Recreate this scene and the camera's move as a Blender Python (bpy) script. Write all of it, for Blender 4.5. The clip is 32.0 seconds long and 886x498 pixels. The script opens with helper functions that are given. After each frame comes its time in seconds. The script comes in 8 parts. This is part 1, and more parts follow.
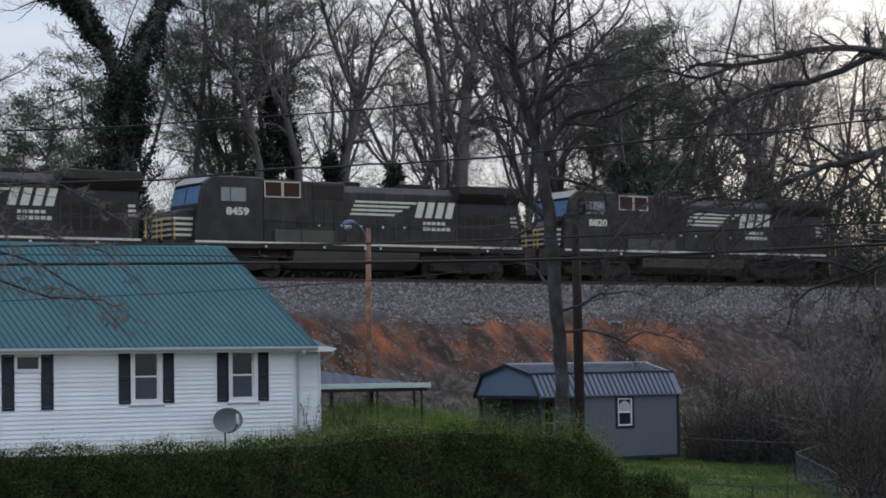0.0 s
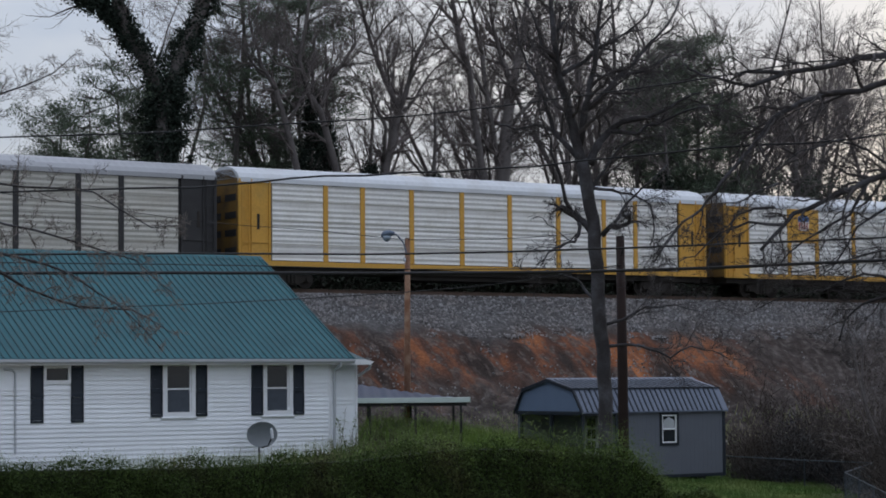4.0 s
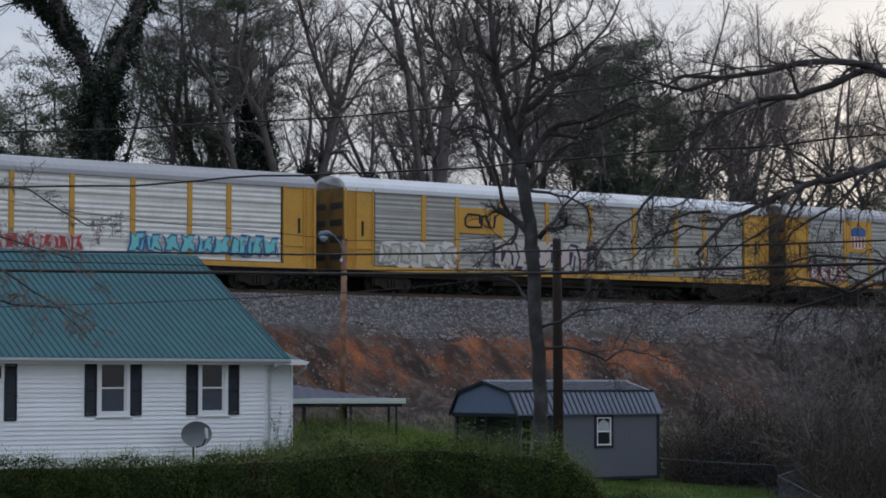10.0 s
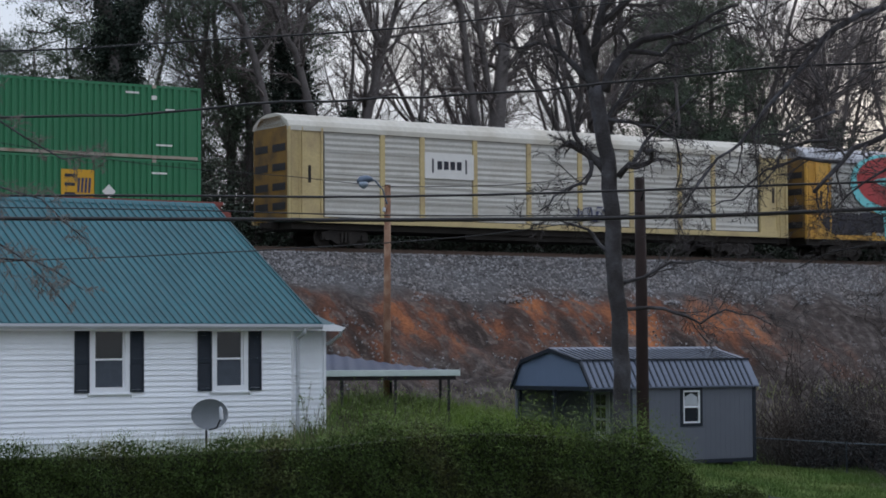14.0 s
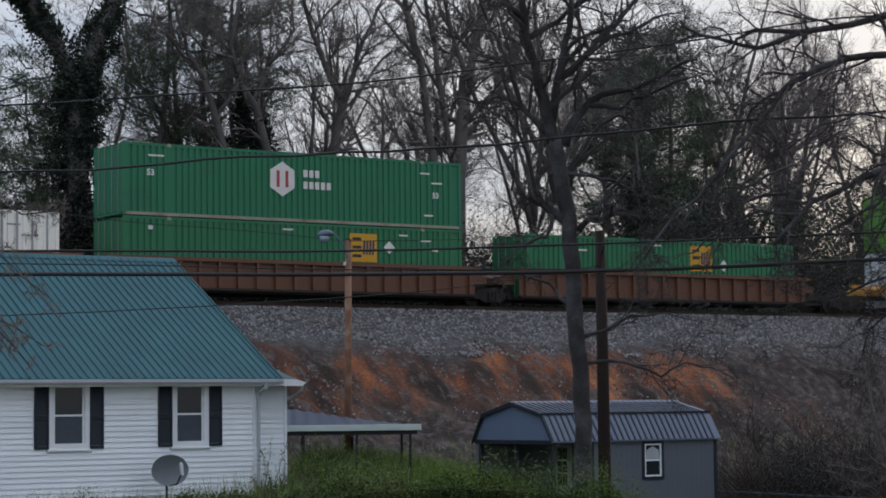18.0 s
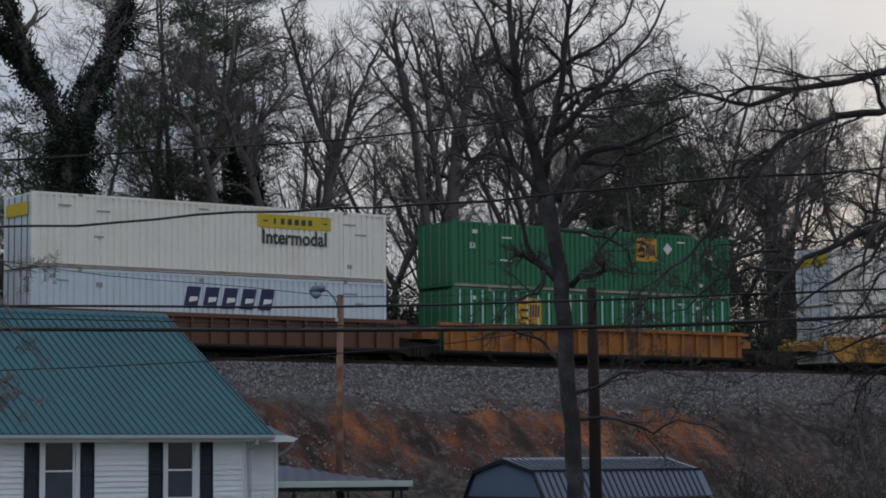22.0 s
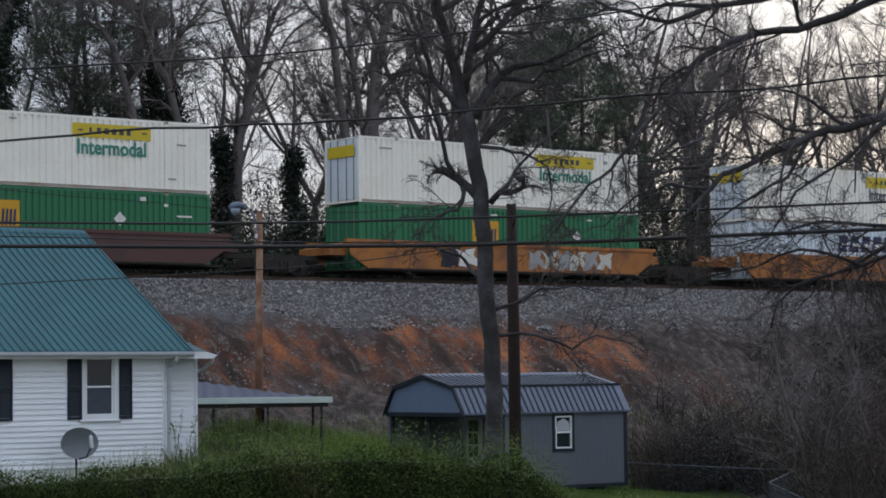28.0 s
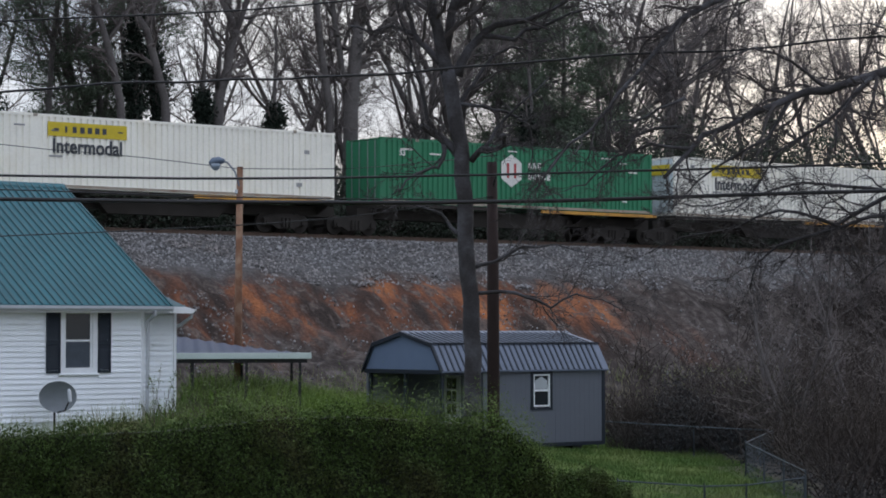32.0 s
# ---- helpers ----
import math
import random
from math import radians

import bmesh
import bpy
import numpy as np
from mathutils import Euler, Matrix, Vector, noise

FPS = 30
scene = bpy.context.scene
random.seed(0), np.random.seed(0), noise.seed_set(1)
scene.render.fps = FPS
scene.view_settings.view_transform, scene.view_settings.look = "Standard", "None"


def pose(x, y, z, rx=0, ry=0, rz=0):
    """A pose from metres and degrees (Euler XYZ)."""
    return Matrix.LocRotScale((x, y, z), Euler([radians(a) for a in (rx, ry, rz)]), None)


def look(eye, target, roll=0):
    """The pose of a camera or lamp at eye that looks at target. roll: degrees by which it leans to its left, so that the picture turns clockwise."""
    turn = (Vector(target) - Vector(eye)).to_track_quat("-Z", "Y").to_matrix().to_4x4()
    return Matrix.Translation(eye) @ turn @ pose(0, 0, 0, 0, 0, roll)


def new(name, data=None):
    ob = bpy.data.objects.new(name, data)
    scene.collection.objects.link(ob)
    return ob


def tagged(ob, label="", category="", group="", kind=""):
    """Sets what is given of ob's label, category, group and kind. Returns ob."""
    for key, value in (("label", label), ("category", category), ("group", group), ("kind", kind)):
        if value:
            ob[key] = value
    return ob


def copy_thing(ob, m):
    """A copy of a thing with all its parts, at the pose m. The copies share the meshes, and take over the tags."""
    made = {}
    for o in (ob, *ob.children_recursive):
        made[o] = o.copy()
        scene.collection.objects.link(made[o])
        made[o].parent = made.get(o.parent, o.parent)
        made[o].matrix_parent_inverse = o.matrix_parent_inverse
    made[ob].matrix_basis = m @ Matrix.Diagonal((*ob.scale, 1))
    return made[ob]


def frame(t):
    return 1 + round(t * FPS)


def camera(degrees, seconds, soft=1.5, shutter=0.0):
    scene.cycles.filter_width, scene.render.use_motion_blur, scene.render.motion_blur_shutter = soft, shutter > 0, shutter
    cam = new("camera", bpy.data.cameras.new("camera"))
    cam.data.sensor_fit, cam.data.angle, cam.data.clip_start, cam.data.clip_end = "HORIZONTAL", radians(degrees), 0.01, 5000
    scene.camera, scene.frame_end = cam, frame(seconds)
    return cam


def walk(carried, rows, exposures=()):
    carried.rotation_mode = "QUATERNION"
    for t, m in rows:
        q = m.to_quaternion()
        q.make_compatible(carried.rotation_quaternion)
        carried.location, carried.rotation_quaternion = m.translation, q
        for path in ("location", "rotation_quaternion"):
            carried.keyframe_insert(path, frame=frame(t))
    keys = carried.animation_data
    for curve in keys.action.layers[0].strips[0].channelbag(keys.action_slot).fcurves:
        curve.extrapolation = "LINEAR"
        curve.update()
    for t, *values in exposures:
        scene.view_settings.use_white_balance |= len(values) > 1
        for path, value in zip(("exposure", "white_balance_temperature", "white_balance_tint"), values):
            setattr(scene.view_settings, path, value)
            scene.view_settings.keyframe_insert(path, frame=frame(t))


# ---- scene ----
EXPOSURE = 0.16
cam = camera(23.32, 32.0, soft=1.8)
# time, eye x y z, yaw, pitch, roll
PATH = [
    (0.0, 0.000, -1.791, 4.000, 0.069, 3.149, 0.894),
    (0.5, 0.000, -1.791, 4.000, -0.259, 3.207, 0.965),
    (1.0, 0.000, 0.000, 4.000, -0.292, 3.936, 0.848),
    (1.5, 0.000, 0.000, 4.000, -0.340, 4.012, 0.877),
    (2.0, 0.000, 0.000, 4.000, -0.353, 3.828, 0.875),
    (2.5, 0.000, 0.000, 4.000, 0.091, 3.896, 0.893),
    (3.0, 0.000, 0.000, 4.000, 0.468, 3.709, 0.730),
    (3.5, 0.000, 0.000, 4.000, 1.037, 3.623, 0.633),
    (5.5, 0.000, 0.000, 4.000, 1.154, 3.112, 0.205),
    (6.0, 0.000, 0.000, 4.000, 1.299, 2.922, 0.057),
    (6.5, 0.000, 0.000, 4.000, 0.908, 2.641, 0.128),
    (7.0, 0.000, 0.000, 4.000, -1.272, 2.590, 0.332),
    (7.5, 0.000, 0.000, 4.000, -1.402, 2.405, 0.065),
    (8.0, 0.000, 0.000, 4.000, -0.020, 2.931, -0.352),
    (8.5, 0.000, 0.000, 4.000, 0.801, 3.565, -0.637),
    (9.0, 0.000, 0.000, 4.000, 0.495, 3.654, -0.651),
    (9.5, 0.000, 0.000, 4.000, -0.233, 3.717, -0.174),
    (10.0, 0.000, 0.000, 4.000, -0.578, 3.566, 0.052),
    (10.5, -0.009, 8.722, 4.013, -1.426, 3.751, 0.128),
    (11.0, -0.011, 11.111, 4.017, -1.767, 3.701, -0.084),
    (11.5, -0.011, 11.111, 4.017, -1.015, 3.800, 0.299),
    (12.0, -0.011, 11.111, 4.017, -0.268, 2.966, 0.395),
    (12.5, -0.011, 11.111, 4.017, -0.175, 2.698, 0.003),
    (13.0, -0.011, 11.111, 4.017, 0.311, 2.294, 0.288),
    (13.5, -0.011, 11.111, 4.017, 0.217, 2.204, 0.467),
    (14.0, -0.011, 11.111, 4.017, 0.923, 2.719, 0.344),
    (14.5, -0.011, 11.111, 4.017, 1.414, 2.712, 0.579),
    (16.5, -0.011, 11.111, 4.017, 0.256, 2.922, 1.243),
    (17.0, -0.011, 11.111, 4.017, 0.209, 3.310, 1.067),
    (17.5, -0.011, 11.111, 4.017, -0.102, 3.735, 0.821),
    (18.0, -0.011, 11.111, 4.017, -0.108, 4.153, 0.628),
    (18.5, -0.011, 11.111, 4.017, -0.282, 4.578, 0.533),
    (19.0, -0.011, 11.111, 4.017, -0.576, 4.647, 0.602),
    (19.5, -0.011, 11.111, 4.017, -0.861, 4.720, 0.690),
    (20.0, -0.011, 11.111, 4.017, -1.187, 4.718, 0.522),
    (20.5, -0.011, 11.111, 4.017, -1.157, 4.896, 0.521),
    (21.0, -0.011, 11.111, 4.017, -0.302, 5.014, 0.570),
    (21.5, -0.011, 11.111, 4.017, -0.172, 5.461, 0.509),
    (22.0, -0.011, 11.111, 4.017, -0.334, 5.647, 0.494),
    (22.5, -0.011, 11.111, 4.017, 0.060, 5.655, 0.572),
    (23.0, -0.011, 11.111, 4.017, 0.043, 5.546, 0.620),
    (23.5, -0.011, 11.111, 4.017, -0.268, 5.559, 0.442),
    (24.0, -0.011, 11.111, 4.017, -0.686, 5.463, 0.157),
    (24.5, -0.011, 11.111, 4.017, -1.349, 5.326, -0.135),
    (25.0, -0.011, 11.111, 4.017, -1.515, 4.854, -0.316),
    (25.5, -0.011, 11.111, 4.017, -1.933, 4.616, -0.168),
    (27.5, -0.011, 11.111, 4.017, -2.114, 3.285, 0.439),
    (28.0, -0.011, 11.111, 4.017, -2.471, 3.396, 0.656),
    (28.5, -0.011, 11.111, 4.017, -4.239, 3.224, 0.431),
    (29.0, -0.011, 11.111, 4.017, -7.239, 2.731, 0.212),
    (29.5, -0.011, 11.111, 4.017, -10.097, 1.742, -0.254),
    (30.0, -0.011, 11.111, 4.017, -7.243, 1.394, -0.542),
    (30.5, -0.011, 11.111, 4.017, -3.622, 1.102, -0.573),
    (31.0, -0.011, 11.111, 4.017, -3.102, 1.132, -0.206),
    (31.5, -0.011, 11.111, 4.017, -3.038, 1.168, -0.095),
    (32.0, -0.011, 11.111, 4.017, -3.032, 2.257, 0.089),
]
# the camera opens up when it looks lower and closes when more sky comes in
EXPOSURES = [(0, 0.2), (1, 0.0), (2, -0.12), (3, -0.1), (6, 0.1), (7, 0.24), (8, 0.15), (9, -0.13), (10, -0.1), (11, 0.2), (12, 0.12), (13, 0.6), (14, 0.25), (17, 0.0), (18, -0.05), (19, -0.15), (20, -0.03), (21, -0.22), (22, -0.45), (23, -0.27), (25, -0.1), (28, 0.13), (29, 0.47), (30, 1.22), (31, 0.82), (32, 0.33)]
walk(cam, [(t, pose(x, y, z, 90 + pitch, roll, yaw)) for t, x, y, z, yaw, pitch, roll in PATH], [(t, EXPOSURE + e, 6350, 9) for t, e in EXPOSURES])

# ---- light ----
SUN_AZ, SUN_EL = 31.0, 11.0
world = bpy.data.worlds.new("evening_sky")
scene.world = world
world.use_nodes = True


def build_sky():
    nt = world.node_tree
    nt.nodes.clear()
    out = nt.nodes.new("ShaderNodeOutputWorld")
    bg = nt.nodes.new("ShaderNodeBackground")
    sky = nt.nodes.new("ShaderNodeTexSky")
    sky.sky_type, sky.sun_disc = "NISHITA", False
    sky.sun_elevation, sky.sun_rotation = radians(SUN_EL), radians(SUN_AZ)
    sky.dust_density, sky.air_density = 2.2, 1.0
    gain = nt.nodes.new("ShaderNodeVectorMath")
    gain.operation = "SCALE"
    gain.inputs["Scale"].default_value = 0.11
    tex = nt.nodes.new("ShaderNodeTexCoord")
    stretch = nt.nodes.new("ShaderNodeMapping")
    stretch.inputs["Scale"].default_value = (3.0, 3.0, 9.0)
    cloud = nt.nodes.new("ShaderNodeTexNoise")
    cloud.inputs["Scale"].default_value, cloud.inputs["Detail"].default_value = 2.2, 6.0
    ramp = nt.nodes.new("ShaderNodeValToRGB")
    ramp.color_ramp.elements[0].position, ramp.color_ramp.elements[1].position = 0.32, 0.68
    ramp.color_ramp.elements[0].color = (0.58, 0.66, 0.84, 1)
    ramp.color_ramp.elements[1].color = (0.92, 0.93, 1.0, 1)
    mix = nt.nodes.new("ShaderNodeMix")
    mix.data_type = "RGBA"
    mix.inputs["Factor"].default_value = 0.8
    axes, rise, dome = nt.nodes.new("ShaderNodeSeparateXYZ"), nt.nodes.new("ShaderNodeMath"), nt.nodes.new("ShaderNodeVectorMath")
    rise.operation, rise.use_clamp, dome.operation = "MULTIPLY_ADD", False, "SCALE"
    rise.inputs[1].default_value, rise.inputs[2].default_value = 0.95, 0.62
    nt.links.new(tex.outputs["Generated"], axes.inputs["Vector"])
    nt.links.new(axes.outputs["Z"], rise.inputs[0])
    nt.links.new(tex.outputs["Generated"], stretch.inputs["Vector"])
    nt.links.new(stretch.outputs["Vector"], cloud.inputs["Vector"])
    nt.links.new(cloud.outputs["Fac"], ramp.inputs["Fac"])
    nt.links.new(sky.outputs["Color"], gain.inputs[0])
    nt.links.new(gain.outputs["Vector"], mix.inputs["A"])
    nt.links.new(ramp.outputs["Color"], dome.inputs[0])
    nt.links.new(rise.outputs["Value"], dome.inputs["Scale"])
    nt.links.new(dome.outputs["Vector"], mix.inputs["B"])
    nt.links.new(mix.outputs["Result"], bg.inputs["Color"])
    bg.inputs["Strength"].default_value = 1.0
    nt.links.new(bg.outputs["Background"], out.inputs["Surface"])


build_sky()
sun = new("sun", bpy.data.lights.new("sun", "SUN"))
sun.data.energy, sun.data.angle, sun.data.color = 0.5, radians(25), (1.0, 0.93, 0.86)
_a, _e = radians(SUN_AZ), radians(SUN_EL)
sun.matrix_world = look((math.sin(_a) * math.cos(_e) * 200, math.cos(_a) * math.cos(_e) * 200, math.sin(_e) * 200), (0, 0, 0))

# ---- tools ----


class Mesh:
    """Collects corners and faces."""

    def __init__(self):
        self.v, self.f = [], []

    def box(self, x0, x1, y0, y1, z0, z1):
        n = len(self.v)
        self.v += [(x0, y0, z0), (x1, y0, z0), (x1, y1, z0), (x0, y1, z0), (x0, y0, z1), (x1, y0, z1), (x1, y1, z1), (x0, y1, z1)]
        self.f += [tuple(n + i for i in q) for q in ((0, 3, 2, 1), (4, 5, 6, 7), (0, 1, 5, 4), (1, 2, 6, 5), (2, 3, 7, 6), (3, 0, 4, 7))]
        return self

    def prism(self, poly, a0, a1, axis="x"):
        """A closed outline, swept along an axis: x takes (y, z), y takes (x, z), z takes (x, y)."""
        n, k = len(self.v), len(poly)
        for a in (a0, a1):
            for p, q in poly:
                self.v.append((a, p, q) if axis == "x" else (p, a, q) if axis == "y" else (p, q, a))
        self.f += [tuple(range(n, n + k)), tuple(range(n + 2 * k - 1, n + k - 1, -1))]
        self.f += [(n + i, n + k + i, n + k + (i + 1) % k, n + (i + 1) % k) for i in range(k)]
        return self

    def tube(self, path, radii, sides=6, cap=True):
        n, k = len(self.v), len(path)
        pts = [Vector(p) for p in path]
        d = (pts[1] - pts[0]).normalized()
        u = d.cross(Vector((0.3, 0.9, 0.2)) if abs(d.y) < 0.8 else Vector((1, 0, 0.1))).normalized()
        ring = [(math.cos(2 * math.pi * i / sides), math.sin(2 * math.pi * i / sides)) for i in range(sides)]
        for i, p in enumerate(pts):
            if i:
                e = (pts[min(i + 1, k - 1)] - pts[i - 1])
                if e.length > 1e-9:
                    d = e.normalized()
                u = (u - d * u.dot(d))
                u = u.normalized() if u.length > 1e-6 else d.orthogonal().normalized()
            w = d.cross(u)
            r = radii[i]
            for c, s in ring:
                self.v.append((p.x + r * (c * u.x + s * w.x), p.y + r * (c * u.y + s * w.y), p.z + r * (c * u.z + s * w.z)))
        for i in range(k - 1):
            a, b = n + i * sides, n + (i + 1) * sides
            for j in range(sides):
                self.f.append((a + j, a + (j + 1) % sides, b + (j + 1) % sides, b + j))
        if cap:
            self.f.append(tuple(range(n + sides - 1, n - 1, -1)))
            self.f.append(tuple(range(n + (k - 1) * sides, n + k * sides)))
        return self

    def cyl(self, p0, p1, r, sides=12):
        return self.tube([p0, p1], [r, r], sides)

    def quad(self, *pts):
        n = len(self.v)
        self.v += [tuple(p) for p in pts]
        self.f.append(tuple(range(n, n + len(pts))))
        return self

    def grid(self, fn, nu, nv):
        n = len(self.v)
        for i in range(nu + 1):
            for j in range(nv + 1):
                self.v.append(tuple(fn(i / nu, j / nv)))
        for i in range(nu):
            for j in range(nv):
                a = n + i * (nv + 1) + j
                self.f.append((a, a + nv + 1, a + nv + 2, a + 1))
        return self

    def data(self, name, mat, smooth=False, bevel=0.0):
        me = bpy.data.meshes.new(name)
        me.from_pydata(self.v, [], self.f)
        if bevel:
            bm = bmesh.new()
            bm.from_mesh(me)
            bmesh.ops.bevel(bm, geom=[e for e in bm.edges if e.calc_face_angle(0) > 0.6], offset=bevel, segments=1, affect="EDGES", clamp_overlap=True)
            bm.to_mesh(me)
            bm.free()
        me.materials.append(mat)
        if smooth:
            me.polygons.foreach_set("use_smooth", [True] * len(me.polygons))
        me.update()
        return me


def part(name, m, mat, parent=None, label="", smooth=False, bevel=0.0):
    """Links a collected mesh as one object under a thing or a part."""
    ob = new(name, m.data(name, mat, smooth, bevel) if isinstance(m, Mesh) else m)
    if parent:
        ob.parent = parent
    return tagged(ob, label)


def thing(name, m, label, category, group="", kind=""):
    ob = new(name)
    ob.empty_display_size = 0.3
    ob.matrix_basis = m
    return tagged(ob, label, category, group, kind)


def writing(text, size, depth, mat, name, parent, m, squeeze=1.0, shear=0.0, bold=0.0):
    """Letters of the built-in font as a mesh; they stand in the plane x, z of m."""
    cu = bpy.data.curves.new(name, "FONT")
    cu.body, cu.size, cu.extrude, cu.align_x, cu.align_y = text, size, depth, "CENTER", "CENTER"
    cu.shear, cu.offset, cu.resolution_u = shear, bold, 3
    ob = new(name, cu)
    me = bpy.data.meshes.new_from_object(ob.evaluated_get(bpy.context.evaluated_depsgraph_get()))
    bpy.data.objects.remove(ob)
    me.transform(Matrix.Diagonal((squeeze, 1, 1, 1)))
    me.materials.clear()
    me.materials.append(mat)
    ob = new(name, me)
    ob.parent = parent
    ob.matrix_basis = m @ pose(0, 0, 0, 90)
    return ob


def cloud_mesh(name, mat, centres, sizes, rng, aspect=0.5, droop=0.0):
    """Small leaves or needles: one tilted rhombus each."""
    n = len(centres)
    c = np.asarray(centres, float)
    s = np.asarray(sizes, float)[:, None]
    a = rng.normal(size=(n, 3))
    a[:, 2] -= droop
    a /= np.linalg.norm(a, axis=1)[:, None]
    b = np.cross(a, rng.normal(size=(n, 3)))
    b /= np.linalg.norm(b, axis=1)[:, None] + 1e-9
    v = np.stack([c - a * s, c + b * s * aspect, c + a * s, c - b * s * aspect], 1).reshape(-1, 3)
    me = bpy.data.meshes.new(name)
    me.vertices.add(4 * n)
    me.vertices.foreach_set("co", v.ravel())
    me.loops.add(4 * n)
    me.loops.foreach_set("vertex_index", np.arange(4 * n, dtype=np.int32))
    me.polygons.add(n)
    me.polygons.foreach_set("loop_start", np.arange(0, 4 * n, 4, dtype=np.int32))
    me.polygons.foreach_set("loop_total", np.full(n, 4, dtype=np.int32))
    me.materials.append(mat)
    me.update(calc_edges=True)
    return me


# ---- materials ----


def material(name, base, rough=0.7, metal=0.0, vary=0.15, scale=3.0, fine=40.0, bump=0.0, second=None, patch=0.55, hard=0.12, space="Object", each=0.0, island=0.0, spec=0.35):
    """Two scales of noise over a base colour, with a second colour in patches, gloss that varies and a fine relief."""
    mat = bpy.data.materials.new(name)
    mat.use_nodes = True
    nt = mat.node_tree
    n, l = nt.nodes, nt.links
    bsdf = n["Principled BSDF"]
    bsdf.inputs["Metallic"].default_value = metal
    bsdf.inputs["Specular IOR Level"].default_value = spec
    tex = n.new("ShaderNodeTexCoord")
    big, small = n.new("ShaderNodeTexNoise"), n.new("ShaderNodeTexNoise")
    big.inputs["Scale"].default_value, small.inputs["Scale"].default_value = scale, fine
    big.inputs["Detail"].default_value, small.inputs["Detail"].default_value = 5, 4
    l.new(tex.outputs[space], big.inputs["Vector"])
    l.new(tex.outputs[space], small.inputs["Vector"])
    colour = n.new("ShaderNodeRGB")
    colour.outputs[0].default_value = (*base, 1)
    last = colour.outputs[0]
    if second:
        ramp = n.new("ShaderNodeValToRGB")
        ramp.color_ramp.elements[0].position, ramp.color_ramp.elements[1].position = patch - hard, patch + hard
        l.new(big.outputs["Fac"], ramp.inputs["Fac"])
        mix = n.new("ShaderNodeMix")
        mix.data_type = "RGBA"
        mix.inputs["B"].default_value = (*second, 1)
        l.new(ramp.outputs["Color"], mix.inputs["Factor"])
        l.new(last, mix.inputs["A"])
        last = mix.outputs["Result"]
    add = n.new("ShaderNodeMath")
    add.operation = "ADD"
    l.new(big.outputs["Fac"], add.inputs[0])
    l.new(small.outputs["Fac"], add.inputs[1])
    top = add.outputs[0]
    for amount, node, socket in ((each, "ShaderNodeObjectInfo", "Random"), (island, "ShaderNodeNewGeometry", "Random Per Island")):
        if amount:
            info, more = n.new(node), n.new("ShaderNodeMath")
            more.operation = "MULTIPLY_ADD"
            more.inputs[1].default_value = amount
            l.new(info.outputs[socket], more.inputs[0])
            l.new(top, more.inputs[2])
            top = more.outputs[0]
    rng_ = n.new("ShaderNodeMapRange")
    span = (each + island) / 2
    rng_.inputs["From Min"].default_value, rng_.inputs["From Max"].default_value = 0.6 + span - span * 0.6, 1.4 + span + span * 0.6
    rng_.inputs["To Min"].default_value, rng_.inputs["To Max"].default_value = 1 - vary, 1 + vary
    l.new(top, rng_.inputs["Value"])
    hsv = n.new("ShaderNodeHueSaturation")
    l.new(rng_.outputs["Result"], hsv.inputs["Value"])
    l.new(last, hsv.inputs["Color"])
    l.new(hsv.outputs["Color"], bsdf.inputs["Base Color"])
    gloss = n.new("ShaderNodeMapRange")
    gloss.inputs["To Min"].default_value, gloss.inputs["To Max"].default_value = max(0.03, rough - 0.12), min(1, rough + 0.12)
    l.new(small.outputs["Fac"], gloss.inputs["Value"])
    l.new(gloss.outputs["Result"], bsdf.inputs["Roughness"])
    if bump:
        b = n.new("ShaderNodeBump")
        b.inputs["Strength"].default_value, b.inputs["Distance"].default_value = 0.6, bump
        l.new(small.outputs["Fac"], b.inputs["Height"])
        l.new(b.outputs["Normal"], bsdf.inputs["Normal"])
    return mat


def glass(name, tint=(0.02, 0.025, 0.03)):
    mat = material(name, tint, 0.08, 0.0, 0.1, 2, 20, spec=0.6)
    return mat


siding_mat = material("white_vinyl", (0.85, 0.89, 0.94), 0.5, 0, 0.09, 1.2, 30, each=0.5)
trim_mat = material("white_trim", (0.79, 0.82, 0.86), 0.45, 0, 0.06, 2, 30)
gutter_mat = material("gutter_paint", (0.42, 0.45, 0.49), 0.4, 0, 0.1, 2, 30)
shutter_mat = material("dark_shutter", (0.012, 0.02, 0.032), 0.5, 0, 0.2, 4, 40)
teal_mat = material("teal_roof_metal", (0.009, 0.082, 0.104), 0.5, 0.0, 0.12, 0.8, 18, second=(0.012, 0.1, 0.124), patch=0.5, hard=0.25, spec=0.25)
# Roof teal darkened for the shade lines of the ribs; also trim, wing roof.
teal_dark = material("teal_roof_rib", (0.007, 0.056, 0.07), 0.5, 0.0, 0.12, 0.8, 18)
glass_mat = glass("window_glass")
screen_mat = material("window_screen", (0.062, 0.076, 0.098), 0.6, 0, 0.2, 6, 300)
dish_mat = material("dish_grey", (0.16, 0.18, 0.2), 0.45, 0, 0.1, 4, 60)
dark_metal = material("dark_metal", (0.02, 0.021, 0.023), 0.55, 0.3, 0.3, 3, 40)
shed_wall_mat = material("shed_paint", (0.118, 0.13, 0.16), 0.6, 0, 0.07, 2, 60, each=0.2)
# Bluer than the wall: skylight on the end face is put into the colour.
shed_gable_mat = material("shed_gable_skylit", (0.115, 0.16, 0.245), 0.6, 0, 0.07, 2, 60)
shed_trim_mat = material("shed_trim", (0.012, 0.018, 0.028), 0.5, 0, 0.2, 4, 60)
shed_roof_mat = material("shed_roof_metal", (0.125, 0.15, 0.205), 0.42, 0.2, 0.12, 1.5, 30)
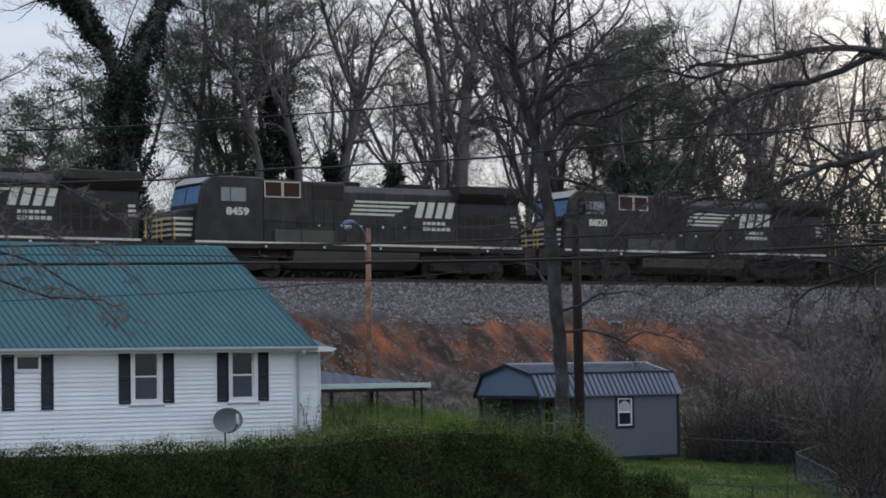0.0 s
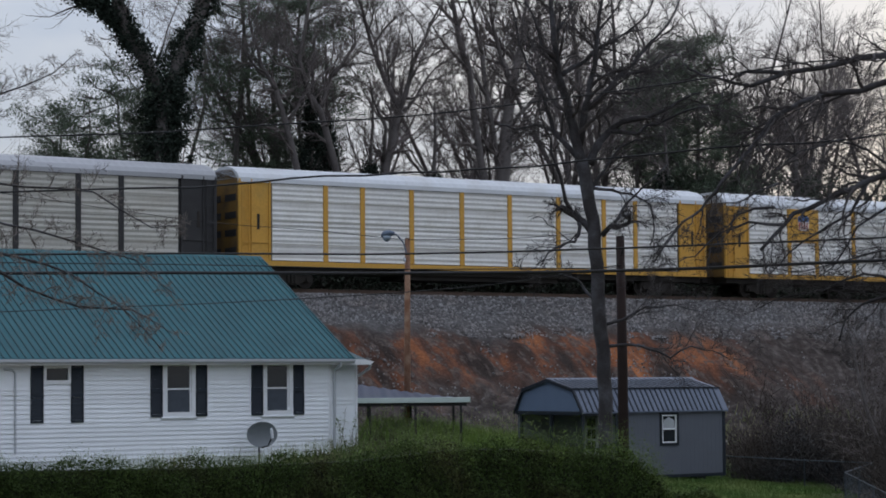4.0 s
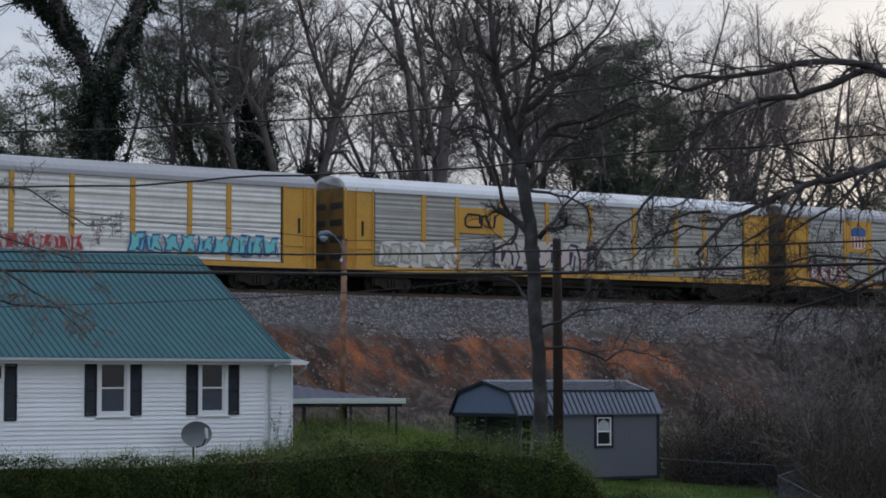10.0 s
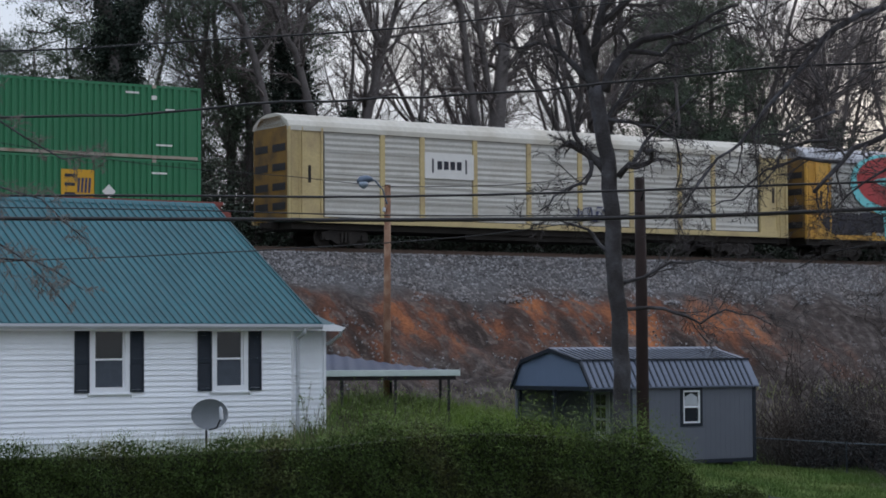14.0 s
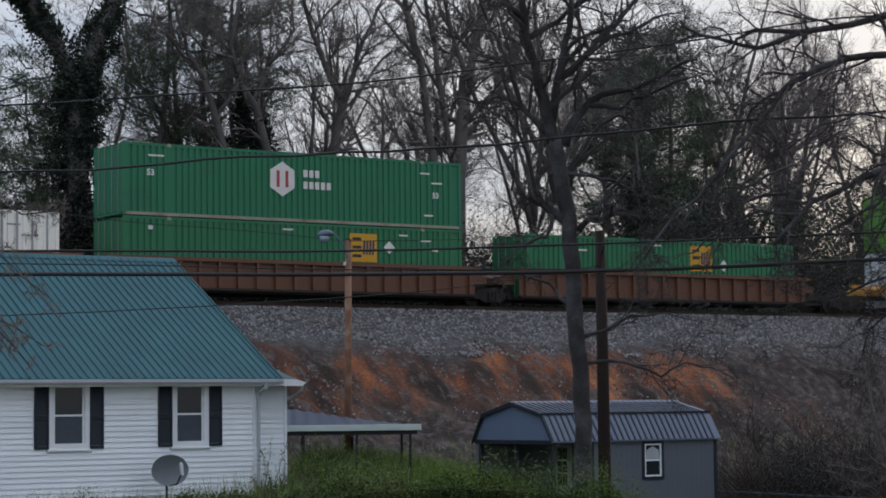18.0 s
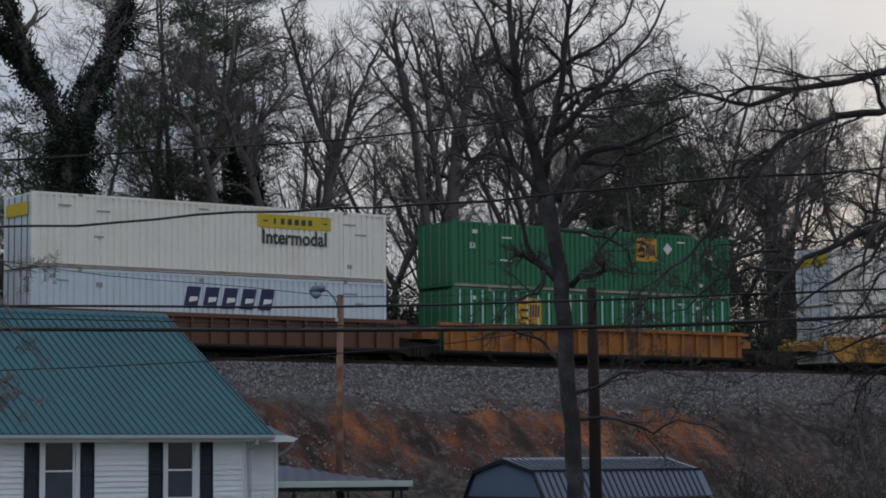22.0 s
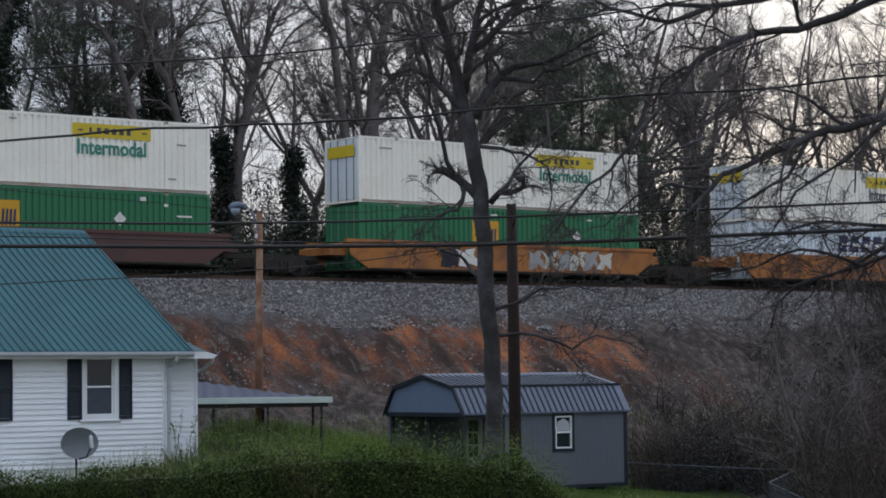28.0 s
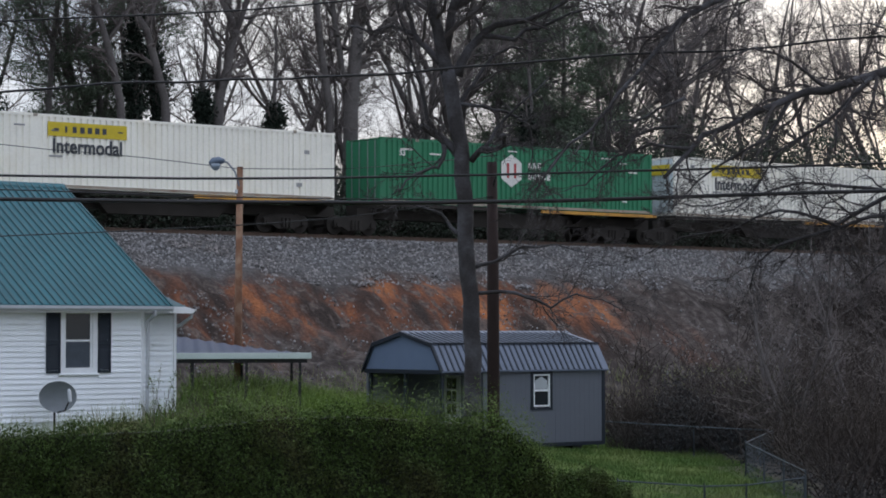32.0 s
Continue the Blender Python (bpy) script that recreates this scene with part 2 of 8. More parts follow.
# Roof metal darkened, so that the ribs carry stripes of shade.
shed_rib_mat = material("shed_rib_shaded_metal", (0.045, 0.055, 0.075), 0.45, 0.2, 0.12, 1.5, 30)
# White greyed down: the shade under the porch is in this colour.
porch_shaded_white = material("porch_shaded_white", (0.34, 0.36, 0.37), 0.6, 0, 0.15, 3, 40)
carport_mat = material("carport_sheet", (0.055, 0.07, 0.115), 0.45, 0.15, 0.15, 1.5, 30)
carport_edge = material("carport_fascia", (0.5, 0.58, 0.56), 0.45, 0, 0.1, 2, 40)
pole_mat = material("weathered_pole", (0.17, 0.085, 0.05), 0.85, 0, 0.3, 2.5, 30, bump=0.01, second=(0.24, 0.16, 0.11), patch=0.55)
dark_pole_mat = material("creosote_pole", (0.03, 0.019, 0.018), 0.85, 0, 0.3, 2.5, 30, bump=0.01)
wire_mat = material("black_cable", (0.012, 0.012, 0.014), 0.45, 0.1, 0.15, 4, 40)
bark_mat = material("grey_bark", (0.034, 0.032, 0.034), 0.9, 0, 0.4, 1.6, 14, bump=0.05, second=(0.062, 0.062, 0.07), patch=0.55)
far_bark = material("brown_bark", (0.10, 0.09, 0.088), 0.9, 0, 0.35, 1.2, 10, bump=0.02)
twig_mat = material("twigs", (0.125, 0.108, 0.104), 0.9, 0, 0.3, 0.6, 6, island=0.4)
pale_twig = material("pale_twigs", (0.13, 0.115, 0.105), 0.9, 0, 0.25, 0.6, 6, island=0.4)
dark_twig = material("dark_twigs", (0.05, 0.045, 0.046), 0.9, 0, 0.3, 0.6, 6, island=0.4)
brush_mat = material("dry_brush", (0.066, 0.051, 0.042), 0.9, 0, 0.35, 0.25, 4, second=(0.028, 0.023, 0.021), patch=0.46, hard=0.2, island=0.5)
ivy_mat = material("ivy_leaf", (0.03, 0.044, 0.028), 0.6, 0, 0.4, 0.8, 5, island=0.7)
dark_ivy = material("dark_ivy_leaf", (0.018, 0.027, 0.02), 0.6, 0, 0.4, 0.8, 5, island=0.7, spec=0.2)
pine_mat = material("pine_needles", (0.075, 0.102, 0.066), 0.65, 0, 0.4, 0.5, 5, island=0.7)
hedge_mat = material("hedge_leaf", (0.042, 0.07, 0.018), 0.75, 0, 0.4, 0.5, 4, second=(0.05, 0.042, 0.02), patch=0.6, hard=0.12, island=0.6, spec=0.15)
hedge_shade_core = material("hedge_inside_shade", (0.015, 0.018, 0.010), 0.95, 0, 0.3, 2, 20)
sprout_mat = material("young_leaf", (0.09, 0.14, 0.025), 0.55, 0, 0.4, 0.6, 4, island=0.7)
weed_mat = material("dry_weeds", (0.30, 0.27, 0.17), 0.9, 0, 0.3, 1, 8, second=(0.16, 0.2, 0.07), patch=0.5, island=0.6)
grass_mat = material("grass_blade", (0.055, 0.112, 0.018), 0.6, 0, 0.35, 0.4, 4, second=(0.1, 0.128, 0.035), patch=0.55, island=0.6)
tuft_mat = material("lush_tufts", (0.11, 0.20, 0.025), 0.6, 0, 0.35, 0.4, 4, second=(0.16, 0.21, 0.05), patch=0.55, island=0.6)
bush_mat = material("dark_bush_leaf", (0.022, 0.024, 0.026), 0.7, 0, 0.4, 0.6, 5, second=(0.04, 0.034, 0.03), patch=0.55, island=0.6)
stone_mat = material("ballast_stone", (0.19, 0.187, 0.192), 0.9, 0, 0.6, 0.5, 6, second=(0.15, 0.135, 0.13), patch=0.55, hard=0.15, island=1.4)
fence_mat = material("galvanised", (0.06, 0.075, 0.09), 0.55, 0.2, 0.15, 3, 40)
rail_mat = material("rail_steel", (0.10, 0.07, 0.055), 0.6, 0.6, 0.3, 3, 30)
tie_mat = material("sleeper_wood", (0.055, 0.045, 0.04), 0.9, 0, 0.35, 2, 30, each=0.6)
sign_mat = material("sign_back", (0.062, 0.098, 0.083), 0.5, 0.2, 0.2, 3, 30)
lamp_mat = material("lamp_cowl", (0.10, 0.13, 0.18), 0.4, 0.4, 0.12, 6, 60)
lens_mat = material("lamp_lens", (0.22, 0.27, 0.33), 0.2, 0, 0.08, 8, 60)
# Both greys hold the shade that lies on the neighbour's gable and trim.
gable_mat = material("shaded_gable_siding", (0.40, 0.44, 0.49), 0.55, 0, 0.1, 1.2, 30, each=0.4)
rake_mat = material("shaded_rake_trim", (0.55, 0.59, 0.62), 0.5, 0, 0.08, 2, 30)
shingle_mat = material("roof_shingle", (0.12, 0.12, 0.13), 0.85, 0, 0.25, 4, 30)


def ground_material():
    """Soil, lawn, clay and gravel: chosen by place along and across the bank."""
    mat = bpy.data.materials.new("ground_soil")
    mat.use_nodes = True
    nt = mat.node_tree
    n, l = nt.nodes, nt.links
    bsdf = n["Principled BSDF"]
    bsdf.inputs["Roughness"].default_value = 0.95
    bsdf.inputs["Specular IOR Level"].default_value = 0.15
    tex = n.new("ShaderNodeTexCoord")

    def noise_of(scale, detail=6, stretch=None):
        t = n.new("ShaderNodeTexNoise")
        t.inputs["Scale"].default_value, t.inputs["Detail"].default_value = scale, detail
        if stretch:
            turn, m = n.new("ShaderNodeMapping"), n.new("ShaderNodeMapping")
            turn.inputs["Rotation"].default_value = (0, 0, radians(-34.65))
            m.inputs["Scale"].default_value = stretch
            l.new(tex.outputs["Object"], turn.inputs["Vector"])
            l.new(turn.outputs["Vector"], m.inputs["Vector"])
            l.new(m.outputs["Vector"], t.inputs["Vector"])
        else:
            l.new(tex.outputs["Object"], t.inputs["Vector"])
        return t.outputs["Fac"]

    def ramp(fac, stops):
        r = n.new("ShaderNodeValToRGB")
        while len(r.color_ramp.elements) < len(stops):
            r.color_ramp.elements.new(0.5)
        for e, (p, c) in zip(r.color_ramp.elements, stops):
            e.position, e.color = p, (*c, 1)
        l.new(fac, r.inputs["Fac"])
        return r.outputs["Color"]

    def blend(a, b, fac):
        m = n.new("ShaderNodeMix")
        m.data_type = "RGBA"
        l.new(fac, m.inputs["Factor"])
        l.new(a, m.inputs["A"])
        l.new(b, m.inputs["B"])
        return m.outputs["Result"]

    def layer(name):
        a = n.new("ShaderNodeAttribute")
        a.attribute_name = name
        return a.outputs["Fac"]

    grit = noise_of(9.0)
    lawn = ramp(noise_of(0.8), [(0.3, (0.058, 0.11, 0.018)), (0.62, (0.095, 0.13, 0.034)), (0.8, (0.13, 0.12, 0.06))])
    soil = ramp(noise_of(1.3), [(0.3, (0.14, 0.115, 0.08)), (0.55, (0.21, 0.175, 0.12)), (0.75, (0.12, 0.14, 0.055))])
    litter = ramp(noise_of(2.2), [(0.3, (0.028, 0.023, 0.022)), (0.5, (0.052, 0.043, 0.039)), (0.72, (0.115, 0.1, 0.095))])
    clay = ramp(noise_of(0.9, 8, (0.7, 0.3, 0.3)), [(0.40, (0.032, 0.024, 0.021)), (0.49, (0.07, 0.037, 0.027)), (0.57, (0.15, 0.06, 0.032)), (0.68, (0.31, 0.12, 0.05))])
    clay = blend(clay, ramp(noise_of(5.0, 6), [(0.35, (0.05, 0.04, 0.037)), (0.7, (0.14, 0.11, 0.095))]), ramp(noise_of(2.6, 8, (1.0, 0.5, 0.5)), [(0.52, (0, 0, 0)), (0.6, (0.85, 0.85, 0.85))]))
    gravel = ramp(noise_of(3.0), [(0.3, (0.05, 0.048, 0.049)), (0.6, (0.1, 0.097, 0.098)), (0.8, (0.17, 0.165, 0.167))])
    col = blend(soil, lawn, layer("lawn"))
    col = blend(col, litter, layer("litter"))
    col = blend(col, clay, layer("clay"))
    col = blend(col, gravel, layer("gravel"))
    dark = n.new("ShaderNodeHueSaturation")
    mr = n.new("ShaderNodeMapRange")
    mr.inputs["From Min"].default_value, mr.inputs["From Max"].default_value = 0.3, 0.7
    mr.inputs["To Min"].default_value, mr.inputs["To Max"].default_value = 0.7, 1.3
    l.new(grit, mr.inputs["Value"])
    l.new(mr.outputs["Result"], dark.inputs["Value"])
    l.new(col, dark.inputs["Color"])
    l.new(dark.outputs["Color"], bsdf.inputs["Base Color"])
    b = n.new("ShaderNodeBump")
    b.inputs["Strength"].default_value, b.inputs["Distance"].default_value = 0.7, 0.06
    l.new(grit, b.inputs["Height"])
    l.new(b.outputs["Normal"], bsdf.inputs["Normal"])
    return mat


ground_mat = ground_material()

# ---- the ground ----
# The track runs straight; s is measured along it to the right, q across it towards the houses.
TX, TY, RAIL, TURN = 8.194, 108.538, 8.3, 34.65
CS, SN = math.cos(radians(TURN)), math.sin(radians(TURN))


def place(s, q, z=0.0):
    return (TX + s * CS + q * SN, TY + s * SN - q * CS, z)


def along(x, y):
    return ((x - TX) * CS + (y - TY) * SN, (x - TX) * SN - (y - TY) * CS)


# heights of the yards: x, y, z behind the hedge, and before it
BACK_LEVELS = [(-10, 65, 1.6), (-16, 70, 1.9), (-6, 70, 1.95), (-3, 74, 1.9), (0, 75, 1.5), (3, 76, 0.5), (9, 80, 0.45), (6, 73, 0.4), (10, 74, -0.1), (13, 72, -0.35), (9.9, 66, -0.85), (11.7, 70, -0.4), (12.4, 80, -0.2), (10, 82, -0.1), (16, 70, -0.7), (22, 76, -0.3), (-2, 80, 2.1), (-4.5, 79, 2.1), (1, 81.5, 1.3)]
FRONT_LEVELS = [(-14, 61, -0.2), (0, 61, -0.2), (5, 61, -0.35), (9, 60, -0.6), (16, 60, -0.9), (0, 30, 0.9), (-8, 36, 0), (-10, 60, -0.55), (-6, 60, -0.5), (-8, 58, -0.6), (-12, 54, -0.8), (0, 54, -0.5), (12, 54, -0.9), (-8, 46, -1), (-4, 50, -0.9), (6, 46, -0.4), (0, 0, 2.2), (0, 12, 2.2), (-40, 0, 2.2), (40, 0, 2), (-40, 60, 0.8), (40, 62, -1)]
LEVELS = BACK_LEVELS + FRONT_LEVELS
LEVEL_XY = np.array([(a, b) for a, b, _ in LEVELS], float)
LEVEL_Z = np.array([c for _, _, c in LEVELS], float)
PROFILE_Q = [-4000, -40, -22, -7, -4.4, -3.5, 0.75, 3.5, 10.5, 14.5, 17]
PROFILE_Z = [7.0, 7.0, 7.3, 7.45, 7.75, 7.98, 7.98, 6.45, 1.75, -1.2, -6]


def yard(x, y):
    """Height of the yards between the camera and the bank."""
    d2 = ((np.stack([x, y], -1)[..., None, :] - LEVEL_XY) ** 2).sum(-1) + 6.0
    w = d2 ** -1.6
    return (w * LEVEL_Z).sum(-1) / w.sum(-1)


def height(x, y):
    x, y = np.asarray(x, float), np.asarray(y, float)
    q = (x - TX) * SN - (y - TY) * CS
    a, b = yard(x, y), np.interp(q, PROFILE_Q, PROFILE_Z)
    k = 0.5
    h = np.clip(0.5 + 0.5 * (a - b) / k, 0, 1)
    return b * (1 - h) + a * h + k * h * (1 - h) * 0.5


def level(x, y):
    return float(height(x, y))


def smooth(a, b, x):
    t = np.clip((x - a) / (b - a), 0, 1)
    return t * t * (3 - 2 * t)


def build_ground():
    ss = np.concatenate([[-3000, -1500, -900, -700, -500, -350, -250, -180, -130, -100, -80, -70], np.arange(-62, 72, 0.4), [76, 84, 95, 115, 145, 190, 260, 350, 500, 700, 900, 1500, 3000]])
    qq = np.concatenate([[-3500, -1500, -600, -250, -120, -60, -35, -22, -17, -13, -10, -8, -6.5], np.arange(-5.5, 1.2, 0.35), np.arange(1.3, 15, 0.22), np.arange(15, 62, 0.45), [66, 72, 80, 90, 100, 115, 140, 200, 400, 1000, 3000]])
    S, Q = np.meshgrid(ss, qq, indexing="ij")
    X, Y = TX + S * CS + Q * SN, TY + S * SN - Q * CS
    Z = height(X, Y)
    rough = np.zeros_like(Z)
    rag = np.zeros_like(Z)
    near = (abs(S - 5) < 68) & (Q > -12) & (Q < 62)
    for i, j in zip(*np.nonzero(near)):
        p = Vector((X[i, j], Y[i, j], Z[i, j]))
        s_, q_ = S[i, j], Q[i, j]
        rag[i, j] = noise.noise(Vector((s_ * 0.35, q_ * 0.2, 3.0))) + 0.5 * noise.noise(Vector((s_ * 1.1, q_ * 0.4, 7.0)))
        rough[i, j] = noise.fractal(p * 0.9, 1.0, 2.1, 4)
    onbank = smooth(2.2, 4.5, Q) * (1 - smooth(11, 14.5, Q))
    gully = np.abs(rag)
    Z = Z + near * (onbank * (0.30 * rough - 0.55 * gully * smooth(3.5, 6, Q) + 0.1) + (1 - onbank) * smooth(12, 15, Q) * 0.05 * rough)
    me = bpy.data.meshes.new("ground")
    nq = len(qq)
    v = np.stack([X, Y, Z], -1).reshape(-1, 3)
    i, j = np.meshgrid(np.arange(len(ss) - 1), np.arange(nq - 1), indexing="ij")
    a = (i * nq + j).ravel()
    me.from_pydata(v.tolist(), [], np.stack([a, a + 1, a + nq + 1, a + nq], -1).tolist())
    claymask = smooth(3.4, 4.6, Q + 0.9 * rag) * (1 - smooth(6.6, 9.2, Q + 2.2 * rag)) * smooth(-26, -20, S) * (1 - smooth(-2, 6, S + 3 * rag))
    layers = dict(lawn=smooth(60.5, 62.0, Y + rag) * (1 - smooth(11.8, 14.2, X + 1.5 * rag)),
                  litter=np.maximum(1 - smooth(11.5, 14.5, Q + rag), smooth(11.6, 13.6, X + 1.5 * rag) * smooth(58, 61, Y)),
                  clay=claymask,
                  gravel=(1 - smooth(2.6, 4.6, Q + 1.5 * rag)) * smooth(-6.5, -4.5, Q))
    for name, val in layers.items():
        me.attributes.new(name, "FLOAT", "POINT").data.foreach_set("value", val.ravel().astype(np.float32))
    me.materials.append(ground_mat)
    me.polygons.foreach_set("use_smooth", [True] * len(me.polygons))
    ob = new("ground", me)
    tagged(ob, "sloping yard with lawn and a red clay railway bank", "ground", kind="structure")


build_ground()


def stones():
    rng = np.random.default_rng(5)
    n = 70000
    s = rng.uniform(-45, 62, n)
    q = np.where(rng.random(n) < 0.45, rng.uniform(0.3, 4.3, n), rng.uniform(4.0, 13, n))
    drift = np.sin(s * 0.9) + np.sin(s * 0.37 + 2 + q * 0.3) + np.sin(s * 2.3 + q * 0.25)
    keep = (q < 4.2) | (rng.random(n) < 0.24 + 0.2 * drift + 0.3 * (q > 7.5))
    s, q = s[keep], q[keep]
    x, y = TX + s * CS + q * SN, TY + s * SN - q * CS
    z = height(x, y)
    n = len(s)
    r = rng.uniform(0.035, 0.09, n) * np.where(q > 4.2, rng.uniform(0.4, 0.9, n), 1.0)
    base = np.array([(1, 0, 0), (0, 1, 0), (-1, 0, 0), (0, -1, 0), (0, 0, 1), (0, 0, -1)], float)
    v = base[None] * (r[:, None, None] * rng.uniform(0.6, 1.35, (n, 6, 1)))
    ang = rng.uniform(0, 6.28, n)
    c, d = np.cos(ang)[:, None], np.sin(ang)[:, None]
    v = np.stack([v[..., 0] * c - v[..., 1] * d, v[..., 0] * d + v[..., 1] * c, v[..., 2]], -1)
    v += np.stack([x, y, z + 0.02], -1)[:, None]
    tri = np.array([(0, 1, 4), (1, 2, 4), (2, 3, 4), (3, 0, 4), (1, 0, 5), (2, 1, 5), (3, 2, 5), (0, 3, 5)])
    f = (np.arange(n)[:, None, None] * 6 + tri[None]).reshape(-1, 3)
    me = bpy.data.meshes.new("ballast_stones")
    me.from_pydata(v.reshape(-1, 3).tolist(), [], f.tolist())
    me.materials.append(stone_mat)
    tagged(new("ballast_stones", me), "loose grey ballast stones on the railway bank", "gravel", kind="stuff")


stones()


def track():
    th = thing("railway_track", pose(*place(0, 0, RAIL), 0, 0, TURN), "rusty steel rails on dark timber sleepers over ballast", "track", kind="structure")
    for y in (0.83, 2.27):
        m = Mesh()
        m.prism([(y - 0.07, -0.18), (y + 0.07, -0.18), (y + 0.02, -0.13), (y + 0.02, -0.04), (y + 0.036, -0.03), (y + 0.036, 0), (y - 0.036, 0), (y - 0.036, -0.03), (y - 0.02, -0.04), (y - 0.02, -0.13)], -760, 760)
        part("rail", m, rail_mat, th)
    tie = Mesh().box(-0.115, 0.115, 0.3, 2.85, -0.35, -0.185).data("sleeper", tie_mat, bevel=0.015)
    for i in range(150):
        ob = part("sleeper", tie, tie_mat, th)
        ob.location = (-40 + i * 0.62, random.uniform(-0.04, 0.04), 0)


track()

# ---- the white house with the teal roof ----
HX, HY = -4.26, 69.0


def siding(parent, x0, x1, y, z0, z1, holes=(), course=0.14):
    """Lapped boards that leave the openings free; each board is a piece."""
    z = z0
    while z < z1 - 0.01:
        t = min(z + course, z1)
        cuts = [(x0, x1)]
        for a, b, c, d in holes:
            if c < t - 0.02 and d > z + 0.02:
                cuts = [q for p in cuts for q in (((p[0], min(p[1], a)), (max(p[0], b), p[1])) if p[0] < b and p[1] > a else (p,)) if q[1] - q[0] > 0.01]
        for a, b in cuts:
            m = Mesh().prism([(y, z), (y - 0.04, z), (y - 0.006, t + 0.004), (y, t + 0.004)], a, b)
            part("siding_board", m, siding_mat, parent)
        z = t


def sash_window(parent, x0, x1, y, z0, z1, rail=0.15):
    """A white double-hung window; y is the wall's face."""
    w = part("window", Mesh().box(x0 + rail, x1 - rail, y + 0.03, y + 0.05, z0 + rail, z1 - rail), glass_mat, parent, "double-hung window with a half screen")
    m = Mesh()
    m.box(x0, x0 + rail, y - 0.05, y + 0.06, z0, z1).box(x1 - rail, x1, y - 0.05, y + 0.06, z0, z1)
    m.box(x0 + rail, x1 - rail, y - 0.05, y + 0.06, z1 - rail, z1).box(x0 + rail, x1 - rail, y - 0.05, y + 0.06, z0, z0 + rail)
    part("frame", m, trim_mat, w)
    mid = (z0 + z1) / 2
    part("meeting_rail", Mesh().box(x0 + rail, x1 - rail, y - 0.005, y + 0.03, mid - 0.025, mid + 0.025), trim_mat, w)
    for a, b in ((x0 + rail, x0 + rail + 0.05), (x1 - rail - 0.05, x1 - rail)):
        part("sash_stile", Mesh().box(a, b, y, y + 0.03, z0 + rail, z1 - rail), trim_mat, w)
    part("screen", Mesh().box(x0 + rail + 0.035, x1 - rail - 0.035, y + 0.018, y + 0.024, z0 + rail, mid - 0.025), screen_mat, w, "grey insect screen")
    part("sill", Mesh().box(x0 - 0.04, x1 + 0.04, y - 0.09, y + 0.05, z0 - 0.05, z0), trim_mat, w, bevel=0.008)


def shutter(parent, x0, x1, y, z0, z1):
    """A louvred shutter: a frame with its slats as pieces."""
    sh = Mesh()
    sh.box(x0, x0 + 0.05, y - 0.04, y, z0, z1).box(x1 - 0.05, x1, y - 0.04, y, z0, z1)
    mid = z0 + (z1 - z0) * 0.47
    for a, b in ((z0, z0 + 0.07), (mid - 0.06, mid + 0.06), (z1 - 0.07, z1)):
        sh.box(x0 + 0.05, x1 - 0.05, y - 0.04, y, a, b)
    ob = part("shutter", sh, shutter_mat, parent, "louvred dark blue-black shutter")
    slat = Mesh().prism([(y - 0.03, 0), (y - 0.024, 0), (y - 0.004, 0.06), (y - 0.01, 0.06)], x0 + 0.05, x1 - 0.05).data("slat", shutter_mat)
    z = z0 + 0.08
    while z < z1 - 0.12:
        if abs(z + 0.03 - mid) > 0.065:
            part("slat", slat, shutter_mat, ob).location = (0, 0, z)
        z += 0.06


